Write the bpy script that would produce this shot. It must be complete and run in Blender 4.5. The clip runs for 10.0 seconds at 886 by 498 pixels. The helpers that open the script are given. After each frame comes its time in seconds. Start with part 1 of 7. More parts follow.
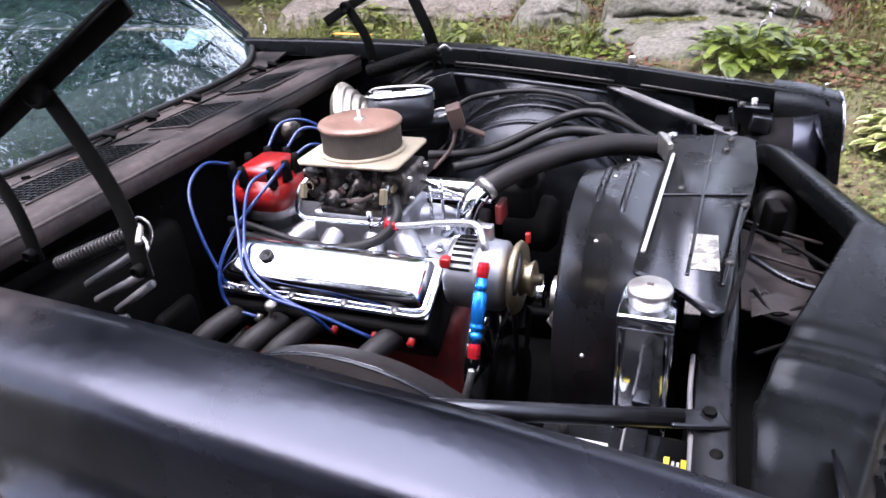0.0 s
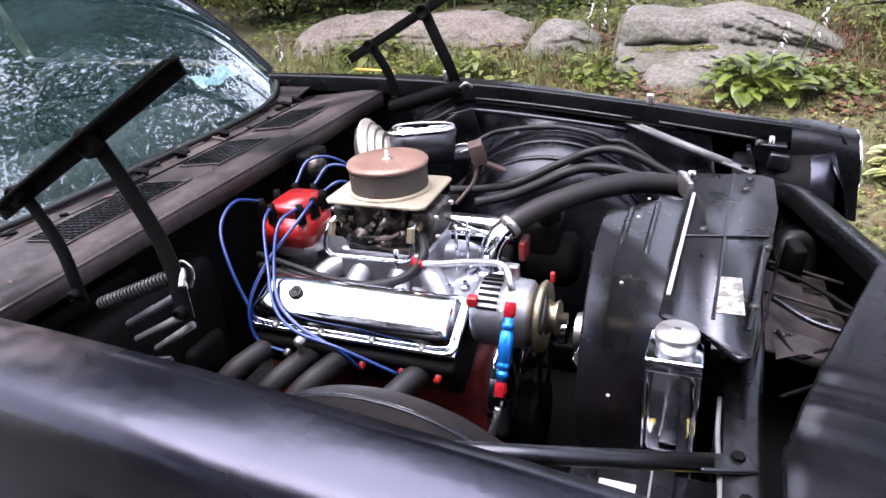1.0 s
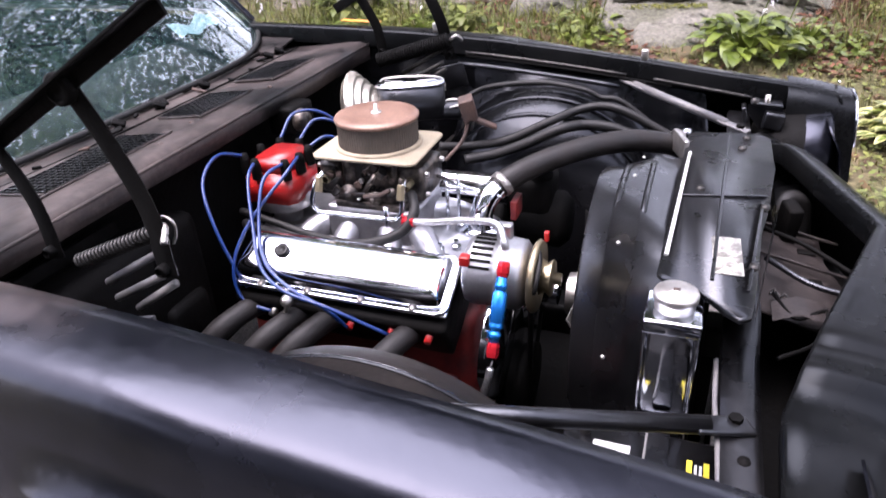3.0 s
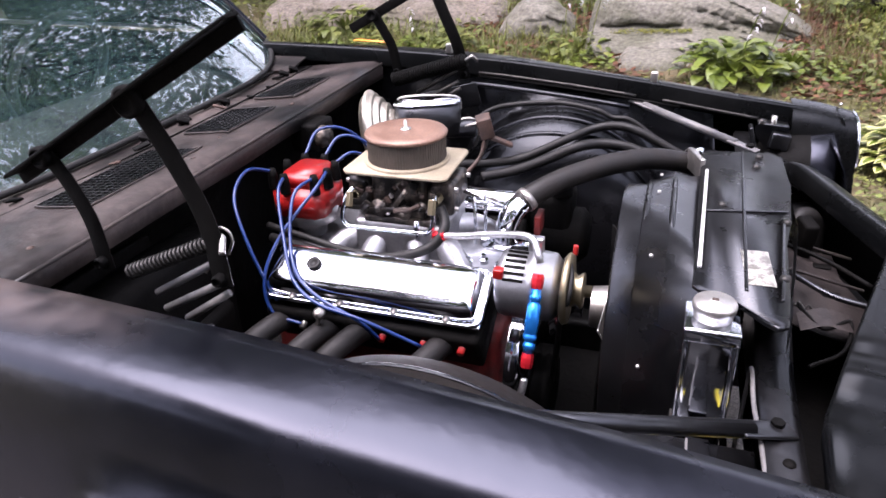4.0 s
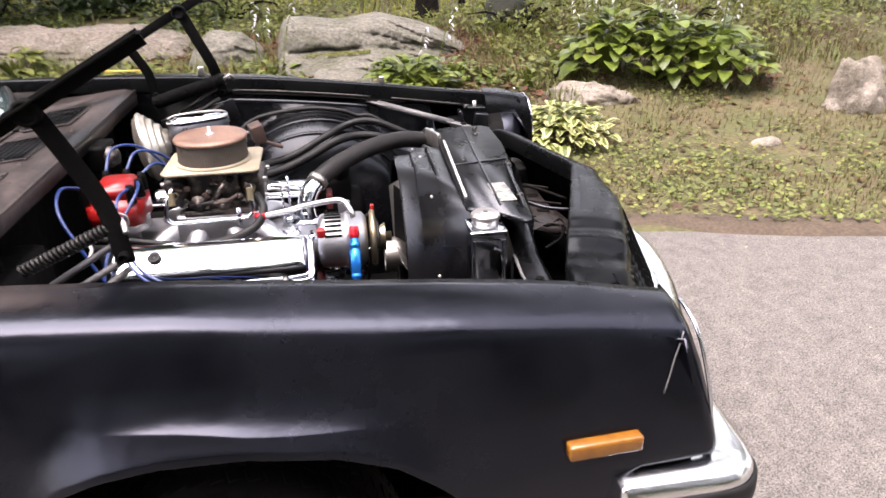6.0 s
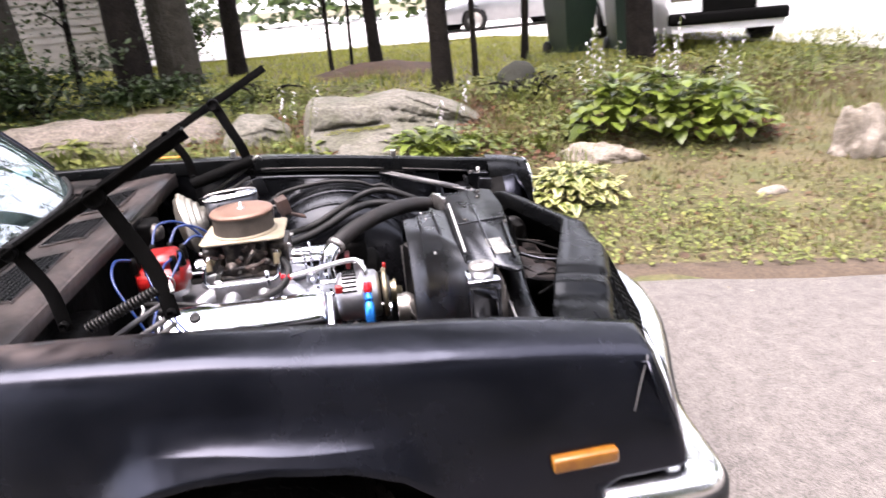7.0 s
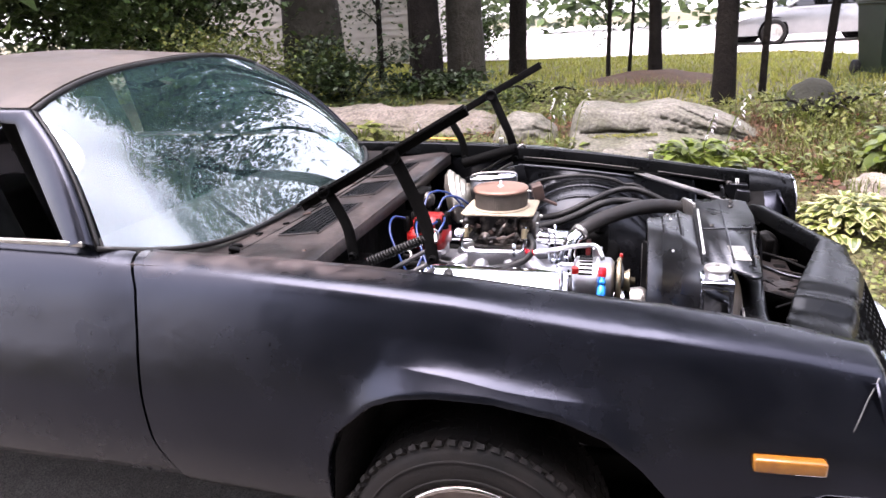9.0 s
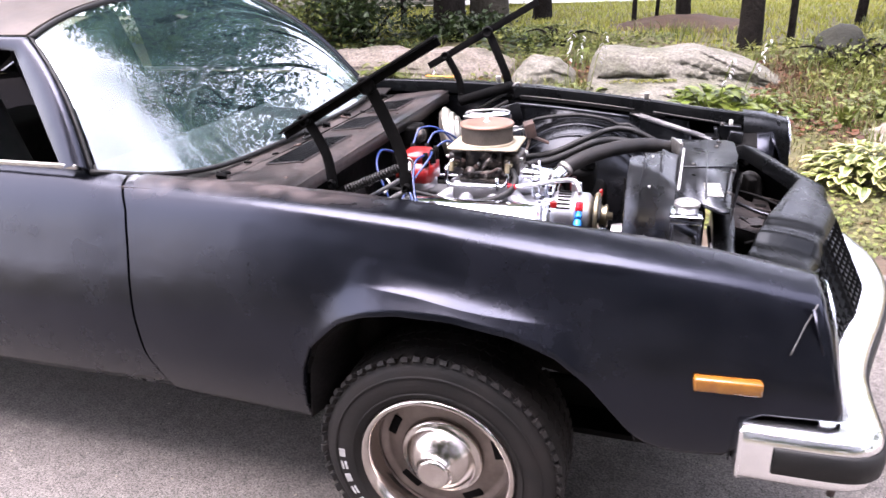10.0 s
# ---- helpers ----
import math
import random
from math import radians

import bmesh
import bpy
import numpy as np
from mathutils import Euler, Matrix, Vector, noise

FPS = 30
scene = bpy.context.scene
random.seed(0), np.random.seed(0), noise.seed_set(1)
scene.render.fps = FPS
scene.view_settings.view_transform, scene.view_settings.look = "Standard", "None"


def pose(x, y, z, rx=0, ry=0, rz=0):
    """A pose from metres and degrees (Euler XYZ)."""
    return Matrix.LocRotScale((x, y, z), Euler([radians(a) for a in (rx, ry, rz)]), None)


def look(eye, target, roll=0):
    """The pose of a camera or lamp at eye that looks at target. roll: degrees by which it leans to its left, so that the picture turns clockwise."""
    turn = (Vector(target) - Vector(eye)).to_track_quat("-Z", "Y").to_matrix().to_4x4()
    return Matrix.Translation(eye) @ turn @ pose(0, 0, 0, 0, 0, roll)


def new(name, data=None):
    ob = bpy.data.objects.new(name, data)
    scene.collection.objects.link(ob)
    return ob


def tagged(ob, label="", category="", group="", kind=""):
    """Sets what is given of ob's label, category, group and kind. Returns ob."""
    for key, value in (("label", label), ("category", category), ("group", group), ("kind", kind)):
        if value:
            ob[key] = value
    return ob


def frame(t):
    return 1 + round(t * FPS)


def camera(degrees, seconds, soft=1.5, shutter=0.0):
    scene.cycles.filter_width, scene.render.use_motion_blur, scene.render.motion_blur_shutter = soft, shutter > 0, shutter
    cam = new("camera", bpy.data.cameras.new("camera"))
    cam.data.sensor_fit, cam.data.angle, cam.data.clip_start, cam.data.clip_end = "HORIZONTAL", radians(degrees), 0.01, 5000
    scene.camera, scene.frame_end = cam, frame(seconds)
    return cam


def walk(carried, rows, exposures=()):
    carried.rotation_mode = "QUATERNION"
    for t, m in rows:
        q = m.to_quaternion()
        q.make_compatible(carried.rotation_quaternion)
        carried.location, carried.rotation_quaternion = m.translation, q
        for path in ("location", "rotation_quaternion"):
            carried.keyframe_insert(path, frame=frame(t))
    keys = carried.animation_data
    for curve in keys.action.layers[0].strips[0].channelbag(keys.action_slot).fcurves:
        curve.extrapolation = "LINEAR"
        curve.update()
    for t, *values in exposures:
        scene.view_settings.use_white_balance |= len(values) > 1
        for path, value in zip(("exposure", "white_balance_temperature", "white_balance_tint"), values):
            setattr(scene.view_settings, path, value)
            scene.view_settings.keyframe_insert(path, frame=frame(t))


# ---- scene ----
import collections

cam = camera(65.9, 10.0, shutter=0.5)
PATH = [
    (0, (0.63, -1.263, 1.356), (-0.049, 0.377, 0.434), -4.5),
    (0.5, (0.608, -1.275, 1.372), (-0.003, 0.406, 0.477), -2.8),
    (1, (0.603, -1.285, 1.404), (-0.105, 0.373, 0.538), -4.5),
    (1.5, (0.614, -1.285, 1.404), (-0.052, 0.393, 0.545), -4.1),
    (2, (0.607, -1.293, 1.4), (-0.067, 0.395, 0.565), -3.7),
    (2.5, (0.596, -1.278, 1.387), (-0.068, 0.385, 0.496), -3.1),
    (3, (0.572, -1.263, 1.385), (-0.072, 0.362, 0.412), -3.4),
    (3.2, (0.561, -1.262, 1.382), (-0.079, 0.345, 0.378), -3.3),
    (4.3, (0.441, -1.344, 1.394), (-0.067, 0.364, 0.486), -1.6),
    (4.5, (0.409, -1.339, 1.372), (0.083, 0.391, 0.422), 1.5),
    (5, (0.299, -1.341, 1.416), (0.114, 0.441, 0.527), -3.1),
    (5.5, (0.277, -1.517, 1.421), (0.412, 0.317, 0.635), -2.1),
    (5.7, (0.267, -1.637, 1.407), (0.555, 0.14, 0.537), 0.0),
    (6.8, (0.359, -1.905, 1.485), (0.433, -0.063, 0.711), -6.8),
    (7, (0.33, -1.971, 1.471), (0.507, -0.103, 0.78), -4.9),
    (7.5, (0.225, -2.09, 1.462), (0.493, -0.267, 0.683), -4.2),
    (8, (0.193, -2.1, 1.458), (0.052, -0.24, 0.738), -3.3),
    (8.5, (0.283, -2.144, 1.461), (-0.221, -0.323, 0.805), -3.8),
    (9, (0.362, -2.159, 1.462), (-0.172, -0.337, 0.832), -3.0),
    (9.5, (0.443, -2.19, 1.441), (-0.167, -0.443, 0.68), -2.8),
    (10, (0.513, -2.197, 1.428), (-0.084, -0.449, 0.662), -2.6),
]
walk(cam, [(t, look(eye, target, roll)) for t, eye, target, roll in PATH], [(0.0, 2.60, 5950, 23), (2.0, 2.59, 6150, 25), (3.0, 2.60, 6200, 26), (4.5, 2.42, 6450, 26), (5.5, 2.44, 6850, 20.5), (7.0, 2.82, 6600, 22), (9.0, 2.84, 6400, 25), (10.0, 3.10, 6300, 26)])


# ---- light ----
world = bpy.data.worlds.new("sky")
scene.world = world
world.use_nodes = True
_nt = world.node_tree
_sky = _nt.nodes.new("ShaderNodeTexSky")
_sky.sky_type = "NISHITA"
_sky.sun_disc = False
_sky.sun_elevation = radians(67)
_sky.sun_rotation = radians(220)
_sky.air_density, _sky.dust_density, _sky.ozone_density = 1.0, 4.0, 1.5
# a thin, bright overcast veils the blue
_cloud = _nt.nodes.new("ShaderNodeTexNoise")
_cloud.inputs["Scale"].default_value, _cloud.inputs["Detail"].default_value = 3.0, 4
_tone = _nt.nodes.new("ShaderNodeMapRange")
_tone.inputs["From Min"].default_value, _tone.inputs["From Max"].default_value = 0.32, 0.68
_tone.inputs["To Min"].default_value, _tone.inputs["To Max"].default_value = 5.5, 10.0
_nt.links.new(_cloud.outputs["Fac"], _tone.inputs["Value"])
_veil = _nt.nodes.new("ShaderNodeMix")
_veil.data_type = "RGBA"
_veil.inputs[0].default_value = 0.5
_nt.links.new(_sky.outputs[0], _veil.inputs[6])
_nt.links.new(_tone.outputs[0], _veil.inputs[7])
_nt.links.new(_veil.outputs[2], _nt.nodes["Background"].inputs[0])
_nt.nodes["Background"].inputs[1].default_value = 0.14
sun = new("sun", bpy.data.lights.new("sun", "SUN"))
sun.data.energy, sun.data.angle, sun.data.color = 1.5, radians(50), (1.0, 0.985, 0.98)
sun.matrix_basis = look((-3.0, -1.2, 15), (0, 0, 0))

GROUND = -0.08


# ---- materials ----
def mat(name, base, base2=None, scale=6.0, rough=0.5, rough2=None, metal=0.0, bump=0.0, bscale=60.0, coat=0.0,
        spec=0.5, mix=(0.35, 0.65), detail=6.0, fine=0.0, island=0.0, sheen=(1, 1, 1)):
    """Two-scale procedural surface: a broad stain between two colours, a fine grain and relief."""
    m = bpy.data.materials.new(name)
    m.use_nodes = True
    nt = m.node_tree
    b = nt.nodes["Principled BSDF"]
    b.inputs["Metallic"].default_value = metal
    b.inputs["Specular IOR Level"].default_value = spec
    b.inputs["Specular Tint"].default_value = (*sheen, 1)
    b.inputs["Coat Weight"].default_value = coat
    b.inputs["Coat Roughness"].default_value = 0.08
    co = nt.nodes.new("ShaderNodeTexCoord")
    base2 = base2 or base
    n = nt.nodes.new("ShaderNodeTexNoise")
    n.inputs["Scale"].default_value = scale
    n.inputs["Detail"].default_value = detail
    n.inputs["Roughness"].default_value = 0.62
    nt.links.new(co.outputs["Object"], n.inputs["Vector"])
    r = nt.nodes.new("ShaderNodeMapRange")
    r.inputs["From Min"].default_value, r.inputs["From Max"].default_value = mix
    nt.links.new(n.outputs["Fac"], r.inputs["Value"])
    c = nt.nodes.new("ShaderNodeMix")
    c.data_type = "RGBA"
    c.inputs[6].default_value, c.inputs[7].default_value = (*base, 1), (*base2, 1)
    nt.links.new(r.outputs[0], c.inputs[0])
    out = c.outputs[2]
    if fine:
        g = nt.nodes.new("ShaderNodeTexNoise")
        g.inputs["Scale"].default_value, g.inputs["Detail"].default_value = scale * 14, 3
        nt.links.new(co.outputs["Object"], g.inputs["Vector"])
        h = nt.nodes.new("ShaderNodeMapRange")
        h.inputs["From Min"].default_value, h.inputs["From Max"].default_value = 0.3, 0.7
        h.inputs["To Min"].default_value, h.inputs["To Max"].default_value = 1 - fine, 1 + fine
        nt.links.new(g.outputs["Fac"], h.inputs["Value"])
        k = nt.nodes.new("ShaderNodeVectorMath")
        k.operation = "SCALE"
        nt.links.new(out, k.inputs[0])
        nt.links.new(h.outputs[0], k.inputs["Scale"])
        out = k.outputs[0]
    if island:
        gi = nt.nodes.new("ShaderNodeNewGeometry")
        h = nt.nodes.new("ShaderNodeMapRange")
        h.inputs["To Min"].default_value, h.inputs["To Max"].default_value = 1 - island, 1 + island
        nt.links.new(gi.outputs["Random Per Island"], h.inputs["Value"])
        k = nt.nodes.new("ShaderNodeVectorMath")
        k.operation = "SCALE"
        nt.links.new(out, k.inputs[0])
        nt.links.new(h.outputs[0], k.inputs["Scale"])
        out = k.outputs[0]
    nt.links.new(out, b.inputs["Base Color"])
    if rough2 is None:
        b.inputs["Roughness"].default_value = rough
    else:
        q = nt.nodes.new("ShaderNodeMapRange")
        q.inputs["From Min"].default_value, q.inputs["From Max"].default_value = mix
        q.inputs["To Min"].default_value, q.inputs["To Max"].default_value = rough, rough2
        nt.links.new(n.outputs["Fac"], q.inputs["Value"])
        nt.links.new(q.outputs[0], b.inputs["Roughness"])
    if bump:
        f = nt.nodes.new("ShaderNodeTexNoise")
        f.inputs["Scale"].default_value, f.inputs["Detail"].default_value = bscale, 5
        nt.links.new(co.outputs["Object"], f.inputs["Vector"])
        u = nt.nodes.new("ShaderNodeBump")
        u.inputs["Strength"].default_value = bump
        u.inputs["Distance"].default_value = 0.6 / bscale
        nt.links.new(f.outputs["Fac"], u.inputs["Height"])
        nt.links.new(u.outputs[0], b.inputs["Normal"])
    return m


M_PAINT = mat("satin_black_paint", (0.0012, 0.0014, 0.0022), (0.0030, 0.0033, 0.0047), 5.0, 0.17, 0.30, spec=0.36, bump=0.035, bscale=6, mix=(0.32, 0.68), sheen=(0.76, 0.80, 1.0))


def dusty(m, tint):
    """Brown road dust lying on the fender's inner edge beside the cowl."""
    nt = m.node_tree
    b = nt.nodes["Principled BSDF"]

    def ramp(source, lo, hi):
        r = nt.nodes.new("ShaderNodeMapRange")
        r.inputs["From Min"].default_value, r.inputs["From Max"].default_value = lo, hi
        nt.links.new(source, r.inputs["Value"])
        return r.outputs[0]

    def math_(kind, p, q=None):
        n = nt.nodes.new("ShaderNodeMath")
        n.operation = kind
        nt.links.new(p, n.inputs[0])
        if q is not None:
            nt.links.new(q, n.inputs[1])
        return n.outputs[0]

    co = nt.nodes.new("ShaderNodeTexCoord")
    xyz = nt.nodes.new("ShaderNodeSeparateXYZ")
    nt.links.new(co.outputs["Object"], xyz.inputs[0])
    n = nt.nodes.new("ShaderNodeTexNoise")
    n.inputs["Scale"].default_value, n.inputs["Detail"].default_value = 14.0, 8
    nt.links.new(co.outputs["Object"], n.inputs["Vector"])
    along = math_("MULTIPLY", ramp(xyz.outputs[0], -0.10, -0.28), ramp(xyz.outputs[0], -0.86, -0.78))
    across = ramp(math_("ABSOLUTE", xyz.outputs[1]), 0.825, 0.775)
    mask = math_("MULTIPLY", math_("MULTIPLY", along, across), ramp(n.outputs["Fac"], 0.28, 0.6))
    for name, value in (("Base Color", (*tint, 1)), ("Roughness", (0.6, 0.6, 0.6, 1))):
        x = nt.nodes.new("ShaderNodeMix")
        x.data_type = "RGBA"
        nt.links.new(mask, x.inputs[0])
        nt.links.new(b.inputs[name].links[0].from_socket, x.inputs[6])
        x.inputs[7].default_value = value
        nt.links.new(x.outputs[2], b.inputs[name])


dusty(M_PAINT, (0.040, 0.029, 0.024))
M_ROOF = mat("dusty_black_paint", (0.0192, 0.0154, 0.0128), (0.0608, 0.0461, 0.0371), 3.0, 0.42, 0.6, fine=0.15)
M_NOSE = mat("dull_black_paint", (0.0016, 0.0018, 0.0020), (0.0042, 0.0043, 0.0043), 5.0, 0.22, 0.36, spec=0.11, bump=0.02, bscale=12, fine=0.15, sheen=(0.85, 0.92, 1.0))
M_CAP = mat("satin_aluminium", (0.56, 0.54, 0.51), (0.36, 0.34, 0.32), 26.0, 0.3, 0.45, metal=0.9)
M_BAY = mat("old_black_enamel", (0.0011, 0.0012, 0.0014), (0.0052, 0.0048, 0.0048), 7.0, 0.24, 0.45, bump=0.08, bscale=30, fine=0.2, spec=0.5, sheen=(0.85, 0.9, 1.0))
M_DUST = mat("dusty_inner_sheet", (0.0012, 0.00104, 0.001), (0.0064, 0.0048, 0.004), 9.0, 0.5, 0.7, bump=0.15, bscale=70, fine=0.3, spec=0.15)
# road dust, darkened so the colour holds the wheel house's shade
M_WELL = mat("dust_and_shade_on_steel", (0.005, 0.0045, 0.004), (0.014, 0.012, 0.011), 6.0, 0.7, 0.85, bump=0.2, bscale=60, fine=0.3, spec=0.15)
M_GREYROD = mat("worn_grey_paint", (0.05, 0.05, 0.055), (0.11, 0.105, 0.10), 14.0, 0.4, 0.6, fine=0.2)
M_INNER = mat("glossy_black_inner_panel", (0.0010, 0.0011, 0.0014), (0.003, 0.003, 0.0034), 6.0, 0.16, 0.30, bump=0.06, bscale=12, spec=0.24, sheen=(0.85, 0.9, 1.0))
M_HUB = mat("dull_wheel_chrome", (0.50, 0.46, 0.43), (0.38, 0.34, 0.31), 9.0, 0.12, 0.24, metal=1.0, bump=0.01, bscale=60)
# near-black base colour also carries the deep shade of the engine bay
M_DARK = mat("near_black_metal", (0.00075, 0.00075, 0.00075), (0.0025, 0.00225, 0.002), 9.0, 0.55, 0.75, bump=0.2, bscale=60, spec=0.07)
M_COWL = mat("dusty_cowl_paint", (0.0040, 0.0036, 0.0037), (0.046, 0.035, 0.0315), 4.0, 0.34, 0.65, bump=0.1, bscale=70, fine=0.35, spec=0.3, mix=(0.38, 0.68))
M_LATCH = mat("dusty_latch_steel", (0.009, 0.0070, 0.0066), (0.026, 0.021, 0.0195), 22.0, 0.5, 0.7, bump=0.2, bscale=70, fine=0.3, spec=0.25)
M_RUST = mat("rusty_brown_steel", (0.048, 0.023, 0.0141), (0.0166, 0.0109, 0.009), 14.0, 0.7, bump=0.3, bscale=120, fine=0.3)
M_PLASTIC = mat("black_moulded_plastic", (0.0018, 0.0018, 0.0020), (0.0050, 0.0049, 0.0052), 6.0, 0.22, 0.36, bump=0.08, bscale=160, spec=0.5, sheen=(0.88, 0.92, 1.0))
M_RUBBER = mat("black_rubber", (0.00182, 0.00182, 0.00182), (0.00457, 0.00407, 0.0038), 12.0, 0.5, 0.68, bump=0.1, bscale=150, spec=0.3)
M_HOSE = mat("aged_rubber_hose", (0.0030, 0.0025, 0.0022), (0.0066, 0.0047, 0.0042), 18.0, 0.5, 0.65, bump=0.1, bscale=120, spec=0.32)
M_CHROME = mat("polished_chrome", (0.74, 0.77, 0.83), (0.55, 0.57, 0.62), 10.0, 0.05, 0.12, metal=1.0, bump=0.02, bscale=25)
M_ALU = mat("cast_aluminium", (0.44, 0.44, 0.455), (0.30, 0.30, 0.31), 16.0, 0.32, 0.5, metal=1.0, bump=0.15, bscale=140)
M_SPRING = mat("dark_spring_steel", (0.038, 0.036, 0.034), (0.018, 0.017, 0.016), 20.0, 0.35, 0.5, metal=0.7)
M_STEEL = mat("zinc_steel", (0.5, 0.48, 0.45), (0.33, 0.31, 0.29), 20.0, 0.3, 0.5, metal=1.0, bump=0.05, bscale=90)
M_CARB = mat("oil_blackened_zinc", (0.018, 0.016, 0.0155), (0.15, 0.125, 0.105), 30.0, 0.30, 0.55, metal=0.6, bump=0.3, bscale=90, mix=(0.45, 0.68))
M_RED = mat("engine_orange_red", (0.1408, 0.0064, 0.0045), (0.032, 0.0026, 0.0019), 10.0, 0.45, 0.65, bump=0.15, bscale=80)
M_REDCAP = mat("red_plastic", (0.2688, 0.0077, 0.0064), (0.1792, 0.0051, 0.0045), 20.0, 0.35)
M_REDAN = mat("red_anodised", (0.6, 0.02, 0.03), None, 20.0, 0.25, metal=0.7)
M_BLUEAN = mat("blue_anodised", (0.01, 0.16, 0.55), (0.02, 0.22, 0.65), 20.0, 0.22, metal=0.7)
M_WIRE = mat("blue_silicone_wire", (0.003, 0.016, 0.085), (0.005, 0.024, 0.11), 30.0, 0.35)
M_BRAID = mat("stainless_braid", (0.55, 0.55, 0.55), (0.35, 0.35, 0.35), 220.0, 0.35, metal=1.0, bump=0.6, bscale=500)
M_PAPER = mat("brown_filter_paper", (0.1114, 0.09092, 0.07424), (0.0696, 0.05756, 0.0464), 16.0, 0.75, bump=0.2, bscale=200)
M_LID = mat("tarnished_copper_lid", (0.140, 0.078, 0.055), (0.215, 0.132, 0.096), 14.0, 0.4, 0.55, metal=0.35, fine=0.15)
M_CREAM = mat("cream_gasket_board", (0.2944, 0.2496, 0.1728), (0.2112, 0.1728, 0.1152), 18.0, 0.6, fine=0.12)
M_BUMPER = mat("bright_bumper_metal", (0.86, 0.86, 0.86), (0.75, 0.75, 0.75), 6.0, 0.16, 0.26, metal=1.0)
M_ZINC = mat("pale_zinc", (0.62, 0.58, 0.50), (0.42, 0.38, 0.31), 12.0, 0.3, 0.45, metal=0.9)
M_GOLD = mat("yellow_zinc", (0.34, 0.29, 0.19), (0.24, 0.20, 0.13), 16.0, 0.35, 0.5, metal=1.0)
M_HEADER = mat("header_pipe_coating", (0.0085, 0.0075, 0.0072), (0.0036, 0.0032, 0.0031), 14.0, 0.6, bump=0.2, bscale=100, spec=0.25)
M_AMBER = mat("amber_lens", (0.192, 0.0768, 0.00768), (0.1459, 0.05376, 0.0069), 30.0, 0.25, coat=0.3)
M_WHITE = mat("white_label", (0.352, 0.352, 0.3456), (0.256, 0.256, 0.2496), 40.0, 0.55)
M_YELLOW = mat("yellow_label", (0.48, 0.384, 0.0192), None, 40.0, 0.5)
M_LABEL = mat("worn_foil_label", (0.352, 0.3392, 0.3072), (0.1024, 0.096, 0.0832), 60.0, 0.35, metal=0.4, mix=(0.42, 0.58))
M_TYRE = mat("tyre_rubber", (0.00408, 0.00384, 0.0036), (0.01128, 0.0092, 0.00816), 9.0, 0.6, 0.8, bump=0.12, bscale=90, spec=0.25)
M_RIM = mat("rally_wheel_silver", (0.20, 0.165, 0.145), (0.12, 0.098, 0.085), 9.0, 0.35, 0.55, metal=0.6)
M_ORANGE = mat("orange_tape", (0.544, 0.2112, 0.0192), None, 20.0, 0.5)
M_CLOTH = mat("dark_upholstery", (0.006, 0.0055, 0.0055), (0.014, 0.0125, 0.012), 20.0, 0.85)
M_PAPERBLUE = mat("pale_blue_paper", (0.2688, 0.3712, 0.384), (0.2176, 0.3328, 0.3584), 12.0, 0.6)


def glass(name, tint, ior=1.9, film=0.016):
    """Clear tinted glass under a thin teal film, a milky haze mixed in."""
    m = bpy.data.materials.new(name)
    m.use_nodes = True
    b = m.node_tree.nodes["Principled BSDF"]
    b.inputs["Base Color"].default_value = (*tint, 1)
    b.inputs["Roughness"].default_value = 0.0
    b.inputs["Transmission Weight"].default_value = 1.0
    b.inputs["IOR"].default_value = ior
    nt = m.node_tree
    n = nt.nodes.new("ShaderNodeTexNoise")
    n.inputs["Scale"].default_value, n.inputs["Detail"].default_value = 4.0, 6
    r = nt.nodes.new("ShaderNodeMapRange")
    r.inputs["From Min"].default_value, r.inputs["From Max"].default_value = 0.3, 0.7
    r.inputs["To Min"].default_value, r.inputs["To Max"].default_value = film * 0.5, film * 1.5
    d = nt.nodes.new("ShaderNodeBsdfDiffuse")
    d.inputs["Color"].default_value = (0.25, 0.48, 0.50, 1)
    x = nt.nodes.new("ShaderNodeMixShader")
    nt.links.new(n.outputs["Fac"], r.inputs["Value"])
    nt.links.new(r.outputs[0], x.inputs[0])
    nt.links.new(b.outputs[0], x.inputs[1])
    nt.links.new(d.outputs[0], x.inputs[2])
    nt.links.new(x.outputs[0], nt.nodes["Material Output"].inputs["Surface"])
    return m


M_GLASS = glass("tinted_glass", (0.55, 0.66, 0.66))
# opaque near-black glass, the unlit cabin's darkness put into its colour
M_GLASSDK = mat("opaque_dark_glass", (0.0015, 0.0018, 0.002), (0.003, 0.003, 0.0035), 2.0, 0.03, spec=0.5)

# ---- building helpers ----
ORIGIN = {}


def thing(name, at, label, category, group="", kind=""):
    """An Empty at the base of a thing; parts are given in world metres."""
    ob = new(name)
    ob.empty_display_size = 0.05
    ob.location = at
    ORIGIN[ob.name] = Vector(at)
    return tagged(ob, label, category, group, kind)


def part(name, bm, material, parent=None, label="", smooth=True, kind=""):
    me = bpy.data.meshes.new(name)
    at = ORIGIN.get(parent.name, Vector()) if parent else Vector()
    if at.length:
        bmesh.ops.translate(bm, verts=bm.verts, vec=-at)
    bmesh.ops.recalc_face_normals(bm, faces=bm.faces)
    bm.to_mesh(me)
    bm.free()
    if smooth:
        me.shade_smooth()
    ob = new(name, me)
    me.materials.append(material)
    if parent:
        ob.parent = parent
        ORIGIN[ob.name] = at
    return tagged(ob, label, kind=kind)


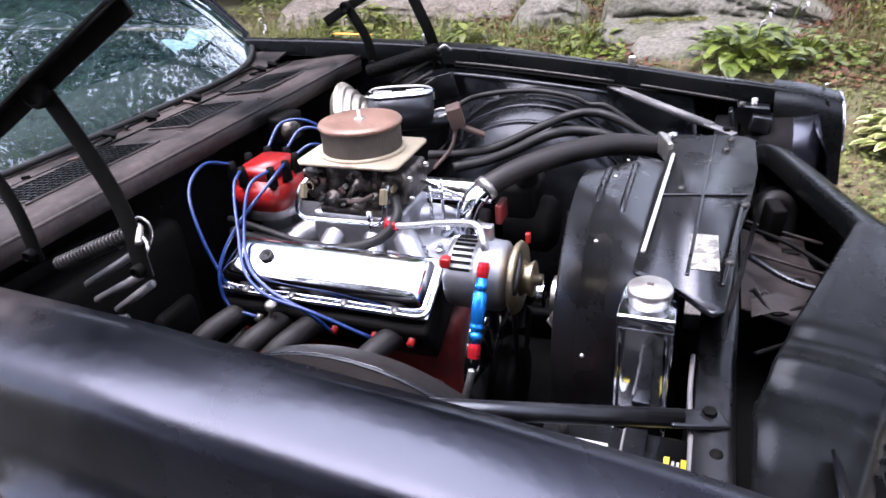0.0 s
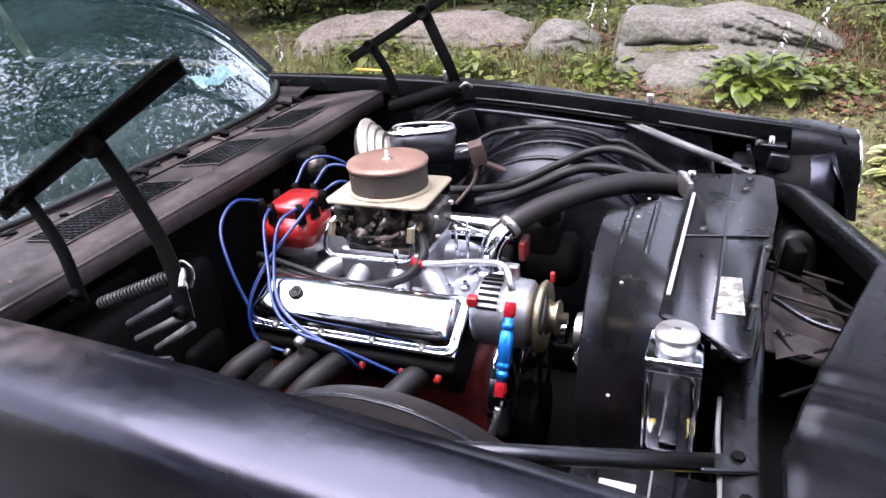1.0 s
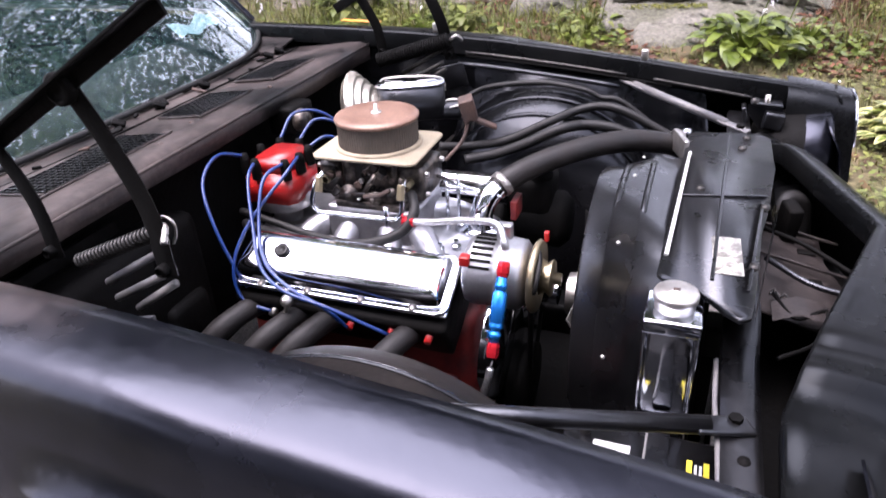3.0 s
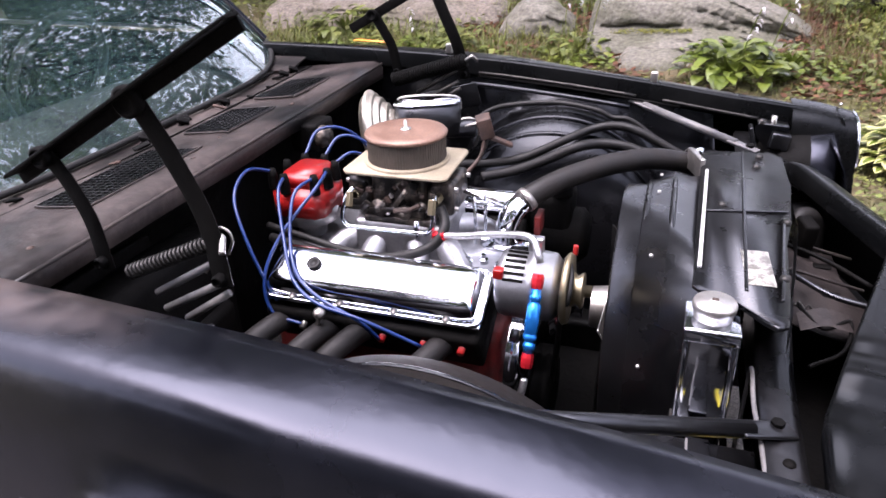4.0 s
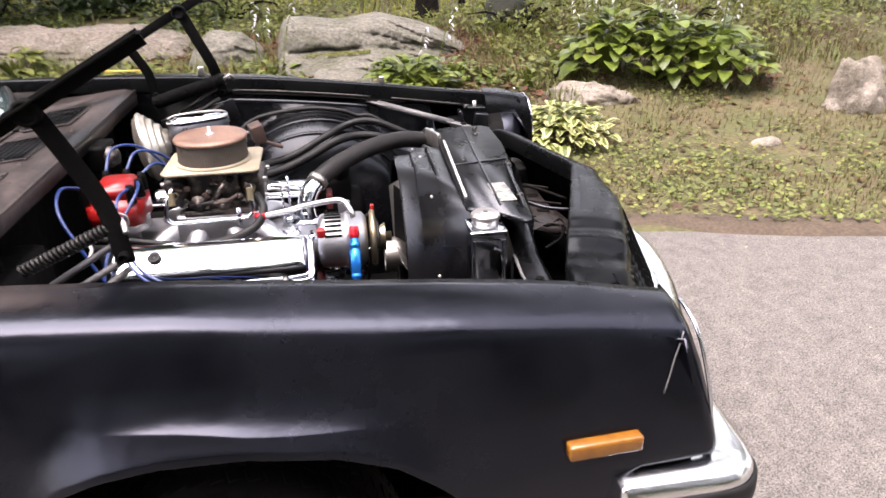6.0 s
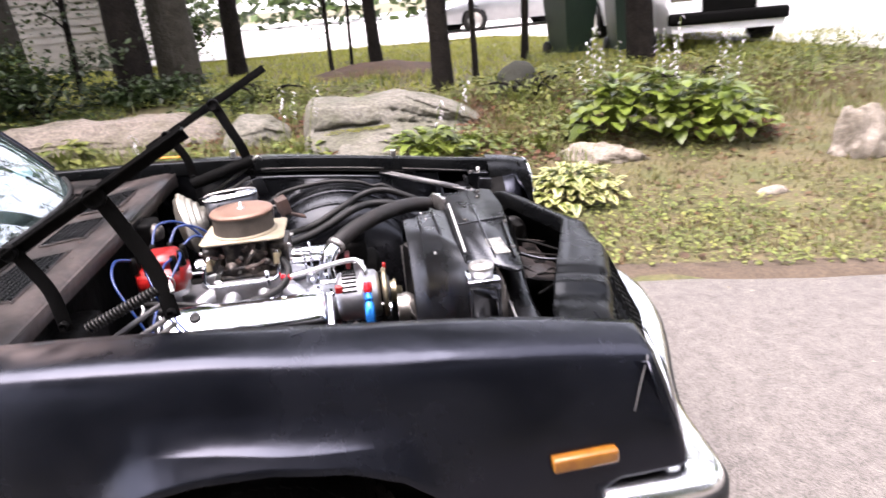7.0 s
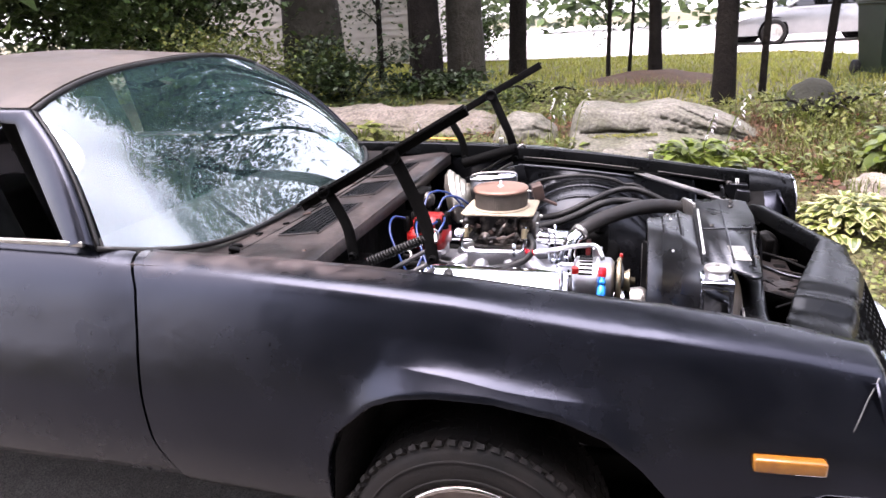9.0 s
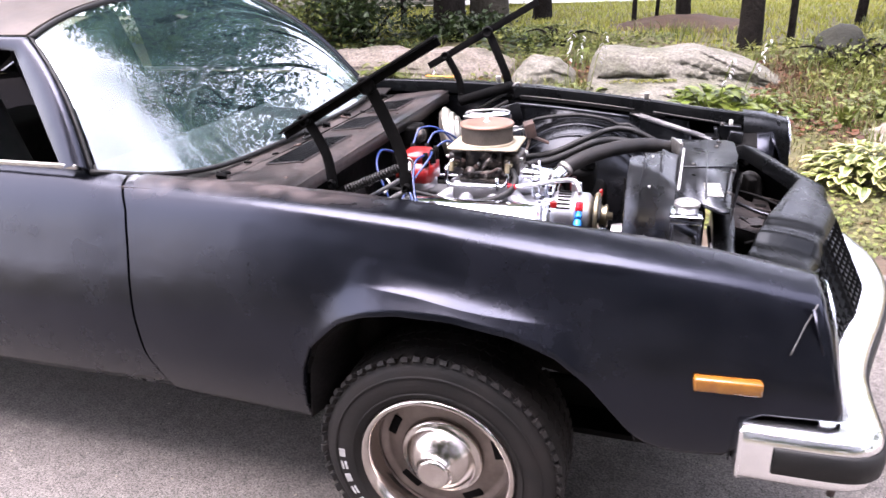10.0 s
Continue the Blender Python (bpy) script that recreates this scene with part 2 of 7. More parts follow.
def solo(name, bm, material, label, category, group="", kind="", smooth=True):
    """A thing that is one mesh, its origin at the middle of its base."""
    lo = Vector([min(v.co[k] for v in bm.verts) for k in range(3)])
    hi = Vector([max(v.co[k] for v in bm.verts) for k in range(3)])
    at = Vector(((lo.x + hi.x) / 2, (lo.y + hi.y) / 2, lo.z))
    bmesh.ops.translate(bm, verts=bm.verts, vec=-at)
    ob = part(name, bm, material, None, smooth=smooth)
    ob.location = at
    ORIGIN[ob.name] = at
    return tagged(ob, label, category, group, kind)


def sharp(ob, degrees=35):
    """Keep creases: smooth shading below the angle only."""
    me = ob.data
    bm = bmesh.new()
    bm.from_mesh(me)
    for e in bm.edges:
        e.smooth = not (len(e.link_faces) == 2 and e.calc_face_angle(0) > radians(degrees))
    bm.to_mesh(me)
    bm.free()
    return ob


def rim_flags(me):
    """Which edges lie on the open rim of a sheet."""
    used = collections.Counter(k for p in me.polygons for k in p.edge_keys)
    return [used[tuple(sorted(e.vertices))] < 2 for e in me.edges]


def thick(ob, metres, offset=-1.0):
    for e, n in zip(ob.data.edges, rim_flags(ob.data)):
        if n:
            e.use_edge_sharp = True
    m = ob.modifiers.new("thickness", "SOLIDIFY")
    m.thickness, m.offset = metres, offset
    return ob


def box(x0, x1, y0, y1, z0, z1, bevel=0.0, seg=2, bm=None):
    bm = bm or bmesh.new()
    m = Matrix.LocRotScale(((x0 + x1) / 2, (y0 + y1) / 2, (z0 + z1) / 2), None, (abs(x1 - x0), abs(y1 - y0), abs(z1 - z0)))
    g = bmesh.ops.create_cube(bm, size=1, matrix=m)
    if bevel:
        edges = list({e for v in g["verts"] for e in v.link_edges})
        bmesh.ops.bevel(bm, geom=edges, offset=bevel, segments=seg, affect="EDGES", profile=0.6)
    return bm


def obox(size, m, bevel=0.0, seg=2, bm=None):
    """A box of that size under the matrix m."""
    bm = bm or bmesh.new()
    g = bmesh.ops.create_cube(bm, size=1, matrix=Matrix.Diagonal((*size, 1)))
    vs = g["verts"]
    if bevel:
        r = bmesh.ops.bevel(bm, geom=list({e for v in vs for e in v.link_edges}), offset=bevel, segments=seg, affect="EDGES", profile=0.6)
        vs = list({v for f in r["faces"] for v in f.verts} | {v for v in vs if v.is_valid})
    bmesh.ops.transform(bm, matrix=m, verts=vs)
    return bm


def between(p, q, up=(0, 0, 1)):
    """A matrix at the middle of p and q, its x along them, its z near up."""
    p, q, up = Vector(p), Vector(q), Vector(up)
    x = (q - p).normalized()
    y = up.cross(x).normalized()
    z = x.cross(y)
    m = Matrix((x, y, z)).transposed().to_4x4()
    m.translation = (p + q) / 2
    return m


def bar(p, q, width, height, up=(0, 0, 1), bevel=0.0, bm=None):
    return obox(((Vector(q) - Vector(p)).length, width, height), between(p, q, up), bevel, 2, bm)


def smooth_path(pts, n=8):
    """Catmull-Rom through the points."""
    P = [Vector(p) for p in pts]
    P = [2 * P[0] - P[1]] + P + [2 * P[-1] - P[-2]]
    out = []
    for i in range(1, len(P) - 2):
        a, b, c, d = P[i - 1:i + 3]
        for k in range(n):
            t = k / n
            out.append(0.5 * (2 * b + (c - a) * t + (2 * a - 5 * b + 4 * c - d) * t * t + (3 * b - a - 3 * c + d) * t ** 3))
    out.append(P[-2])
    return out


def tube(pts, radius, seg=10, n=8, bm=None, cap=True):
    """A round bar or hose along a smooth path; radius may be a list, one a point of the path."""
    bm = bm or bmesh.new()
    path = smooth_path(pts, n) if n > 1 else [Vector(p) for p in pts]
    rad = radius if isinstance(radius, (list, tuple)) else [radius]
    rings, side = [], None
    for i, p in enumerate(path):
        d = (path[min(i + 1, len(path) - 1)] - path[max(i - 1, 0)]).normalized()
        if side is None:
            side = d.orthogonal().normalized()
        side = (side - d * side.dot(d)).normalized()
        other = d.cross(side)
        f = i / (len(path) - 1) * (len(rad) - 1)
        k = min(int(f), len(rad) - 2) if len(rad) > 1 else 0
        r = rad[0] if len(rad) == 1 else rad[k] + (rad[k + 1] - rad[k]) * (f - k)
        rings.append([bm.verts.new(p + r * (math.cos(a) * side + math.sin(a) * other)) for a in [2 * math.pi * j / seg for j in range(seg)]])
    for a, b in zip(rings, rings[1:]):
        for j in range(seg):
            bm.faces.new((a[j], a[(j + 1) % seg], b[(j + 1) % seg], b[j]))
    if cap:
        bm.faces.new(rings[0][::-1])
        bm.faces.new(rings[-1])
    return bm


def lathe(profile, m, seg=32, bm=None, closed=False):
    """Turns (radius, height) round the z of matrix m."""
    bm = bm or bmesh.new()
    rings = []
    for r, h in profile:
        if r < 1e-6:
            rings.append([bm.verts.new(m @ Vector((0, 0, h)))])
        else:
            rings.append([bm.verts.new(m @ Vector((r * math.cos(a), r * math.sin(a), h))) for a in [2 * math.pi * j / seg for j in range(seg)]])
    pairs = list(zip(rings, rings[1:])) + ([(rings[-1], rings[0])] if closed else [])
    for a, b in pairs:
        for j in range(seg):
            k = (j + 1) % seg
            if len(a) == 1 and len(b) == 1:
                continue
            if len(a) == 1:
                bm.faces.new((a[0], b[k], b[j]))
            elif len(b) == 1:
                bm.faces.new((a[j], a[k], b[0]))
            else:
                bm.faces.new((a[j], a[k], b[k], b[j]))
    return bm


def sheet(rows, bm=None):
    """A surface through rows of points."""
    bm = bm or bmesh.new()
    V = [[bm.verts.new(p) for p in r] for r in rows]
    for a, b in zip(V, V[1:]):
        for j in range(len(a) - 1):
            bm.faces.new((a[j], a[j + 1], b[j + 1], b[j]))
    return bm


def prism(outline, z0, z1, m=Matrix(), bm=None, bevel=0.0):
    """A plan outline raised from z0 to z1 under m."""
    bm = bm or bmesh.new()
    a = [bm.verts.new(m @ Vector((x, y, z0))) for x, y in outline]
    b = [bm.verts.new(m @ Vector((x, y, z1))) for x, y in outline]
    n = len(outline)
    faces = [bm.faces.new(a[::-1]), bm.faces.new(b)]
    for j in range(n):
        faces.append(bm.faces.new((a[j], a[(j + 1) % n], b[(j + 1) % n], b[j])))
    if bevel:
        bmesh.ops.bevel(bm, geom=list(faces[1].edges), offset=bevel, segments=2, affect="EDGES")
    return bm


AX = pose(0, 0, 0, 0, 90, 0)    # turns z into +x
AYN = pose(0, 0, 0, 90, 0, 0)   # turns z into -y


def at(x, y, z, turn=Matrix()):
    return Matrix.Translation((x, y, z)) @ turn


def interp(x, xs, ys):
    return float(np.interp(x, xs, ys))


def ease(t):
    t = min(1.0, max(0.0, t))
    return t * t * (3 - 2 * t)


# ---- the car ----
car = thing("car", (0, 0, GROUND), "satin black two-door coupe without its bonnet, parked on asphalt", "car")


def fender_top(x):
    return interp(x, (-0.85, -0.5, -0.25, 0, 0.2, 0.44, 0.7, 0.84), (0.935, 0.928, 0.918, 0.902, 0.882, 0.853, 0.815, 0.79))


def fender_side(x):
    return interp(x, (-0.85, -0.3, 0.1, 0.5, 0.75, 0.88), (0.905, 0.925, 0.93, 0.915, 0.899, 0.888))


ARCH_X = (-0.33, -0.32, -0.31, -0.28, -0.19, -0.12, -0.04, 0.09, 0.228, 0.32, 0.39, 0.432, 0.472, 0.495)
ARCH_Z = (0.33, 0.43, 0.50, 0.575, 0.66, 0.69, 0.703, 0.702, 0.675, 0.635, 0.58, 0.53, 0.48, 0.455)


def soft_shoulder(pts, e, t, w):
    """Eases the ten points of a shoulder towards a rounder, more sloping section."""
    soft = ((0.150, 0.0), (0.132, 0.008), (0.117, 0.018), (0.104, 0.032), (0.093, 0.050), (0.082, 0.072), (0.072, 0.097), (0.062, 0.126), (0.052, 0.160), (0.041, 0.200))
    return [(y + (e - o - y) * w, z + (t - d - z) * w) for (y, z), (o, d) in zip(pts, soft)]


# section of the shoulder: inset from the side and drop from the top
CREASE = ((0.150, 0.001), (0.126, 0.003), (0.107, 0.006), (0.094, 0.010), (0.084, 0.0155), (0.077, 0.0225), (0.071, 0.033), (0.063, 0.054), (0.050, 0.092), (0.033, 0.150))


def fender_foot(x):
    if x <= -0.331:
        return 0.33
    if x < 0.495:
        return interp(x, ARCH_X, ARCH_Z)
    return interp(x, (0.495, 0.53, 0.60, 0.685, 0.70, 0.9), (0.455, 0.43, 0.42, 0.43, 0.55, 0.552))


def fender_surface(side):
    """Columns of the fender from the door to the lamp, each from the bonnet edge down."""
    lift = 0.0 if side < 0 else 0.03
    xs = sorted(set([-0.8255] + [round(-0.83 + 0.025 * k, 4) for k in range(1, 67)] + [-0.332, -0.329, -0.325, -0.315, 0.497, 0.688, 0.698, 0.835]))
    rows = []
    for x in xs:
        t, e, foot = fender_top(x), fender_side(x), fender_foot(x)
        t += 0.013 * ease((x - 0.1) / 0.6) if side < 0 else 0.0
        c = 0.004 * ease((x - 0.1) / 0.6)
        k = 1 - 0.24 * ease((x - 0.1) / 0.6)
        fall = 0.16 * ease((x + 0.05) / 0.4)
        col = [(0.722, t - 0.05), (0.7235, t - 0.006 + c * 0.4), (0.726, t - 0.001 + c * 0.45), (0.75, t + c * 0.5), *((e - o * k, t - d * k + c * (1 - 4 * d) - fall * max(0.0, e - o * k - 0.75)) for o, d in CREASE)]
        col[4:] = soft_shoulder(col[4:], e, t, 0.6 * ease((-0.35 - x) / 0.48))
        z0, sq = col[-1][1], (e - col[-1][0]) / 0.027
        for k in range(1, 21):
            z = z0 + (foot - z0) * (k / 20) ** 0.7
            y = e - 0.027 * sq * (max(0.0, z - 0.56) / max(0.05, z0 - 0.56)) ** 1.6
            if z < 0.52:
                y -= 0.05 * ((0.52 - z) / 0.19) ** 2
            w = ease((x + 0.33) / 0.26) * ease((0.495 - x) / 0.39)
            y += 0.034 * w * min(1.0, max(0.0, 1 - (z - foot - 0.013) / 0.080)) ** 1.5
            col.append((y, z))
        col.append((col[-1][0] - 0.022, foot - 0.002))
        col.append((col[-1][0] - 0.01, foot + 0.012))
        out = []
        for y, z in col:
            end = interp(z, (0.55, 0.57, 0.61, 0.67, 0.71, 0.76, 0.80), (0.882, 0.880, 0.872, 0.860, 0.851, 0.834, 0.822)) - 0.835
            gap = interp(z, (0.35, 0.47, 0.61, 0.77, 0.87, 0.91, 0.95), (0.052, 0.018, 0.008, 0.002, -0.006, -0.025, -0.055))
            out.append((x + (end + (0.08 if side > 0 else 0.0)) * ease((x - 0.6) / 0.235) + gap * ease((-0.6 - x) / 0.23), side * y, z + lift * 1.0))
        rows.append(out)
    # the front turns in towards the lamp
    last = rows[-1]
    rows.append([(p[0] + 0.012, p[1] - side * 0.010, p[2] - 0.003) for p in last])
    rows.append([(p[0] + 0.014, p[1] - side * 0.026, p[2] - 0.008) for p in last])
    return rows


for s in (-1, 1):
    # far fender in a weaker-reflecting paint copy, imitating its darker surroundings
    f = part("front_fender", sheet(fender_surface(s)), M_PAINT if s < 0 else M_NOSE, car)
    thick(f, 0.004)
    lift = 0.0 if s < 0 else 0.03
    # marker lamp
    lens = box(0.605, 0.738, s * 0.909 - 0.013, s * 0.909 + 0.013, 0.597, 0.628, 0.006)
    bmesh.ops.rotate(lens, verts=lens.verts, cent=(0.605, s * 0.909, 0.61), matrix=Matrix.Rotation(-s * radians(3.6), 3, "Z"))
    part("marker_lamp", lens, M_AMBER, car, "amber side marker lens")
    # lamp surround and lamp
    fwd = 0.0 if s < 0 else 0.08
    cx, cy, cz = 0.815 + fwd, s * 0.70, 0.625 + lift
    ring = lathe([(0.118, -0.06), (0.128, 0.005), (0.122, 0.015), (0.112, 0.0), (0.102, -0.05), (0.100, -0.09)], at(cx, cy, cz, AX), 36)
    sh = part("headlight_bezel", ring, M_PAINT, car)
    part("headlight", lathe([(0.0, -0.03), (0.05, -0.034), (0.09, -0.05), (0.1, -0.07), (0.1, -0.09)], at(cx, cy, cz, AX), 28), M_CHROME, car, "round clear headlight lens")
    part("headlight_bucket", lathe([(0.12, -0.05), (0.115, -0.12), (0.08, -0.17), (0.0, -0.185)], at(cx, cy, cz, AX), 28), M_DARK, car)
    panel = sheet([[(0.812 + fwd, s * y, 0.745 + lift + 0.04 * (y > 0.84)), (0.842 + fwd, s * y, 0.69 + lift), (0.865 + fwd, s * y, 0.57 + lift), (0.86 + fwd, s * y, 0.54 + lift)] for k, y in enumerate((0.865, 0.80, 0.72, 0.64, 0.55))])
    thick(part("lamp_panel", panel, M_PAINT, car), 0.004)
    if s > 0:
        # hood of the lamp, closed on its inner side
        prof = ((0.80, 0.0), (0.765, -0.001), (0.735, -0.005), (0.712, -0.014), (0.695, -0.030), (0.685, -0.052), (0.680, -0.08), (0.677, -0.12), (0.675, -0.17), (0.674, -0.22))
        rows = [[(x - 0.10 * (zz + 0.0) * (k / 8), y - 0.006 * k / 8, interp(x, (0.79, 0.87, 0.955), (0.842, 0.834, 0.815)) + zz) for y, zz in prof] for k, x in enumerate([0.795 + 0.02 * k for k in range(9)])]
        thick(part("lamp_hood", sheet(rows), M_NOSE, car), 0.004)
        part("hood_trim", tube([(p[0] + 0.003, p[1], p[2]) for p in rows[-1][:8]], 0.004, 6, 2), M_CHROME, car, "thin bright trim")
    # chrome trim round the lamp opening
    part("lamp_trim", tube([(p[0] + fwd, p[1], p[2]) for p in ((0.841, s * 0.775, 0.806 + lift), (0.843, s * 0.806, 0.799 + lift), (0.847, s * 0.833, 0.782 + lift), (0.855, s * 0.853, 0.745 + lift), (0.866, s * 0.867, 0.69 + lift), (0.878, s * 0.872, 0.63 + lift), (0.890, s * 0.868, 0.575 + lift))], 0.0035, 6), M_CHROME, car, "thin bright trim")
    # inner fender with its wheel house
    rows = []
    for i, y in enumerate((0.735, 0.715, 0.70, 0.67, 0.655, 0.645, 0.60, 0.55, 0.50, 0.47, 0.45, 0.44, 0.43)):
        row = []
        for k in range(45):
            x = -0.50 + k * 1.20 / 44
            apron = interp(y, (0.43, 0.5, 0.62, 0.70, 0.72, 0.735), (0.34, 0.46, 0.60, fender_top(x) - 0.20, fender_top(x) - 0.11, fender_top(x) - 0.045)) if x < 0.6 else min(0.64, fender_top(x) - 0.06) if y > 0.645 or s > 0 else 0.30
            if x < -0.14 and y < 0.71:
                apron -= 0.25
            d = 1 - ((x - 0.17) / 0.335) ** 2
            hump = 0.46 + 0.335 * math.sqrt(d) if d > 0 else 0.2
            bead = 0.008 if i in (4, 7) else 0.0
            drop = interp(y, (0.43, 0.44, 0.45, 0.47, 0.50, 0.55, 0.60, 0.655, 0.74), (-0.5, -0.27, -0.20, -0.145, -0.09, -0.036, -0.010, 0.0, 0.0))
            row.append((x, s * y, max(0.20, max(apron, hump + bead, 0.33) + (drop if hump > apron else 0)) + lift * 0.5))
        rows.append(row)
    thick(part("inner_fender", sheet(rows), M_INNER if s > 0 else M_DUST, car), 0.004)
    # splash panel that closes the wheel house in front of the tyre
    arch = ((0.228, 0.668), (0.32, 0.628), (0.39, 0.573), (0.432, 0.523), (0.472, 0.473), (0.497, 0.44), (0.50, 0.425))
    thick(part("splash_panel", sheet([[(x - 0.02 * k, s * (0.885 - 0.07 * k), z - 0.004 * k) for k in range(5)] for x, z in arch]), M_WELL, car, "dusty wheel-house lining, darkened for shade"), 0.003)
    arch = ((-0.04, 0.69), (-0.12, 0.678), (-0.19, 0.648), (-0.28, 0.563), (-0.308, 0.49), (-0.317, 0.42), (-0.325, 0.336))
    thick(part("splash_panel", sheet([[(x + 0.015 * k, s * (0.885 - 0.07 * k), z - 0.004 * k) for k in range(6)] for x, z in arch]), M_WELL, car, "dusty wheel-house lining, darkened for shade"), 0.003)
    # rubber edge and stops along the bonnet opening
    part("fender_bead", tube([(x, s * 0.712, fender_top(x) - 0.052 + lift) for x in (-0.1, 0.1, 0.3, 0.5)], 0.004, 6, 3), M_DARK, car)
    for yb in (0.664, 0.60, 0.545):
        part("pressed_bead", tube([(0.17 + 0.335 * math.cos(a), s * yb, 0.46 + 0.338 * math.sin(a) + lift * 0.5 - {0.664: 0.0, 0.60: 0.010, 0.545: 0.041}[yb]) for a in [math.pi * (0.16 + 0.68 * k / 20) for k in range(21)]], 0.010 if s > 0 else 0.005, 8, 1), M_INNER, car)
    if s > 0:
        for x, z in ((0.42, 0.862), (-0.20, 0.925)):
            part("rubber_stop", obox((0.020, 0.018, 0.03), at(x, s * 0.738, z + lift + 0.008), 0.004), M_STEEL, car)

# drip rails pressed along the far fender
for x0, x1, y, drop, r, m in ((-0.10, 0.375, 0.714, 0.012, 0.0045, M_SPRING), (0.45, 0.71, 0.714, 0.012, 0.0045, M_SPRING), (-0.12, 0.36, 0.70, 0.044, 0.007, M_BAY)):
    part("drip_rail", tube([(x0 + (x1 - x0) * k / 6, y, fender_top(x0 + (x1 - x0) * k / 6) - drop) for k in range(7)], r, 8, 2), m, car)

# tape left on the far fender
part("tape", obox((0.14, 0.022, 0.003), Matrix.Translation((-0.485, 0.80, 0.965)) @ pose(0, 0, 0, 0, 1.5, -4)), M_ORANGE, car, "strip of orange tape")


# doors and rear quarters
def side_column(x, side):
    lift = 0.0 if side < 0 else 0.03
    t = interp(x, (-3.9, -3.2, -2.6, -2.0, -1.0, -0.838), (0.86, 0.93, 0.975, 0.965, 0.952, 0.936))
    e = interp(x, (-3.9, -3.5, -2.8, -2.0, -0.85), (0.80, 0.88, 0.925, 0.925, 0.905))
    foot = 0.34
    d = 1 - ((x + 2.74) / 0.36) ** 2
    if d > 0:
        foot = max(foot, 0.30 + 0.37 * math.sqrt(d))
    col = [(e - o, t - d) for o, d in CREASE]
    col = soft_shoulder(col, e, t, 0.6 + 0.4 * ease((-0.83 - x) / 0.3))
    z0, sq = col[-1][1], (e - col[-1][0]) / 0.027
    for k in range(1, 13):
        z = z0 + (foot - z0) * k / 12
        y = e - 0.027 * sq * (max(0.0, z - 0.56) / max(0.05, z0 - 0.56)) ** 1.6
        if z < 0.52:
            y -= 0.055 * ((0.52 - z) / 0.19) ** 2
        col.append((y, z))
    col.append((col[-1][0] - 0.05, foot - 0.01))
    return [(x + interp(z, (0.35, 0.47, 0.61, 0.77, 0.87, 0.91, 0.95), (0.052, 0.018, 0.008, 0.002, -0.006, -0.025, -0.055)) * ease((-0.6 - x) / 0.23) * ease((x + 2.2) / 1), side * y, z + lift) for y, z in col]


for s in (-1, 1):
    # dark backing sheet stands in for the shade inside the door gap
    seal = sheet([[(p[0], p[1] - s * 0.022, p[2] - 0.004) for p in side_column(x, s)] for x in (-0.80, -0.83, -0.86)])
    part("door_gap_backing", seal, M_DARK, car, "dark door gap")
    xs = [-0.8345, -0.8385] + [-0.888 - 0.05 * k for k in range(26)] + [-2.15]
    door = part("door", sheet([side_column(x, s) for x in xs]), M_PAINT, car)
    thick(door, 0.012)
    xs = [-2.158 - 0.04 * k for k in range(43)]
    thick(part("rear_quarter", sheet([side_column(x, s) for x in xs]), M_PAINT, car), 0.01)
    lift = 0.0 if s < 0 else 0.03
    part("sill", box(-2.4, -0.50, s * 0.64 - 0.06, s * 0.64 + 0.04, 0.345 + lift, 0.40 + lift, 0.015), M_PAINT, car)
    part("window_trim", bar((-1.0, s * 0.797, 0.965 + lift), (-2.1, s * 0.795, 0.972 + lift), 0.012, 0.014, bevel=0.003), M_STEEL, car, "bright window moulding")
    w = sheet([[(-1.048, s * 0.797, 0.965 + lift), (-1.298, s * 0.634, 1.248 + lift)], [(-1.50, s * 0.80, 0.965 + lift), (-1.55, s * 0.645, 1.295 + lift)],
               [(-2.05, s * 0.80, 0.97 + lift), (-2.0, s * 0.655, 1.295 + lift)]])
    if s > 0:
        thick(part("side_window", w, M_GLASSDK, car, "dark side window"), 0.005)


# roof, pillars and glass
def roof_point(u, v):
    """u: from the screen (0) to the back glass (1); v: from the near side (-1) to the far side (1)."""
    x = -1.297 - 0.985 * u + 0.022 * v * v * (1 - u)
    half = 0.605 + 0.035 * ease(u * 2)
    z = 1.293 + 0.025 * (v + 1) + 0.073 * (1 - abs(v) ** 3) + 0.045 * ease(u * 1.4) - 0.025 * u * u
    return (x, half * v, z)


roof = sheet([[roof_point(u / 12, v / 12) for v in range(-12, 13)] for u in range(13)])
thick(part("roof", roof, M_ROOF, car, "dusty black roof"), 0.02)


def screen_point(u, v):
    """u: foot (0) to head (1) of the windscreen."""
    near, away = max(0.0, -v), max(0.0, v)
    a = Vector((-0.738 - 0.02 * v * v - 0.225 * near ** 6 - 0.13 * away ** 6, 0.78 * v, 0.893 + 0.006 * (v + 1) + 0.055 * abs(v) ** 6))
    b = Vector(roof_point(0, v)) + Vector((0.012, 0, -0.012))
    p = a.lerp(b, u)
    n = math.sin(math.pi * u) * 0.028
    return (p.x + n * 0.7, p.y, p.z + n)


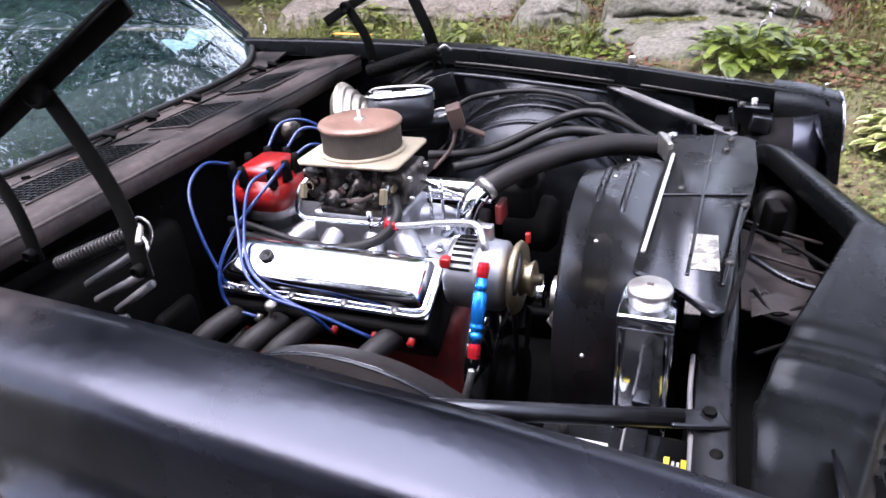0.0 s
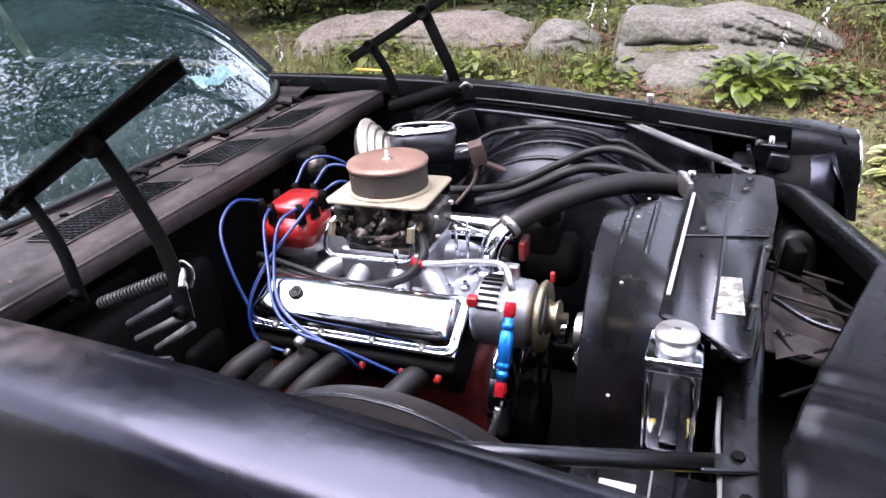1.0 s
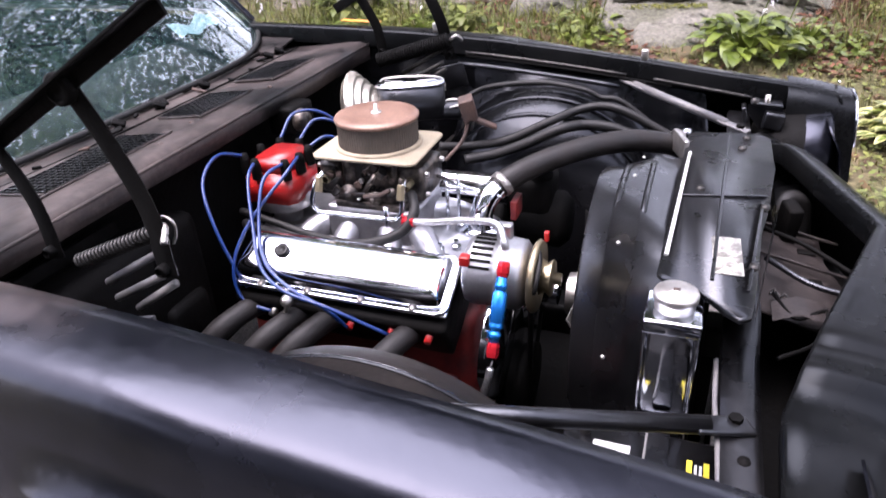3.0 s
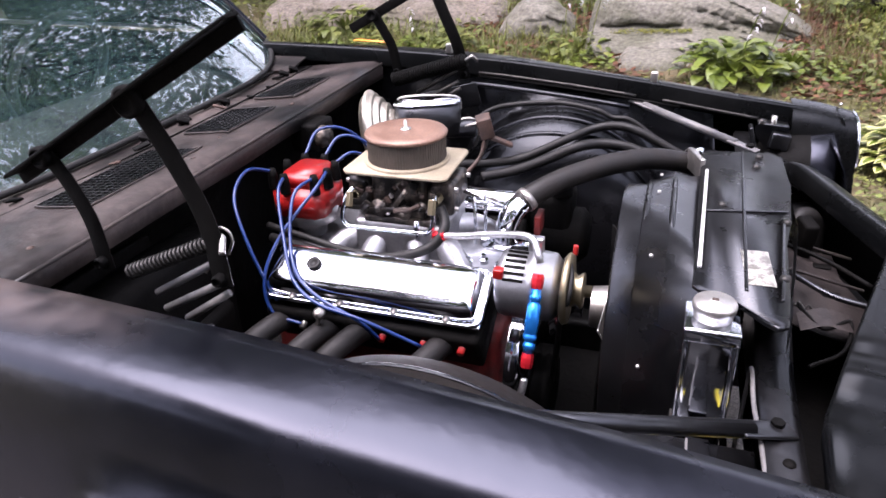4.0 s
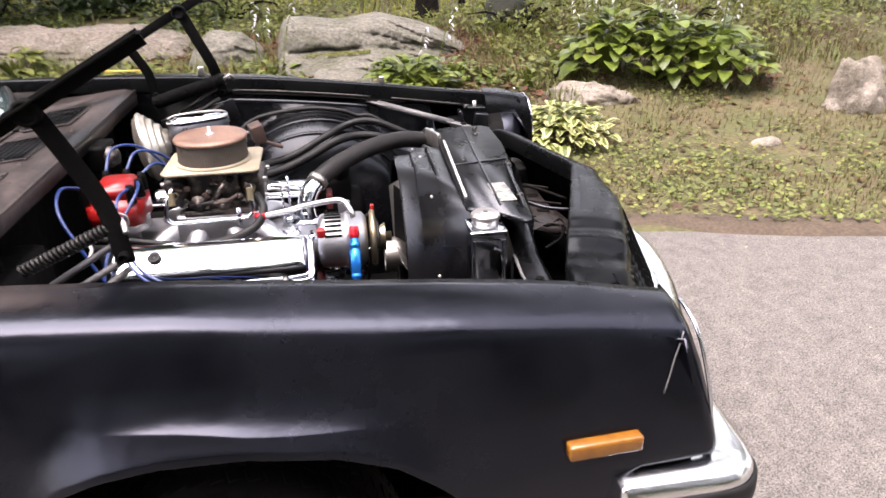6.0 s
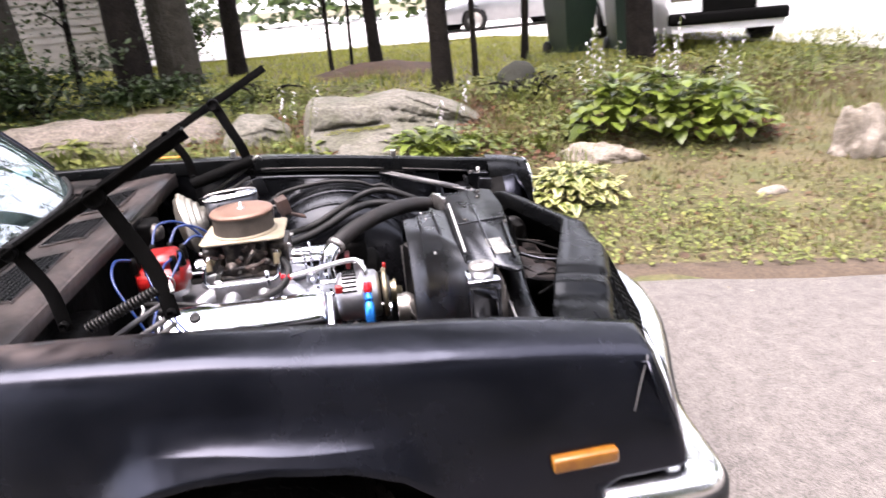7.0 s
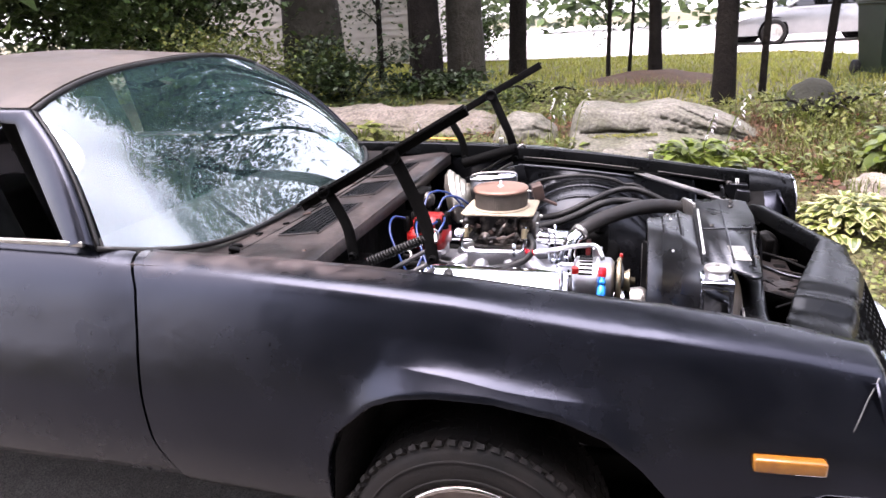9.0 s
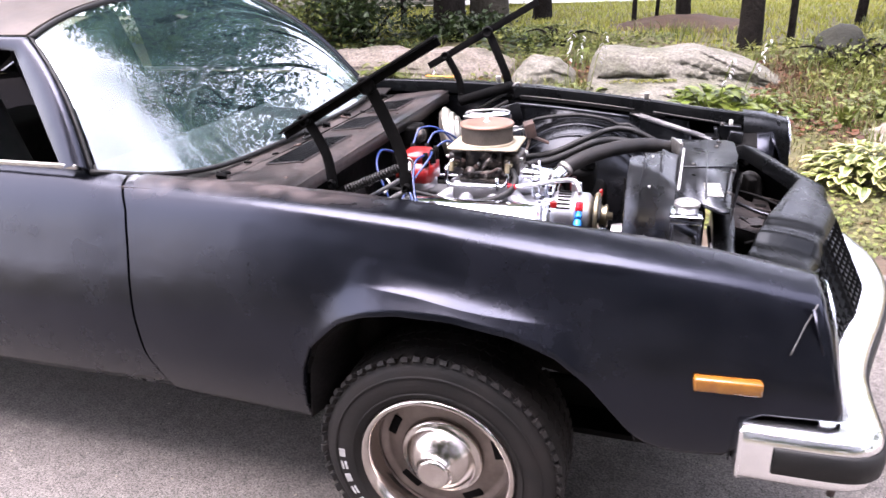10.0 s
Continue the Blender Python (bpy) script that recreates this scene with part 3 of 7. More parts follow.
ws = sheet([[screen_point(u / 10, v / 12 * 0.985) for v in range(-12, 13)] for u in range(11)])
shield = part("windscreen", ws, M_GLASS, car, "raked windscreen reflecting trees and sky")
thick(shield, 0.005)
shield.visible_shadow = False
edge = [screen_point(0, v / 12) for v in range(-12, 13)]
part("screen_seal", tube([(p[0] + 0.006, p[1], p[2]) for p in edge], 0.008, 8, 3), M_RUBBER, car, "black rubber screen seal")
part("screen_seal", tube([screen_point(1.0, v / 12) for v in range(-12, 13)], 0.010, 8, 3), M_RUBBER, car)
for s in (-1, 1):
    part("screen_seal", tube([screen_point(u / 8, s * 0.995) for u in range(9)], 0.007, 8, 3), M_RUBBER, car)
    lift = 0.0 if s < 0 else 0.03
    rows = []
    for u in range(9):
        a = Vector(screen_point(u / 8, s))
        foot = Vector((-1.052, s * 0.803, 0.958 + lift)).lerp(Vector((-1.300, s * 0.637, 1.252 + lift)), u / 8)
        brow = a + Vector((0.006, s * 0.010, 0.012)) * (1 - 0.4 * (u / 8) ** 3)
        mid = (brow + foot) / 2 + Vector((0.006, -s * -0.007, 0.010))
        rows.append([a, a.lerp(brow, 0.7), brow, brow.lerp(mid, 0.5) + Vector((0.002, s * 0.002, 0.003)), mid, mid.lerp(foot, 0.5) + Vector((0.002, s * 0.003, 0.002)), foot])
    # turns over into the roof rail
    for u in range(1, 8):
        a = Vector(roof_point(u / 7, s))
        foot = Vector((-1.300 - 0.10 * u, s * (0.637 + 0.034 * ease(u / 3)), 1.252 + 0.030 * ease(u / 2.5) + lift))
        mid = (a + foot) / 2 + Vector((0, s * 0.014, 0.010))
        rows.append([a, a.lerp(mid, 0.25) + Vector((0, 0, 0.002)), a.lerp(mid, 0.5) + Vector((0, 0, 0.003)), a.lerp(mid, 0.75) + Vector((0, 0, 0.002)), mid, mid.lerp(foot, 0.5) + Vector((0, s * 0.004, 0.003)), foot])
    thick(part("pillar", sheet(rows), M_PAINT, car), 0.01)
    # cowl side corner between fender and pillar
    rows = [[(-0.70 - 0.075 * k, s * y, interp(y, (0.60, 0.70, 0.76, 0.80), (0.885, 0.90, 0.915, 0.918)) + lift * 0.6) for y in (0.60, 0.66, 0.72, 0.76, 0.80)] for k in range(5)]
    thick(part("cowl_corner", sheet(rows), M_COWL, car, "dusty cowl corner"), 0.006)

# back glass and tail
tail = [[(-2.28 - 0.62 * u / 8, 0.62 * v / 6, 1.355 + 0.03 * (1 - (v / 6) ** 2) - 0.33 * (u / 8) ** 1.2) for v in range(-6, 7)] for u in range(9)]
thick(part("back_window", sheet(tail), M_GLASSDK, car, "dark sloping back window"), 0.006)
deck = [[(-2.88 - 0.95 * u / 8, 0.80 * v / 6, 1.0 - 0.10 * (u / 8) ** 2 + 0.02 * (1 - (v / 6) ** 2)) for v in range(-6, 7)] for u in range(9)]
thick(part("boot_lid", sheet(deck), M_PAINT, car), 0.01)
for s in (-1, 1):
    c = [[(-2.1 - 0.85 * u / 8, s * (0.66 + 0.14 * w), (1.30 - 0.30 * (u / 8) ** 1.3) * (1 - w) + 0.975 * w) for w in (0, 0.3, 0.6, 1)] for u in range(9)]
    thick(part("rear_pillar", sheet(c), M_PAINT, car), 0.01)
part("tail_panel", box(-3.88, -3.84, -0.80, 0.80, 0.45, 0.90, 0.012), M_PAINT, car)
part("rear_bumper", box(-3.99, -3.89, -0.84, 0.84, 0.42, 0.54, 0.03), M_CHROME, car, "chrome rear bumper")

# cabin
part("floor_pan", box(-3.3, -0.55, -0.70, 0.70, 0.28, 0.35, 0.02), M_DARK, car)
part("dashboard", prism([(-0.90, 0.865), (-1.02, 0.90), (-1.16, 0.905), (-1.24, 0.86), (-1.22, 0.64), (-0.93, 0.58)], -0.72, 0.72, Matrix(((1, 0, 0, 0), (0, 0, 1, 0.0), (0, 1, 0, 0), (0, 0, 0, 1)))), M_CLOTH, car, "black padded dashboard")
wheel_m = at(-1.38, 0.36, 0.93, pose(0, 0, 0, 0, -68, 0))
part("steering_wheel", lathe([(0.185 + 0.014 * math.cos(a), 0.014 * math.sin(a)) for a in [2 * math.pi * k / 8 for k in range(8)]], wheel_m, 32, closed=True), M_CLOTH, car)
for y in (-0.36, 0.36):
    part("seat", box(-2.0, -1.45, y - 0.25, y + 0.25, 0.35, 0.58, 0.06, 3), M_CLOTH, car)
    part("seat_back", obox((0.16, 0.5, 0.72), at(-2.05, y, 0.86, pose(0, 0, 0, 0, -18, 0)), 0.06, 3), M_CLOTH, car)
part("rear_seat", box(-2.75, -2.25, -0.6, 0.6, 0.35, 0.85, 0.08, 3), M_CLOTH, car)

# cowl with its three vent grilles
rows = []
for k in range(13):
    y = -0.72 + 1.44 * k / 12
    lift = 0.006 * (y + 0.72) + 0.012 * noise.noise((y * 4, 0.3, 0.2)) * 0.4
    rows.append([(-0.79 - 0.05 * (y / 0.7) ** 2, y, 0.884 + lift), (-0.74, y, 0.882 + lift), (-0.62, y, 0.893 + lift), (-0.50, y, 0.907 + lift), (-0.455, y, 0.910 + lift), (-0.430, y, 0.904 + lift), (-0.422, y, 0.890 + lift), (-0.424, y, 0.857 + lift), (-0.47, y, 0.847 + lift)])
cowl = part("cowl", sheet(rows), M_COWL, car, "dusty brown-grey cowl panel")
thick(cowl, 0.004)
part("cowl_lip", tube([(-0.426, -0.72 + 0.12 * k, 0.894 + 0.012 * 0.12 * k) for k in range(13)], 0.004, 8, 2), M_COWL, car, "worn cowl lip")
SLOPE = pose(0, 0, 0, 0, -6.5, 0)
for y0, y1 in ((-0.46, -0.15), (-0.02, 0.17), (0.29, 0.49)):
    m = Matrix.Translation((-0.565, (y0 + y1) / 2, 0.9015 + 0.006 * ((y0 + y1) / 2 + 0.72))) @ SLOPE
    hw = (y1 - y0) / 2
    base = part("vent", obox((0.125, y1 - y0, 0.003), m, 0.001, 1), M_DARK, car, "black vent grille")
    g = bmesh.new()
    n = int((y1 - y0) / 0.0145)
    for k in range(n + 1):
        obox((0.125, 0.003, 0.005), m @ Matrix.Translation((0, -hw + 2 * hw * k / n, 0.002)), bm=g)
    for k in range(8):
        obox((0.003, y1 - y0, 0.004), m @ Matrix.Translation((-0.0625 + 0.125 * k / 7, 0, 0.002)), bm=g)
    part("grille_lattice", g, M_BAY, base, smooth=False)
    part("vent_rim", tube([m @ Vector(p) for p in ((-0.066, -hw, 0.001), (-0.05, -hw - 0.006, 0.001), (0.06, -hw - 0.006, 0.001), (0.068, -hw, 0.001), (0.068, hw, 0.001), (0.05, hw + 0.005, 0.001), (-0.06, hw + 0.005, 0.001), (-0.066, hw, 0.001), (-0.066, -hw, 0.001))], 0.0025, 6, 2), M_COWL, base)
# washer jets, wiper spindles, clips and the hidden wiper arms
for y in (-0.60, -0.08, 0.06, 0.24, 0.56, 0.62):
    z = 0.878 + 0.006 * (y + 0.72)
    b = lathe([(0.013, 0), (0.013, 0.01), (0.008, 0.014), (0.008, 0.03), (0.0, 0.032)], at(-0.70, y, z - 0.004), 10)
    obox((0.03, 0.022, 0.010), at(-0.69, y - 0.004, z + 0.022, pose(0, 0, 0, 12, 20, 35)), 0.003, bm=b)
    part("wiper_pivot", b, M_DARK, car)
for y0, y1 in ((-0.30, 0.10), (0.20, 0.58)):
    part("wiper_arm", tube([(-0.735, y0, 0.893), (-0.74, (y0 + y1) / 2, 0.897), (-0.745, y1, 0.903)], 0.0045, 6), M_DARK, car)
for k in range(9):
    x, y = -0.47 - 0.03 * (k % 3), -0.62 + 0.14 * k
    part("cowl_screw", lathe([(0.006, 0), (0.006, 0.003), (0, 0.004)], at(x, y, 0.909 + 0.006 * (y + 0.72) - 0.11 * (-0.46 - x)), 8), M_RUST, car)
for k in range(12):
    y = -0.66 + 0.108 * k
    part("cowl_clip", obox((0.016 + 0.012 * (k % 3), 0.010 + 0.008 * (k % 2), 0.006), at(-0.685 + 0.03 * math.sin(5.1 * k), y, 0.893 + 0.006 * (y + 0.72), pose(0, 0, 0, 9 * math.sin(k), 14, 47 * k)), 0.002), M_DARK if k % 4 else M_RUST, car)
part("cowl_seam", tube([(-0.70, -0.70, 0.884), (-0.66, -0.3, 0.893), (-0.655, 0.2, 0.897), (-0.67, 0.7, 0.899)], 0.0025, 5), M_DARK, car)

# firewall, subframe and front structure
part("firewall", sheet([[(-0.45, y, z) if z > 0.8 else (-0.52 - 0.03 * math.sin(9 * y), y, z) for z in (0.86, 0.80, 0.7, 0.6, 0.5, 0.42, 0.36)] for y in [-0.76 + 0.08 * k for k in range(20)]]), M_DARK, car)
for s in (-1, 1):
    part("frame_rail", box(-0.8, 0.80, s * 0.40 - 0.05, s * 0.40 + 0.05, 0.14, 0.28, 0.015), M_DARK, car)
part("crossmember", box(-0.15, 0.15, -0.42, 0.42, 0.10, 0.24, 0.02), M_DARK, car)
# dark floors and a box added to close gaps, in place of their shade
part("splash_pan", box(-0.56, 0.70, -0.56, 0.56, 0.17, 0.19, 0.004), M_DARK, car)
part("dark_gap_box", box(0.70, 0.852, -0.862, -0.55, 0.40, 0.546, 0.006), M_DARK, car)
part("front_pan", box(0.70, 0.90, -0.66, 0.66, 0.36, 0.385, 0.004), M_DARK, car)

# radiator support
rs = sheet([[(0.655, y, z - 0.012), (0.659, y, z), (0.70, y, z), (0.712, y, z - 0.004), (0.716, y, z - 0.08), (0.716, y, 0.30)] for y, z in
            [(-0.74, 0.683), (-0.60, 0.686), (-0.45, 0.690), (-0.34, 0.700), (-0.25, 0.735), (0.0, 0.742), (0.3, 0.75), (0.5, 0.755), (0.74, 0.755)]])
thick(part("radiator_support", rs, M_BAY, car), 0.004)
part("support_hole", lathe([(0.0, 0.0), (0.008, 0.0), (0.009, -0.003)], at(0.688, -0.535, 0.6905), 14), M_DARK, car, "dark drilled hole")
part("support_edge", tube([(0.660, -0.74, 0.678), (0.658, -0.6, 0.681), (0.655, -0.50, 0.685), (0.650, -0.42, 0.688), (0.650, -0.34, 0.698), (0.652, -0.32, 0.64), (0.652, -0.32, 0.5)], 0.004, 6, 4), M_GREYROD, car, "worn bright edge")
for s, lift in ((1, 0.03),):
    part("latch_bracket", sheet([[(0.70, s * 0.655, 0.80), (0.785, s * 0.655, 0.803)], [(0.702, s * 0.655, 0.775), (0.79, s * 0.655, 0.76)], [(0.735, s * 0.655, 0.735), (0.79, s * 0.655, 0.69)]]), M_BAY, car)
    part("latch_bracket", obox((0.078, 0.045, 0.008), at(0.745, s * 0.668, 0.802, pose(0, 0, 0, 0, 4, 0)), 0.003), M_BAY, car)
    part("latch_bracket", obox((0.05, 0.03, 0.045), at(0.765, s * 0.635, 0.765, pose(0, 0, 0, 0, 8, 0)), 0.006), M_BAY, car)
    part("latch_bracket", obox((0.012, 0.05, 0.085), at(0.70, s * 0.66, 0.755, pose(0, 0, 0, 0, -14, 0)), 0.004), M_BAY, car)
    part("bracket_bolt", lathe([(0.008, 0), (0.008, 0.022), (0.0, 0.023)], at(0.745, s * 0.66, 0.804), 8), M_STEEL, car)
    part("bracket_bolt", lathe([(0.011, 0), (0.011, 0.010), (0.0, 0.012)], at(0.715, s * 0.655, 0.806), 8), M_SPRING, car)

# nose: header panel, grille
def header_row(y):
    a = abs(y)
    xb = max(0.895 - 0.345 * a, 0.725)
    xf = 0.962 - 0.30 * max(0.0, a - 0.19) if y < 0 else xb + 0.078 - 0.01 * ease(y / 0.15)
    z = 0.785 - 0.04 * ease((a - 0.36) / 0.12) - 0.02 * ease((a - 0.5) / 0.1) + 0.02 * (y + 0.6) / 1.2
    if y < 0:
        z += 0.010 * math.exp(-((a - 0.425) / 0.013) ** 2) - 0.010 * math.exp(-((a - 0.375) / 0.016) ** 2)
    r = [(xb + 0.004, y, z - 0.05), (xb, y, z - 0.006), (xb + 0.006, y, z)]
    for k in (0.25, 0.5, 0.75, 0.93):
        r.append((xb + (xf - xb) * k, y, z - 0.024 * k * k))
    r += [(xf, y, z - 0.030), (xf + 0.006, y, z - 0.042), (xf + 0.012, y, z - 0.056)]
    return r


ys = [-0.66 + 0.01 * k for k in range(45)] + [-0.21 + 0.03 * k for k in range(28)]
thick(part("header_panel", sheet([header_row(y) for y in ys]), M_NOSE, car, "satin black nose panel"), 0.004)


def grille_point(y, u):
    a = abs(y)
    xf = 0.962 - 0.30 * max(0.0, a - 0.19) if y < 0 else 0.962 - 0.345 * a - 0.01 * ease(y / 0.15)
    return Vector((xf + 0.006 + 0.10 * u, y, 0.735 - 0.04 * ease((a - 0.37) / 0.06) - 0.20 * u))


grille = part("grille", sheet([[grille_point(y, u / 4) - Vector((0.03, 0, 0)) for u in range(5)] for y in [-0.53 + 0.053 * k for k in range(21)]]), M_DARK, car, "black egg-crate grille")
for k in range(37):
    y = -0.53 + 1.06 * k / 36
    part("grille_bar", bar(grille_point(y, 0), grille_point(y, 1), 0.007, 0.016, (1, 0, 0.3)), M_NOSE, grille, smooth=False)
for i in range(10):
    slat = bmesh.new()
    for k in range(12):
        y, y2 = -0.53 + 1.06 * k / 12, -0.53 + 1.06 * (k + 1) / 12
        bar(grille_point(y, i / 9), grille_point(y2, i / 9), 0.016, 0.008, (0.6, 0, 0.8), bm=slat)
    part("grille_slat", slat, M_NOSE, grille, smooth=False)
part("lower_valance", sheet([[(0.60 + 0.30 * ease(1 - max(0, abs(y) - 0.55) / 0.3), y, 0.40), (0.66 + 0.30 * ease(1 - max(0, abs(y) - 0.55) / 0.3), y, 0.33), (0.62 + 0.30 * ease(1 - max(0, abs(y) - 0.55) / 0.3), y, 0.24)] for y in [-0.70 + 0.07 * k for k in range(21)]]), M_PAINT, car)

# bumper that wraps round the corners
PLAN = [(0.71, -0.925), (0.80, -0.925), (0.90, -0.922), (0.945, -0.905), (0.967, -0.87), (0.972, -0.80), (0.975, -0.72), (0.985, -0.62), (1.02, -0.50), (1.07, -0.36), (1.115, -0.22), (1.14, -0.10), (1.148, 0.0)]
PLAN += [(x, -y) for x, y in PLAN[-2::-1]]
plan = smooth_path([(x, y, 0) for x, y in PLAN], 3)


def bumper_rows(profile):
    out = []
    for i, p in enumerate(plan):
        d = (plan[min(i + 1, len(plan) - 1)] - plan[max(i - 1, 0)]).normalized()
        n = Vector((d.y, -d.x, 0))
        lift = 0.02 * (p.y + 0.9) / 1.8
        out.append([(p.x + n.x * o, p.y + n.y * o, z + lift) for o, z in profile])
    return out


bum = part("bumper", sheet(bumper_rows([(-0.085, 0.515), (-0.08, 0.53), (-0.05, 0.535), (-0.012, 0.532), (0.004, 0.524), (0.010, 0.510), (0.012, 0.495), (0.012, 0.440), (0.010, 0.425), (0.004, 0.410), (-0.012, 0.400), (-0.05, 0.396), (-0.07, 0.398)])), M_BUMPER, car, "bright chrome wrap-round front bumper")
thick(bum, 0.004)
part("panel_gap", tube([(0.505, -0.9105, 0.553), (0.60, -0.905, 0.548), (0.602, -0.905, 0.588)], 0.0022, 5, 1), M_DARK, car)
# pale tube draws the thin whitish line along the panel seam
part("panel_edge", tube([(0.822, -0.838, 0.782), (0.814, -0.847, 0.765), (0.803, -0.856, 0.742), (0.795, -0.864, 0.72), (0.788, -0.870, 0.70), (0.782, -0.8745, 0.682)], 0.0014, 5, 2), M_GREYROD, car, "thin pale line along the panel seam")
part("bumper_end", obox((0.02, 0.075, 0.125), at(0.712, -0.892, 0.465), 0.009), M_BUMPER, bum)
part("bumper_end", obox((0.02, 0.075, 0.125), at(0.712, 0.892, 0.485), 0.009), M_BUMPER, bum)
part("rubbing_strip", sheet(bumper_rows([(0.012, 0.502), (0.019, 0.498), (0.021, 0.47), (0.019, 0.442), (0.012, 0.438)])[2:-2]), M_RUBBER, bum, "black rubber impact strip")
for s in (-1, 1):
    part("bumper_bolt", lathe([(0.008, 0), (0.008, 0.03), (0.012, 0.03), (0.012, 0.04)], at(0.90, s * 0.885, 0.365), 8), M_RUST, bum)


# wheels
def wheel(x, y, side):
    """A rally wheel: tyre, slotted disc, trim ring and centre cap. side -1 faces -y."""
    m = at(x, y, 0.243) @ (AYN if side < 0 else pose(0, 0, 0, -90, 0, 0)) @ Matrix.Scale(0.965, 4)
    w = part("wheel", lathe([(0.19, -0.20), (0.195, -0.03), (0.205, 0.0), (0.212, 0.006), (0.214, -0.002), (0.205, -0.02), (0.20, -0.20)], m, 48), M_RIM, car, "silver slotted steel wheel")
    prof = [(0.205, -0.21), (0.25, -0.222), (0.30, -0.222), (0.318, -0.214), (0.329, -0.195), (0.333, -0.17), (0.334, -0.11), (0.333, -0.05), (0.329, -0.022), (0.318, -0.002), (0.30, 0.008), (0.27, 0.014), (0.24, 0.012), (0.222, 0.006), (0.212, -0.003)]
    part("tyre", lathe(prof, m, 72), M_TYRE, w, "black road tyre with a raised white sidewall mark")
    for r in (0.235, 0.285):
        part("sidewall_ring", lathe([(r - 0.003, 0.010), (r, 0.0165), (r + 0.003, 0.010)], m, 64), M_TYRE, w)
    tread = bmesh.new()
    for k in range(64):
        a = 2 * math.pi * k / 64
        for j, h in enumerate((-0.195, -0.15, -0.11, -0.07, -0.025)):
            q = m @ Matrix.Rotation(a + 0.03 * (j % 2), 4, "Z") @ Matrix.Translation((0.332 if 0 < j < 4 else 0.327, 0, h)) @ Matrix.Rotation(0.35 * (1 if j % 2 else -1), 4, "X")
            obox((0.007, 0.024, 0.030), q, bm=tread)
    for k in range(60):
        q = m @ Matrix.Rotation(2 * math.pi * k / 60, 4, "Z") @ Matrix.Translation((0.3225, 0, -0.006)) @ Matrix.Rotation(0.75, 4, "Y")
        obox((0.012, 0.019, 0.026 if k % 2 else 0.034), q, bm=tread)
    part("tread", tread, M_TYRE, w, smooth=False)
    disc = part("wheel_disc", lathe([(0.205, -0.075), (0.192, -0.070), (0.182, -0.068), (0.174, -0.076), (0.160, -0.074), (0.13, -0.066), (0.10, -0.060), (0.0, -0.060)], m, 48), M_RIM, w)
    for k in range(5):
        q = m @ Matrix.Rotation(2 * math.pi * k / 5 + 0.22, 4, "Z") @ Matrix.Translation((0.152, 0, -0.0715))
        part("slot", obox((0.026, 0.062, 0.006), q, 0.004), M_DARK, w, "dark brake slot")
    part("trim_ring", lathe([(0.214, 0.004), (0.210, 0.013), (0.200, 0.010), (0.190, -0.015), (0.186, -0.055)], m, 48), M_HUB, w, "bright trim ring")
    part("centre_cap", lathe([(0.116, -0.062), (0.115, -0.046), (0.109, -0.040), (0.101, -0.041), (0.095, -0.032), (0.085, -0.018), (0.071, -0.004), (0.057, 0.006), (0.046, 0.011), (0.044, 0.026), (0.040, 0.033), (0.032, 0.034), (0.028, 0.031), (0.0, 0.032)], m, 40), M_HUB, w, "domed dull chrome centre cap")
    marks = bmesh.new()
    for k in range(5):
        for h in (0.0, 0.5) if k % 2 else (0.0, 0.25, 0.5):
            q = m @ Matrix.Rotation(radians(179 + 9 * k), 4, "Z") @ Matrix.Translation((0.262 + 0.022 * h, 0, 0.0135))
            obox((0.006, 0.026, 0.003), q, bm=marks)
    part("sidewall_mark", marks, M_WHITE, w, "plain white raised bars", smooth=False)


for sx in (0.02, -2.74):
    wheel(sx, -0.885, -1)
    wheel(sx, 0.885, 1)


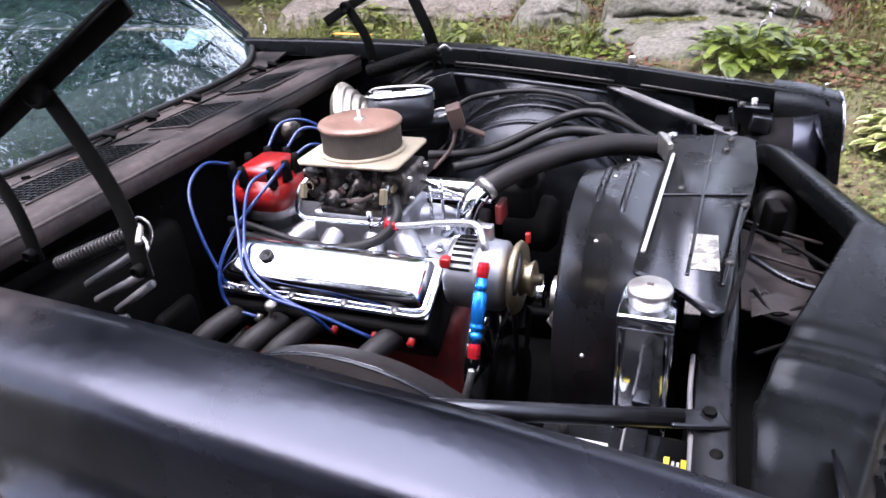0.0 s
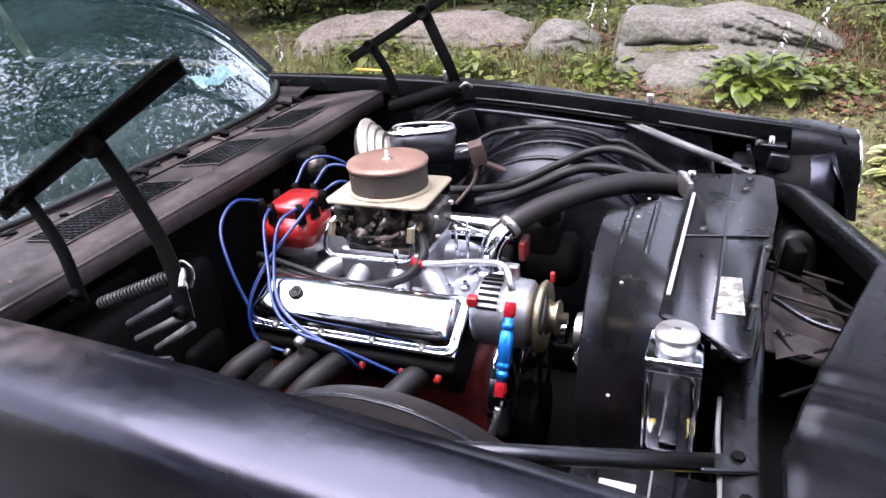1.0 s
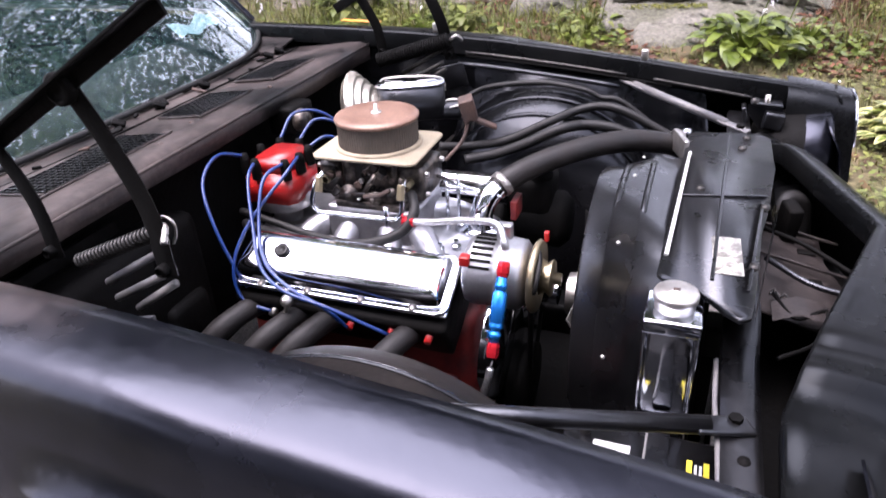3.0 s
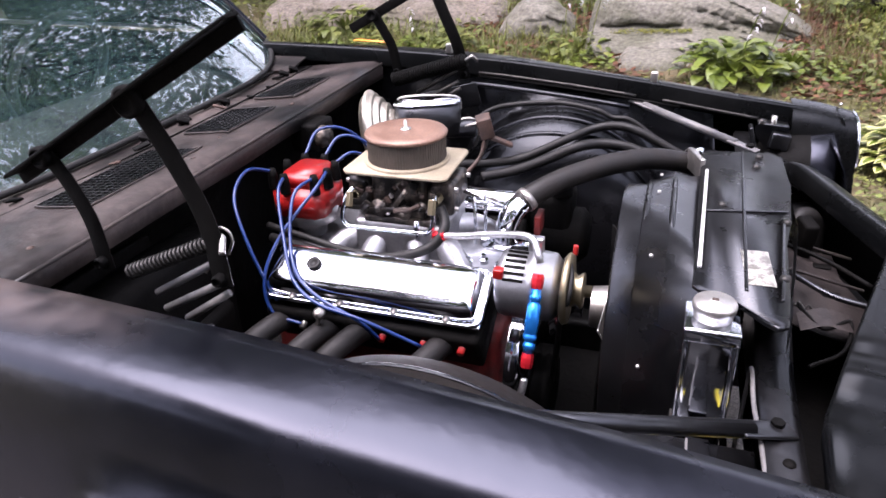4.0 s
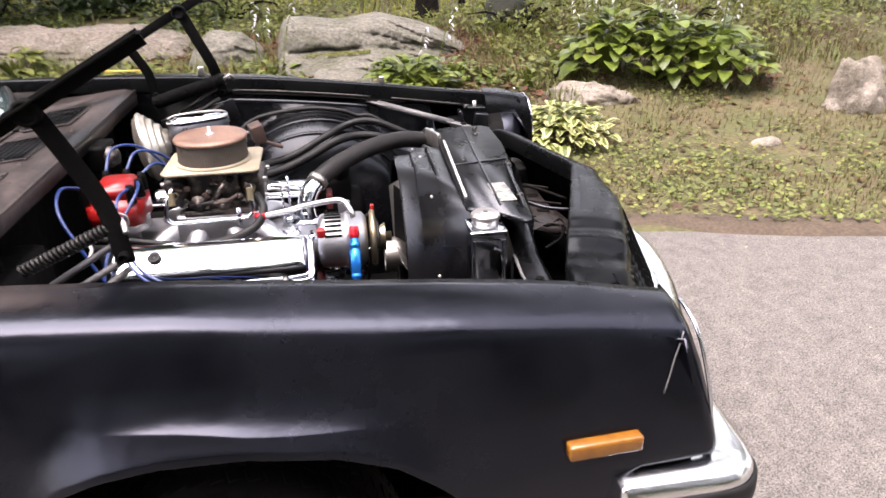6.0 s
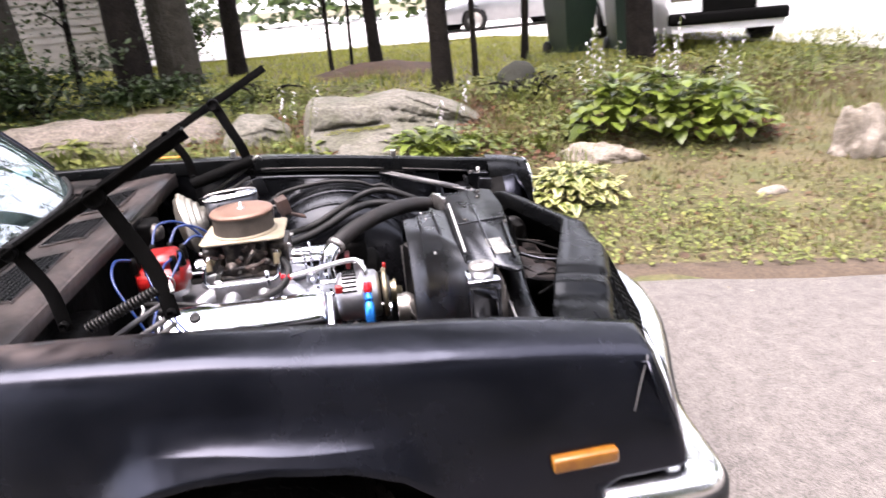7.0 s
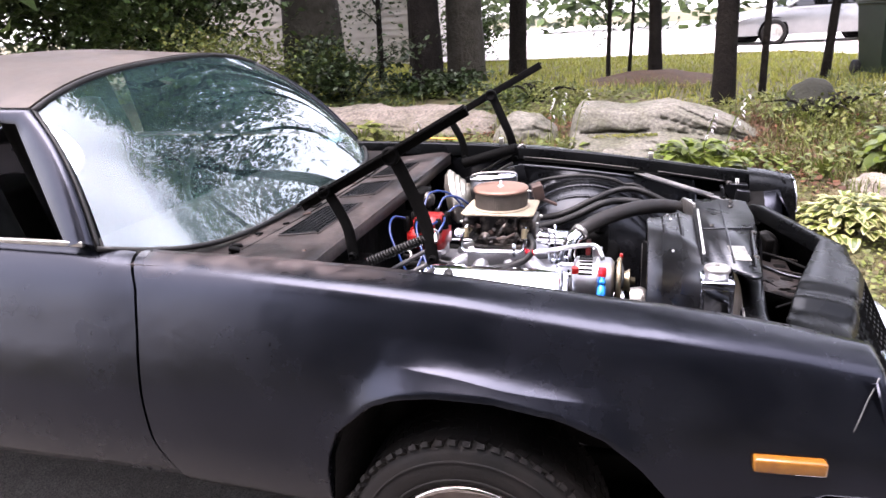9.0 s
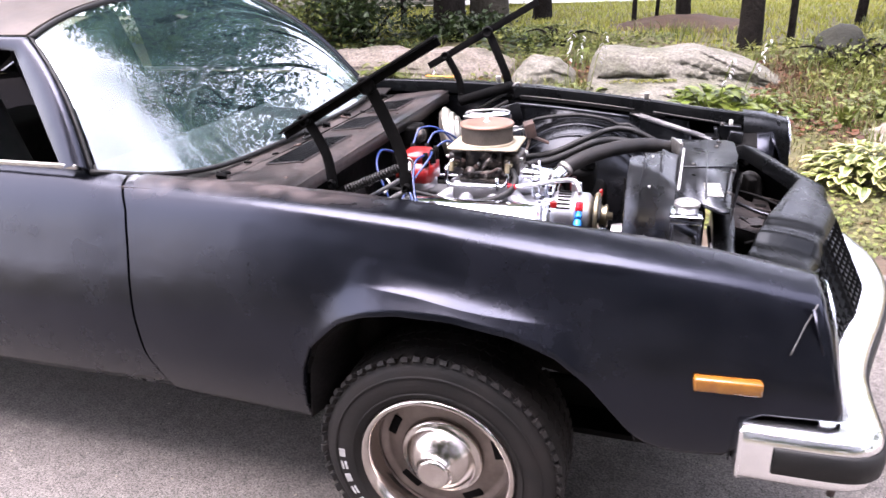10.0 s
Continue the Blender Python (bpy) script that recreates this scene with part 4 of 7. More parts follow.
# ---- under the bonnet ----
# bonnet hinges: strap, two links, a coil spring and a base plate
def hinge(s):
    lift = 0.0 if s < 0 else 0.012
    y = s * (0.605 if s < 0 else 0.635)
    h = part("hood_hinge", obox((0.26, 0.006, 0.07), at(-0.215, s * 0.675, 0.80 + lift, pose(0, 0, 0, 0, -14, 0)), 0.002), M_BAY, car, "black bonnet hinge standing open with a coil spring")
    P = lambda x, dy, z: Vector((x, y + s * dy, z + lift))
    st = bmesh.new()
    reach = 0.012 if s < 0 else 0.05
    bar(P(-0.475, 0.0, 1.030), P(-0.02, reach, 1.275), 0.028, 0.005, (-0.4, 0, 1), 0.001, st)
    bar(P(-0.475, -0.014, 1.022), P(-0.02, reach - 0.014, 1.267), 0.005, 0.028, (-0.4, 0, 1), 0.001, st)
    part("strap", st, M_DARK, h)
    for nm, pts, wd in (("front_link", [P(-0.215, -0.01, 1.165), P(-0.175, -0.015, 1.075), P(-0.138, -0.012, 0.985), P(-0.12, 0, 0.885)], 0.032),
                        ("rear_link", [P(-0.40, -0.008, 1.072), P(-0.37, -0.008, 1.02), P(-0.345, -0.004, 0.965), P(-0.335, 0, 0.885)], 0.028)):
        path = smooth_path(pts, 6)
        rows = []
        for i, p in enumerate(path):
            d = (path[min(i + 1, len(path) - 1)] - path[max(i - 1, 0)]).normalized()
            n = Vector((0, 1, 0)).cross(d).normalized() * wd / 2
            rows.append([p - n, p - n * 0.6 - Vector((0, 0.004, 0)), p + n * 0.6 - Vector((0, 0.004, 0)), p + n])
        thick(part(nm, sheet(rows), M_DARK, h), 0.005, 0.0)
    for x, dy, z in ((-0.215, -0.01, 1.158), (-0.40, -0.008, 1.065), (-0.12, 0, 0.90), (-0.335, 0, 0.90)):
        big = 1.35 if z > 1.1 else 1.0 if z > 1.0 else 0.55
        part("rivet", lathe([(0.015 * big, -0.004), (0.017 * big, 0.0), (0.017 * big, 0.012), (0.012 * big, 0.016), (0.011 * big, 0.011), (0.0, 0.011)], at(x, y + s * dy - 0.004, z + lift, AYN), 18), M_DARK, h)
    a, c = Vector((-0.298 if s < 0 else -0.335, s * 0.60, 0.880 + lift)), Vector((-0.138 if s < 0 else -0.105, s * 0.592, 0.948 + lift))
    d = (c - a).normalized()
    u = d.orthogonal().normalized()
    v = d.cross(u)
    n = 20 if s < 0 else 30
    coil = [a + (c - a) * (k / (n * 8)) + (0.0105 if s < 0 else 0.019) * (math.cos(2 * math.pi * k / 8) * u + math.sin(2 * math.pi * k / 8) * v) for k in range(n * 8 + 1)]
    part("spring", tube(coil, 0.0030 if s < 0 else 0.0037, 6, 1), M_SPRING if s < 0 else M_DARK, h, "coil spring")
    part("spring_core", tube([a, c], 0.0075 if s < 0 else 0.0155, 10, 1), M_DARK, h)
    part("spring_hook", tube([c, c + Vector((0.02, 0, 0.012)), c + Vector((0.03, s * 0.02, -0.005))], 0.005, 6), M_STEEL, h)
    for x0, z0, x1, z1 in ((-0.259, 0.846, -0.134, 0.919), (-0.250, 0.818, -0.128, 0.885), (-0.212, 0.806, -0.123, 0.866)):
        part("torsion_rod", tube([(x0, s * 0.595, z0 + lift), (x1, s * 0.595, z1 + lift)], 0.0065, 8, 1), M_GREYROD if s < 0 else M_SPRING, h)


hinge(-1)
hinge(1)

# engine
engine = thing("engine", (-0.08, 0, 0.12), "red V8 engine with chrome rocker covers", "engine")
part("block", box(-0.36, 0.19, -0.17, 0.17, 0.18, 0.56, 0.03), M_RED, engine)
part("sump", box(-0.34, 0.17, -0.13, 0.13, 0.10, 0.19, 0.03), M_DARK, engine)
part("timing_cover", lathe([(0.14, 0), (0.14, 0.03), (0.12, 0.05), (0, 0.055)], at(0.185, 0, 0.40, AX), 24), M_CHROME, engine)
ROLL = {-1: pose(0, 0, 0, 29, 0, 0), 1: pose(0, 0, 0, -29, 0, 0)}
for s in (-1, 1):
    part("cylinder_head", obox((0.475, 0.15, 0.11), at(-0.062, s * 0.192, 0.602) @ ROLL[s], 0.012), M_DARK, engine, "near-black cylinder head")
    m = at(-0.062, s * 0.2275, 0.695) @ ROLL[s]
    vc = part("rocker_cover", obox((0.476, 0.132, 0.010), m @ Matrix.Translation((0, 0, -0.03)), 0.004), M_CHROME, engine, "chrome rocker cover")
    rows = []
    for hx, hy, z in ((0.229, 0.0575, -0.026), (0.228, 0.0570, -0.010), (0.226, 0.0555, 0.004), (0.222, 0.0505, 0.014), (0.215, 0.041, 0.020), (0.205, 0.028, 0.0235), (0.19, 0.014, 0.0255), (0.10, 0.005, 0.026)):
        ring = []
        for k in range(40):
            a = 2 * math.pi * (k + 0.5) / 40
            cx, cy = math.cos(a), math.sin(a)
            q = 0.16
            ring.append(m @ Vector((hx * math.copysign(abs(cx) ** q, cx), hy * math.copysign(abs(cy) ** q, cy), z)))
        rows.append(ring + ring[:1])
    b = sheet(rows)
    bmesh.ops.remove_doubles(b, verts=b.verts, dist=1e-5)
    b.faces.new([v for v in b.verts if (m.inverted() @ v.co).z > 0.0258])
    sharp(part("cover_top", b, M_CHROME, vc), 40)
    part("cover_bead", tube([m @ Vector(p) for p in ((-0.235, -0.052, -0.022), (-0.223, -0.064, -0.022), (0.215, -0.064, -0.022), (0.231, -0.058, -0.022), (0.236, -0.046, -0.022), (0.236, 0.046, -0.022), (0.223, 0.064, -0.022), (-0.223, 0.064, -0.022), (-0.235, 0.052, -0.022), (-0.235, -0.052, -0.022))], 0.0055, 8, 1), M_CHROME, vc)
    for x in (-0.17, -0.06, 0.06, 0.17):
        part("cover_bolt", lathe([(0.007, 0), (0.007, 0.01), (0, 0.011)], m @ Matrix.Translation((x, s * 0.060, -0.024)), 8), M_STEEL, vc)
    part("breather", lathe([(0.014, 0.020), (0.0155, 0.027), (0.0155, 0.032), (0.010, 0.034), (0.007, 0.029), (0.0, 0.029)], m @ Matrix.Translation((-0.125, 0, 0)), 18), M_RUBBER, vc, "black rubber grommet")
# intake manifold
part("intake_manifold", prism([(-0.36, -0.10), (-0.33, -0.135), (0.14, -0.135), (0.19, -0.10), (0.19, 0.10), (0.14, 0.135), (-0.33, 0.135), (-0.36, 0.10)], 0.60, 0.675, bevel=0.012), M_ALU, engine, "cast aluminium intake manifold")
for s in (-1, 1):
    for x in (-0.24, -0.13, 0.0, 0.11):
        part("intake_runner", tube([(x, s * 0.13, 0.645), (x * 0.75 - 0.02, s * 0.08, 0.69), (x * 0.45 - 0.04, s * 0.03, 0.705)], 0.028, 10), M_ALU, engine)
part("carb_base", box(-0.165, 0.045, -0.085, 0.085, 0.67, 0.755, 0.01), M_ALU, engine)
part("water_neck", tube([(0.155, 0.03, 0.67), (0.155, 0.03, 0.71), (0.165, 0.045, 0.745), (0.185, 0.075, 0.765)], [0.034, 0.026, 0.026, 0.025], 14), M_CHROME, engine, "chrome water neck")
part("neck_flange", prism([(0.10, 0.01), (0.12, -0.01), (0.19, -0.01), (0.21, 0.01), (0.21, 0.05), (0.19, 0.07), (0.12, 0.07), (0.10, 0.05)], 0.668, 0.684, bevel=0.002), M_CHROME, engine)
for x, y in ((0.105, 0.03), (0.205, 0.03), (0.17, -0.10), (0.13, -0.07), (0.10, -0.09)):
    part("bolt_head", lathe([(0.011, 0), (0.011, 0.010), (0.006, 0.012), (0.006, 0.022), (0, 0.023)], at(x, y, 0.675), 6), M_CHROME, engine, smooth=False)
# exhaust headers
hd = [(-0.26, -0.30), (-0.15, -0.20), (-0.08, -0.12), (0.10, 0.03)]
for x, x2 in hd:
    part("header_pipe", tube([(x, -0.235, 0.575), (x - 0.01, -0.29, 0.588), (x - 0.055, -0.365, 0.555), (x2 - 0.10, -0.41, 0.42), (x2 - 0.10, -0.38, 0.2)], 0.024, 12), M_HEADER, engine)
    part("header_pipe", tube([(x, 0.235, 0.515), (x - 0.01, 0.30, 0.52), (x - 0.05, 0.37, 0.46), (x2 - 0.08, 0.40, 0.34), (x2 - 0.10, 0.38, 0.2)], 0.022, 12), M_HEADER, engine)
for x in (-0.21, -0.11, -0.03, 0.06, 0.14):
    part("spark_plug", tube([(x, -0.245, 0.60), (x, -0.285, 0.585)], 0.008, 8, 1), M_REDCAP if x > -0.06 else M_STEEL, engine)
part("dipstick", tube([(-0.16, -0.27, 0.54), (-0.165, -0.295, 0.60), (-0.155, -0.30, 0.635)], 0.005, 6), M_STEEL, engine)
part("dipstick_knob", lathe([(0, -0.010), (0.012, -0.007), (0.0135, 0.0), (0.011, 0.007), (0, 0.009)], at(-0.155, -0.30, 0.640, pose(0, 0, 0, 30, 20, 0)), 14), M_STEEL, engine)
# pulleys, water pump and fan
part("water_pump", lathe([(0.06, 0), (0.06, 0.05), (0.035, 0.06), (0.02, 0.10)], at(0.19, 0, 0.56, AX), 20), M_CHROME, engine)
part("pump_pulley", lathe([(0.02, 0.085), (0.075, 0.085), (0.08, 0.09), (0.070, 0.098), (0.08, 0.106), (0.08, 0.11), (0.03, 0.112), (0.03, 0.15)], at(0.19, 0, 0.56, AX), 32), M_CHROME, engine)
part("fan_hub", lathe([(0.045, 0), (0.05, 0.03), (0.05, 0.06), (0, 0.065)], at(0.36, 0.0, 0.56, AX), 24), M_STEEL, engine, "bright fan clutch hub")
for k in range(6):
    q = at(0.415, 0, 0.56) @ Matrix.Rotation(math.pi * k / 3 + 0.3, 4, "X") @ Matrix.Translation((0, 0, 0.13)) @ Matrix.Rotation(radians(35), 4, "Z")
    part("fan_blade", obox((0.004, 0.075, 0.19), q, 0.0015), M_STEEL if k % 2 else M_DARK, engine)
part("crank_pulley", lathe([(0.02, 0), (0.085, 0), (0.09, 0.006), (0.08, 0.016), (0.09, 0.026), (0.09, 0.05), (0.03, 0.055), (0, 0.055)], at(0.235, 0, 0.30, AX), 32), M_DARK, engine)
belt = []
for k in range(25):
    a = math.pi * (0.5 + k / 24)
    belt.append((0.345, -0.185 + 0.036 * math.cos(a) - 0.0, 0.70 + 0.036 * math.sin(a)))
part("drive_belt", tube([(0.285, 0.075, 0.58), (0.315, -0.12, 0.735), (0.335, -0.185, 0.742), (0.335, -0.225, 0.70), (0.32, -0.18, 0.655), (0.285, -0.03, 0.36), (0.27, 0.06, 0.25), (0.285, 0.085, 0.5), (0.285, 0.075, 0.58)], 0.006, 6, 6), M_RUBBER, engine)
part("motor_mount", box(0.02, 0.16, -0.30, -0.16, 0.28, 0.42, 0.02), M_RED, engine)
part("fuel_pump", lathe([(0.05, 0), (0.055, 0.02), (0.05, 0.05), (0.03, 0.08), (0, 0.085)], at(0.12, 0.16, 0.30, pose(0, 0, 0, -90, 0, 0)), 20), M_STEEL, engine)
part("power_steering_pump", lathe([(0.07, 0), (0.07, 0.10), (0.05, 0.12), (0, 0.12)], at(0.20, 0.23, 0.62, AX), 24), M_DARK, engine)
part("pump_reservoir", box(0.17, 0.28, 0.17, 0.29, 0.64, 0.74, 0.02), M_DARK, engine)
part("pump_cap", lathe([(0.03, 0), (0.03, 0.02), (0.0, 0.022)], at(0.25, 0.20, 0.74), 16), M_DARK, engine)
part("pump_bracket", box(0.21, 0.225, 0.07, 0.125, 0.685, 0.73, 0.003), M_RED, engine, "red painted bracket")

# alternator
alt = thing("alternator", (0.26, -0.17, 0.62), "bright cast alternator with a gold fan and pulley", "alternator")
ma = at(0.255, -0.165, 0.695, AX)
part("case", lathe([(0.0, -0.065), (0.05, -0.065), (0.066, -0.058), (0.070, -0.045), (0.070, 0.0), (0.073, 0.002), (0.073, 0.014), (0.070, 0.016), (0.068, 0.045), (0.055, 0.056), (0.02, 0.058)], ma, 36), M_ALU, alt, "bright ribbed aluminium case")
for k in range(9):
    q = ma @ Matrix.Rotation(radians(150 + 11 * k), 4, "Z") @ Matrix.Translation((0.0698, 0, -0.026))
    part("cooling_slot", obox((0.004, 0.006, 0.040), q), M_DARK, alt, smooth=False)
part("fan", lathe([(0.02, 0.062), (0.066, 0.064), (0.072, 0.070), (0.068, 0.078), (0.03, 0.074)], ma, 36), M_GOLD, alt, "gold zinc fan")
part("pulley", lathe([(0.02, 0.078), (0.036, 0.080), (0.028, 0.090), (0.036, 0.100), (0.034, 0.103), (0.012, 0.104), (0.012, 0.118), (0.0, 0.119)], ma, 30), M_GOLD, alt)
part("bracket", bar((0.20, -0.14, 0.60), (0.22, -0.10, 0.70), 0.02, 0.03, bevel=0.003), M_DARK, alt)
part("mount_lug", obox((0.03, 0.02, 0.04), at(0.26, -0.15, 0.773), 0.004), M_ALU, alt)
part("terminal", obox((0.02, 0.02, 0.02), at(0.20, -0.215, 0.74), 0.003), M_REDCAP, alt, "orange-red terminal boot")
part("terminal", obox((0.010, 0.010, 0.022), at(0.330, -0.10, 0.748), 0.003), M_REDCAP, alt, "red plastic tag")

# carburettor with its chrome fuel line
carb = thing("carburettor", (-0.06, 0, 0.755), "oil-stained four-barrel carburettor with a chrome fuel line", "carburettor")
part("main_body", box(-0.12, 0.0, -0.075, 0.075, 0.765, 0.86, 0.008), M_CARB, carb)
for x in (-0.155, 0.03):
    bowl = part("float_bowl", box(x - 0.03, x + 0.03, -0.06, 0.06, 0.77, 0.845, 0.012), M_CARB, carb)
    for y in (-0.045, 0.045):
        for z in (0.785, 0.83):
            part("bowl_screw", lathe([(0.006, 0), (0.006, 0.008), (0, 0.009)], at(x + (0.03 if x > 0 else -0.03), y, z, AX if x > 0 else pose(0, 0, 0, 0, -90, 0)), 6), M_STEEL, bowl)
    part("fuel_fitting", lathe([(0.011, 0), (0.011, 0.028), (0.008, 0.03)], at(x, -0.06, 0.815, AYN), 6), M_GOLD, bowl, "brass fuel fitting", smooth=False)
part("throttle_plate", box(-0.14, 0.02, -0.085, 0.085, 0.752, 0.768, 0.004), M_CARB, carb)
part("choke_horn", box(-0.10, -0.02, -0.06, 0.06, 0.855, 0.872, 0.006), M_CARB, carb)
lev = bmesh.new()
for x, y, z, r in ((-0.10, -0.085, 0.79, 0.02), (-0.04, -0.088, 0.785, 0.016), (0.0, -0.085, 0.80, 0.012)):
    lathe([(r, 0), (r, 0.006), (r * 0.4, 0.008), (r * 0.4, 0.018), (0, 0.018)], at(x, y, z, AYN), 12, lev)
bar((-0.12, -0.095, 0.785), (0.01, -0.095, 0.80), 0.004, 0.010, bm=lev)
bar((-0.06, -0.097, 0.80), (-0.03, -0.097, 0.84), 0.004, 0.010, (1, 0, 0), bm=lev)
part("throttle_linkage", lev, M_CARB, carb)
rng = np.random.default_rng(3)
for k in range(26):
    x, z = rng.uniform(-0.15, 0.03), rng.uniform(0.77, 0.85)
    if k % 2:
        part("screw", lathe([(0.006, 0), (0.006, 0.006), (0.003, 0.007), (0, 0.007)], at(x, -0.078, z, AYN), 8), (M_STEEL, M_DARK, M_RUST)[k % 3], carb, smooth=False)
    else:
        part("lever", obox((rng.uniform(0.012, 0.03), 0.008, rng.uniform(0.008, 0.02)), at(x, -0.084, z, pose(0, 0, 0, 0, rng.uniform(-60, 60), 0)), 0.002), (M_CARB, M_DARK, M_RUST)[k % 3], carb)
part("accelerator_spring", tube([(-0.06, -0.10, 0.79), (-0.03, -0.10, 0.795), (0.0, -0.10, 0.81)], 0.005, 8), M_RUST, carb)
part("fuel_line", tube([(-0.155, -0.09, 0.835), (-0.165, -0.115, 0.815), (-0.172, -0.124, 0.775), (-0.16, -0.124, 0.757), (-0.14, -0.124, 0.755), (0.0, -0.124, 0.757), (0.02, -0.124, 0.759), (0.034, -0.122, 0.775), (0.034, -0.11, 0.815), (0.03, -0.09, 0.83)], 0.0055, 10, 6), M_CHROME, carb, "polished chrome fuel line")
for x in (-0.157, 0.031):
    part("line_nut", lathe([(0.009, 0), (0.009, 0.03), (0.006, 0.032)], at(x, -0.118, 0.80, pose(0, 0, 0, -20, 0, 0)), 6), M_GOLD, carb, smooth=False)
part("inlet_tee", tube([(0.0, -0.124, 0.74), (0.0, -0.124, 0.785)], 0.006, 8, 1), M_CHROME, carb)
for p, q in (((0.06, 0.02, 0.80), (0.16, 0.0, 0.78)), ((0.10, -0.03, 0.70), (0.10, -0.03, 0.81)), ((0.085, -0.03, 0.80), (0.13, -0.03, 0.80)), ((0.115, 0.0, 0.70), (0.115, 0.0, 0.815)), ((0.06, 0.06, 0.77), (0.20, 0.04, 0.755))):
    part("throttle_rod", tube([p, q], 0.004, 6, 1), M_CHROME, carb)

# air cleaner on its board
ac = thing("air_cleaner", (-0.062, 0, 0.868), "small round air filter with a coppery lid on a cream board", "air filter")
part("mounting_board", prism([(-0.178, -0.085), (-0.165, -0.10), (0.045, -0.10), (0.058, -0.088), (0.053, 0.085), (0.042, 0.095), (-0.165, 0.095), (-0.178, 0.08)], 0.866, 0.873, bevel=0.001), M_CREAM, ac, "cream fibre board")
mc = at(-0.062, 0, 0.873)
part("filter_element", lathe([(0.086, 0.004), (0.0845, 0.008), (0.0845, 0.055), (0.086, 0.058)], mc, 72), M_PAPER, ac, "brown pleated filter paper")
pl = bmesh.new()
for k in range(90):
    q = mc @ Matrix.Rotation(2 * math.pi * k / 90, 4, "Z") @ Matrix.Translation((0.085, 0, 0.031))
    obox((0.003, 0.0022, 0.048), q, bm=pl)
part("pleats", pl, M_PAPER, ac, smooth=False, kind="stuff")
part("base_ring", lathe([(0.094, 0.0), (0.095, 0.004), (0.09, 0.007), (0.084, 0.006)], mc, 48), M_CREAM, ac)
part("lid", lathe([(0.086, 0.056), (0.090, 0.057), (0.091, 0.062), (0.088, 0.066), (0.070, 0.068), (0.03, 0.069), (0.014, 0.0685), (0.0, 0.0685)], mc, 56), M_LID, ac, "coppery tarnished lid")
part("stud", lathe([(0.012, 0.069), (0.011, 0.072), (0.004, 0.0725), (0.004, 0.088), (0.0, 0.0885)], mc, 12), M_STEEL, ac)

# distributor with blue leads
dist = thing("distributor", (-0.31, -0.02, 0.66), "red distributor with a coil-in-cap top and blue leads", "distributor")
md = at(-0.31, -0.02, 0.0)
part("shaft", lathe([(0.03, 0.62), (0.035, 0.70), (0.05, 0.71)], md, 20), M_ALU, dist)
part("body", lathe([(0.055, 0.71), (0.066, 0.715), (0.066, 0.745), (0.062, 0.75)], md, 28), M_ALU, dist)
part("cap", prism([(-0.375, -0.070), (-0.360, -0.086), (-0.262, -0.086), (-0.246, -0.070), (-0.246, 0.030), (-0.262, 0.046), (-0.360, 0.046), (-0.375, 0.030)], 0.74, 0.806, bevel=0.012), M_REDCAP, dist, "red plastic cap")
part("coil_cover", prism([(-0.345, -0.07), (-0.275, -0.07), (-0.265, -0.055), (-0.265, 0.03), (-0.28, 0.045), (-0.34, 0.045), (-0.355, 0.03), (-0.355, -0.055)], 0.806, 0.838, bevel=0.006), M_REDCAP, dist, "red coil cover")
tw = [(-0.375, -0.06), (-0.37, 0.0), (-0.26, -0.075), (-0.25, -0.03), (-0.255, 0.02), (-0.33, -0.085), (-0.30, 0.055), (-0.35, 0.05)]
for x, y in tw:
    part("tower", lathe([(0.012, 0.80), (0.011, 0.83), (0.008, 0.845), (0, 0.846)], at(x, y, 0), 12), M_DARK, dist)
ends = [(-0.24, -0.255, 0.56), (-0.12, -0.265, 0.545), (-0.03, -0.27, 0.535), (0.06, -0.27, 0.53)]
leads = [
    [(-0.375, -0.06, 0.84), (-0.40, -0.12, 0.86), (-0.385, -0.20, 0.83), (-0.335, -0.25, 0.755), (-0.29, -0.26, 0.65), (-0.25, -0.25, 0.56)],
    [(-0.33, -0.085, 0.84), (-0.315, -0.14, 0.82), (-0.268, -0.215, 0.748), (-0.218, -0.280, 0.700), (-0.15, -0.312, 0.672), (-0.05, -0.320, 0.655), (0.06, -0.29, 0.592)],
    [(-0.26, -0.075, 0.84), (-0.275, -0.14, 0.825), (-0.256, -0.21, 0.752), (-0.212, -0.270, 0.704), (-0.145, -0.302, 0.676), (-0.06, -0.312, 0.645), (-0.03, -0.29, 0.592)],
    [(-0.25, -0.03, 0.84), (-0.24, -0.10, 0.83), (-0.285, -0.20, 0.752), (-0.300, -0.26, 0.68), (-0.28, -0.28, 0.61), (-0.21, -0.28, 0.59)],
    [(-0.30, 0.055, 0.84), (-0.28, 0.11, 0.875), (-0.22, 0.14, 0.85), (-0.15, 0.2, 0.74)],
    [(-0.35, 0.05, 0.84), (-0.34, 0.12, 0.885), (-0.27, 0.17, 0.86), (-0.18, 0.24, 0.7)],
    [(-0.255, 0.02, 0.84), (-0.22, 0.06, 0.855), (-0.17, 0.12, 0.80), (-0.06, 0.2, 0.72)],
]
for p in leads:
    part("lead", tube(p, 0.0039, 8, 8), M_WIRE, dist, "blue spark plug lead")

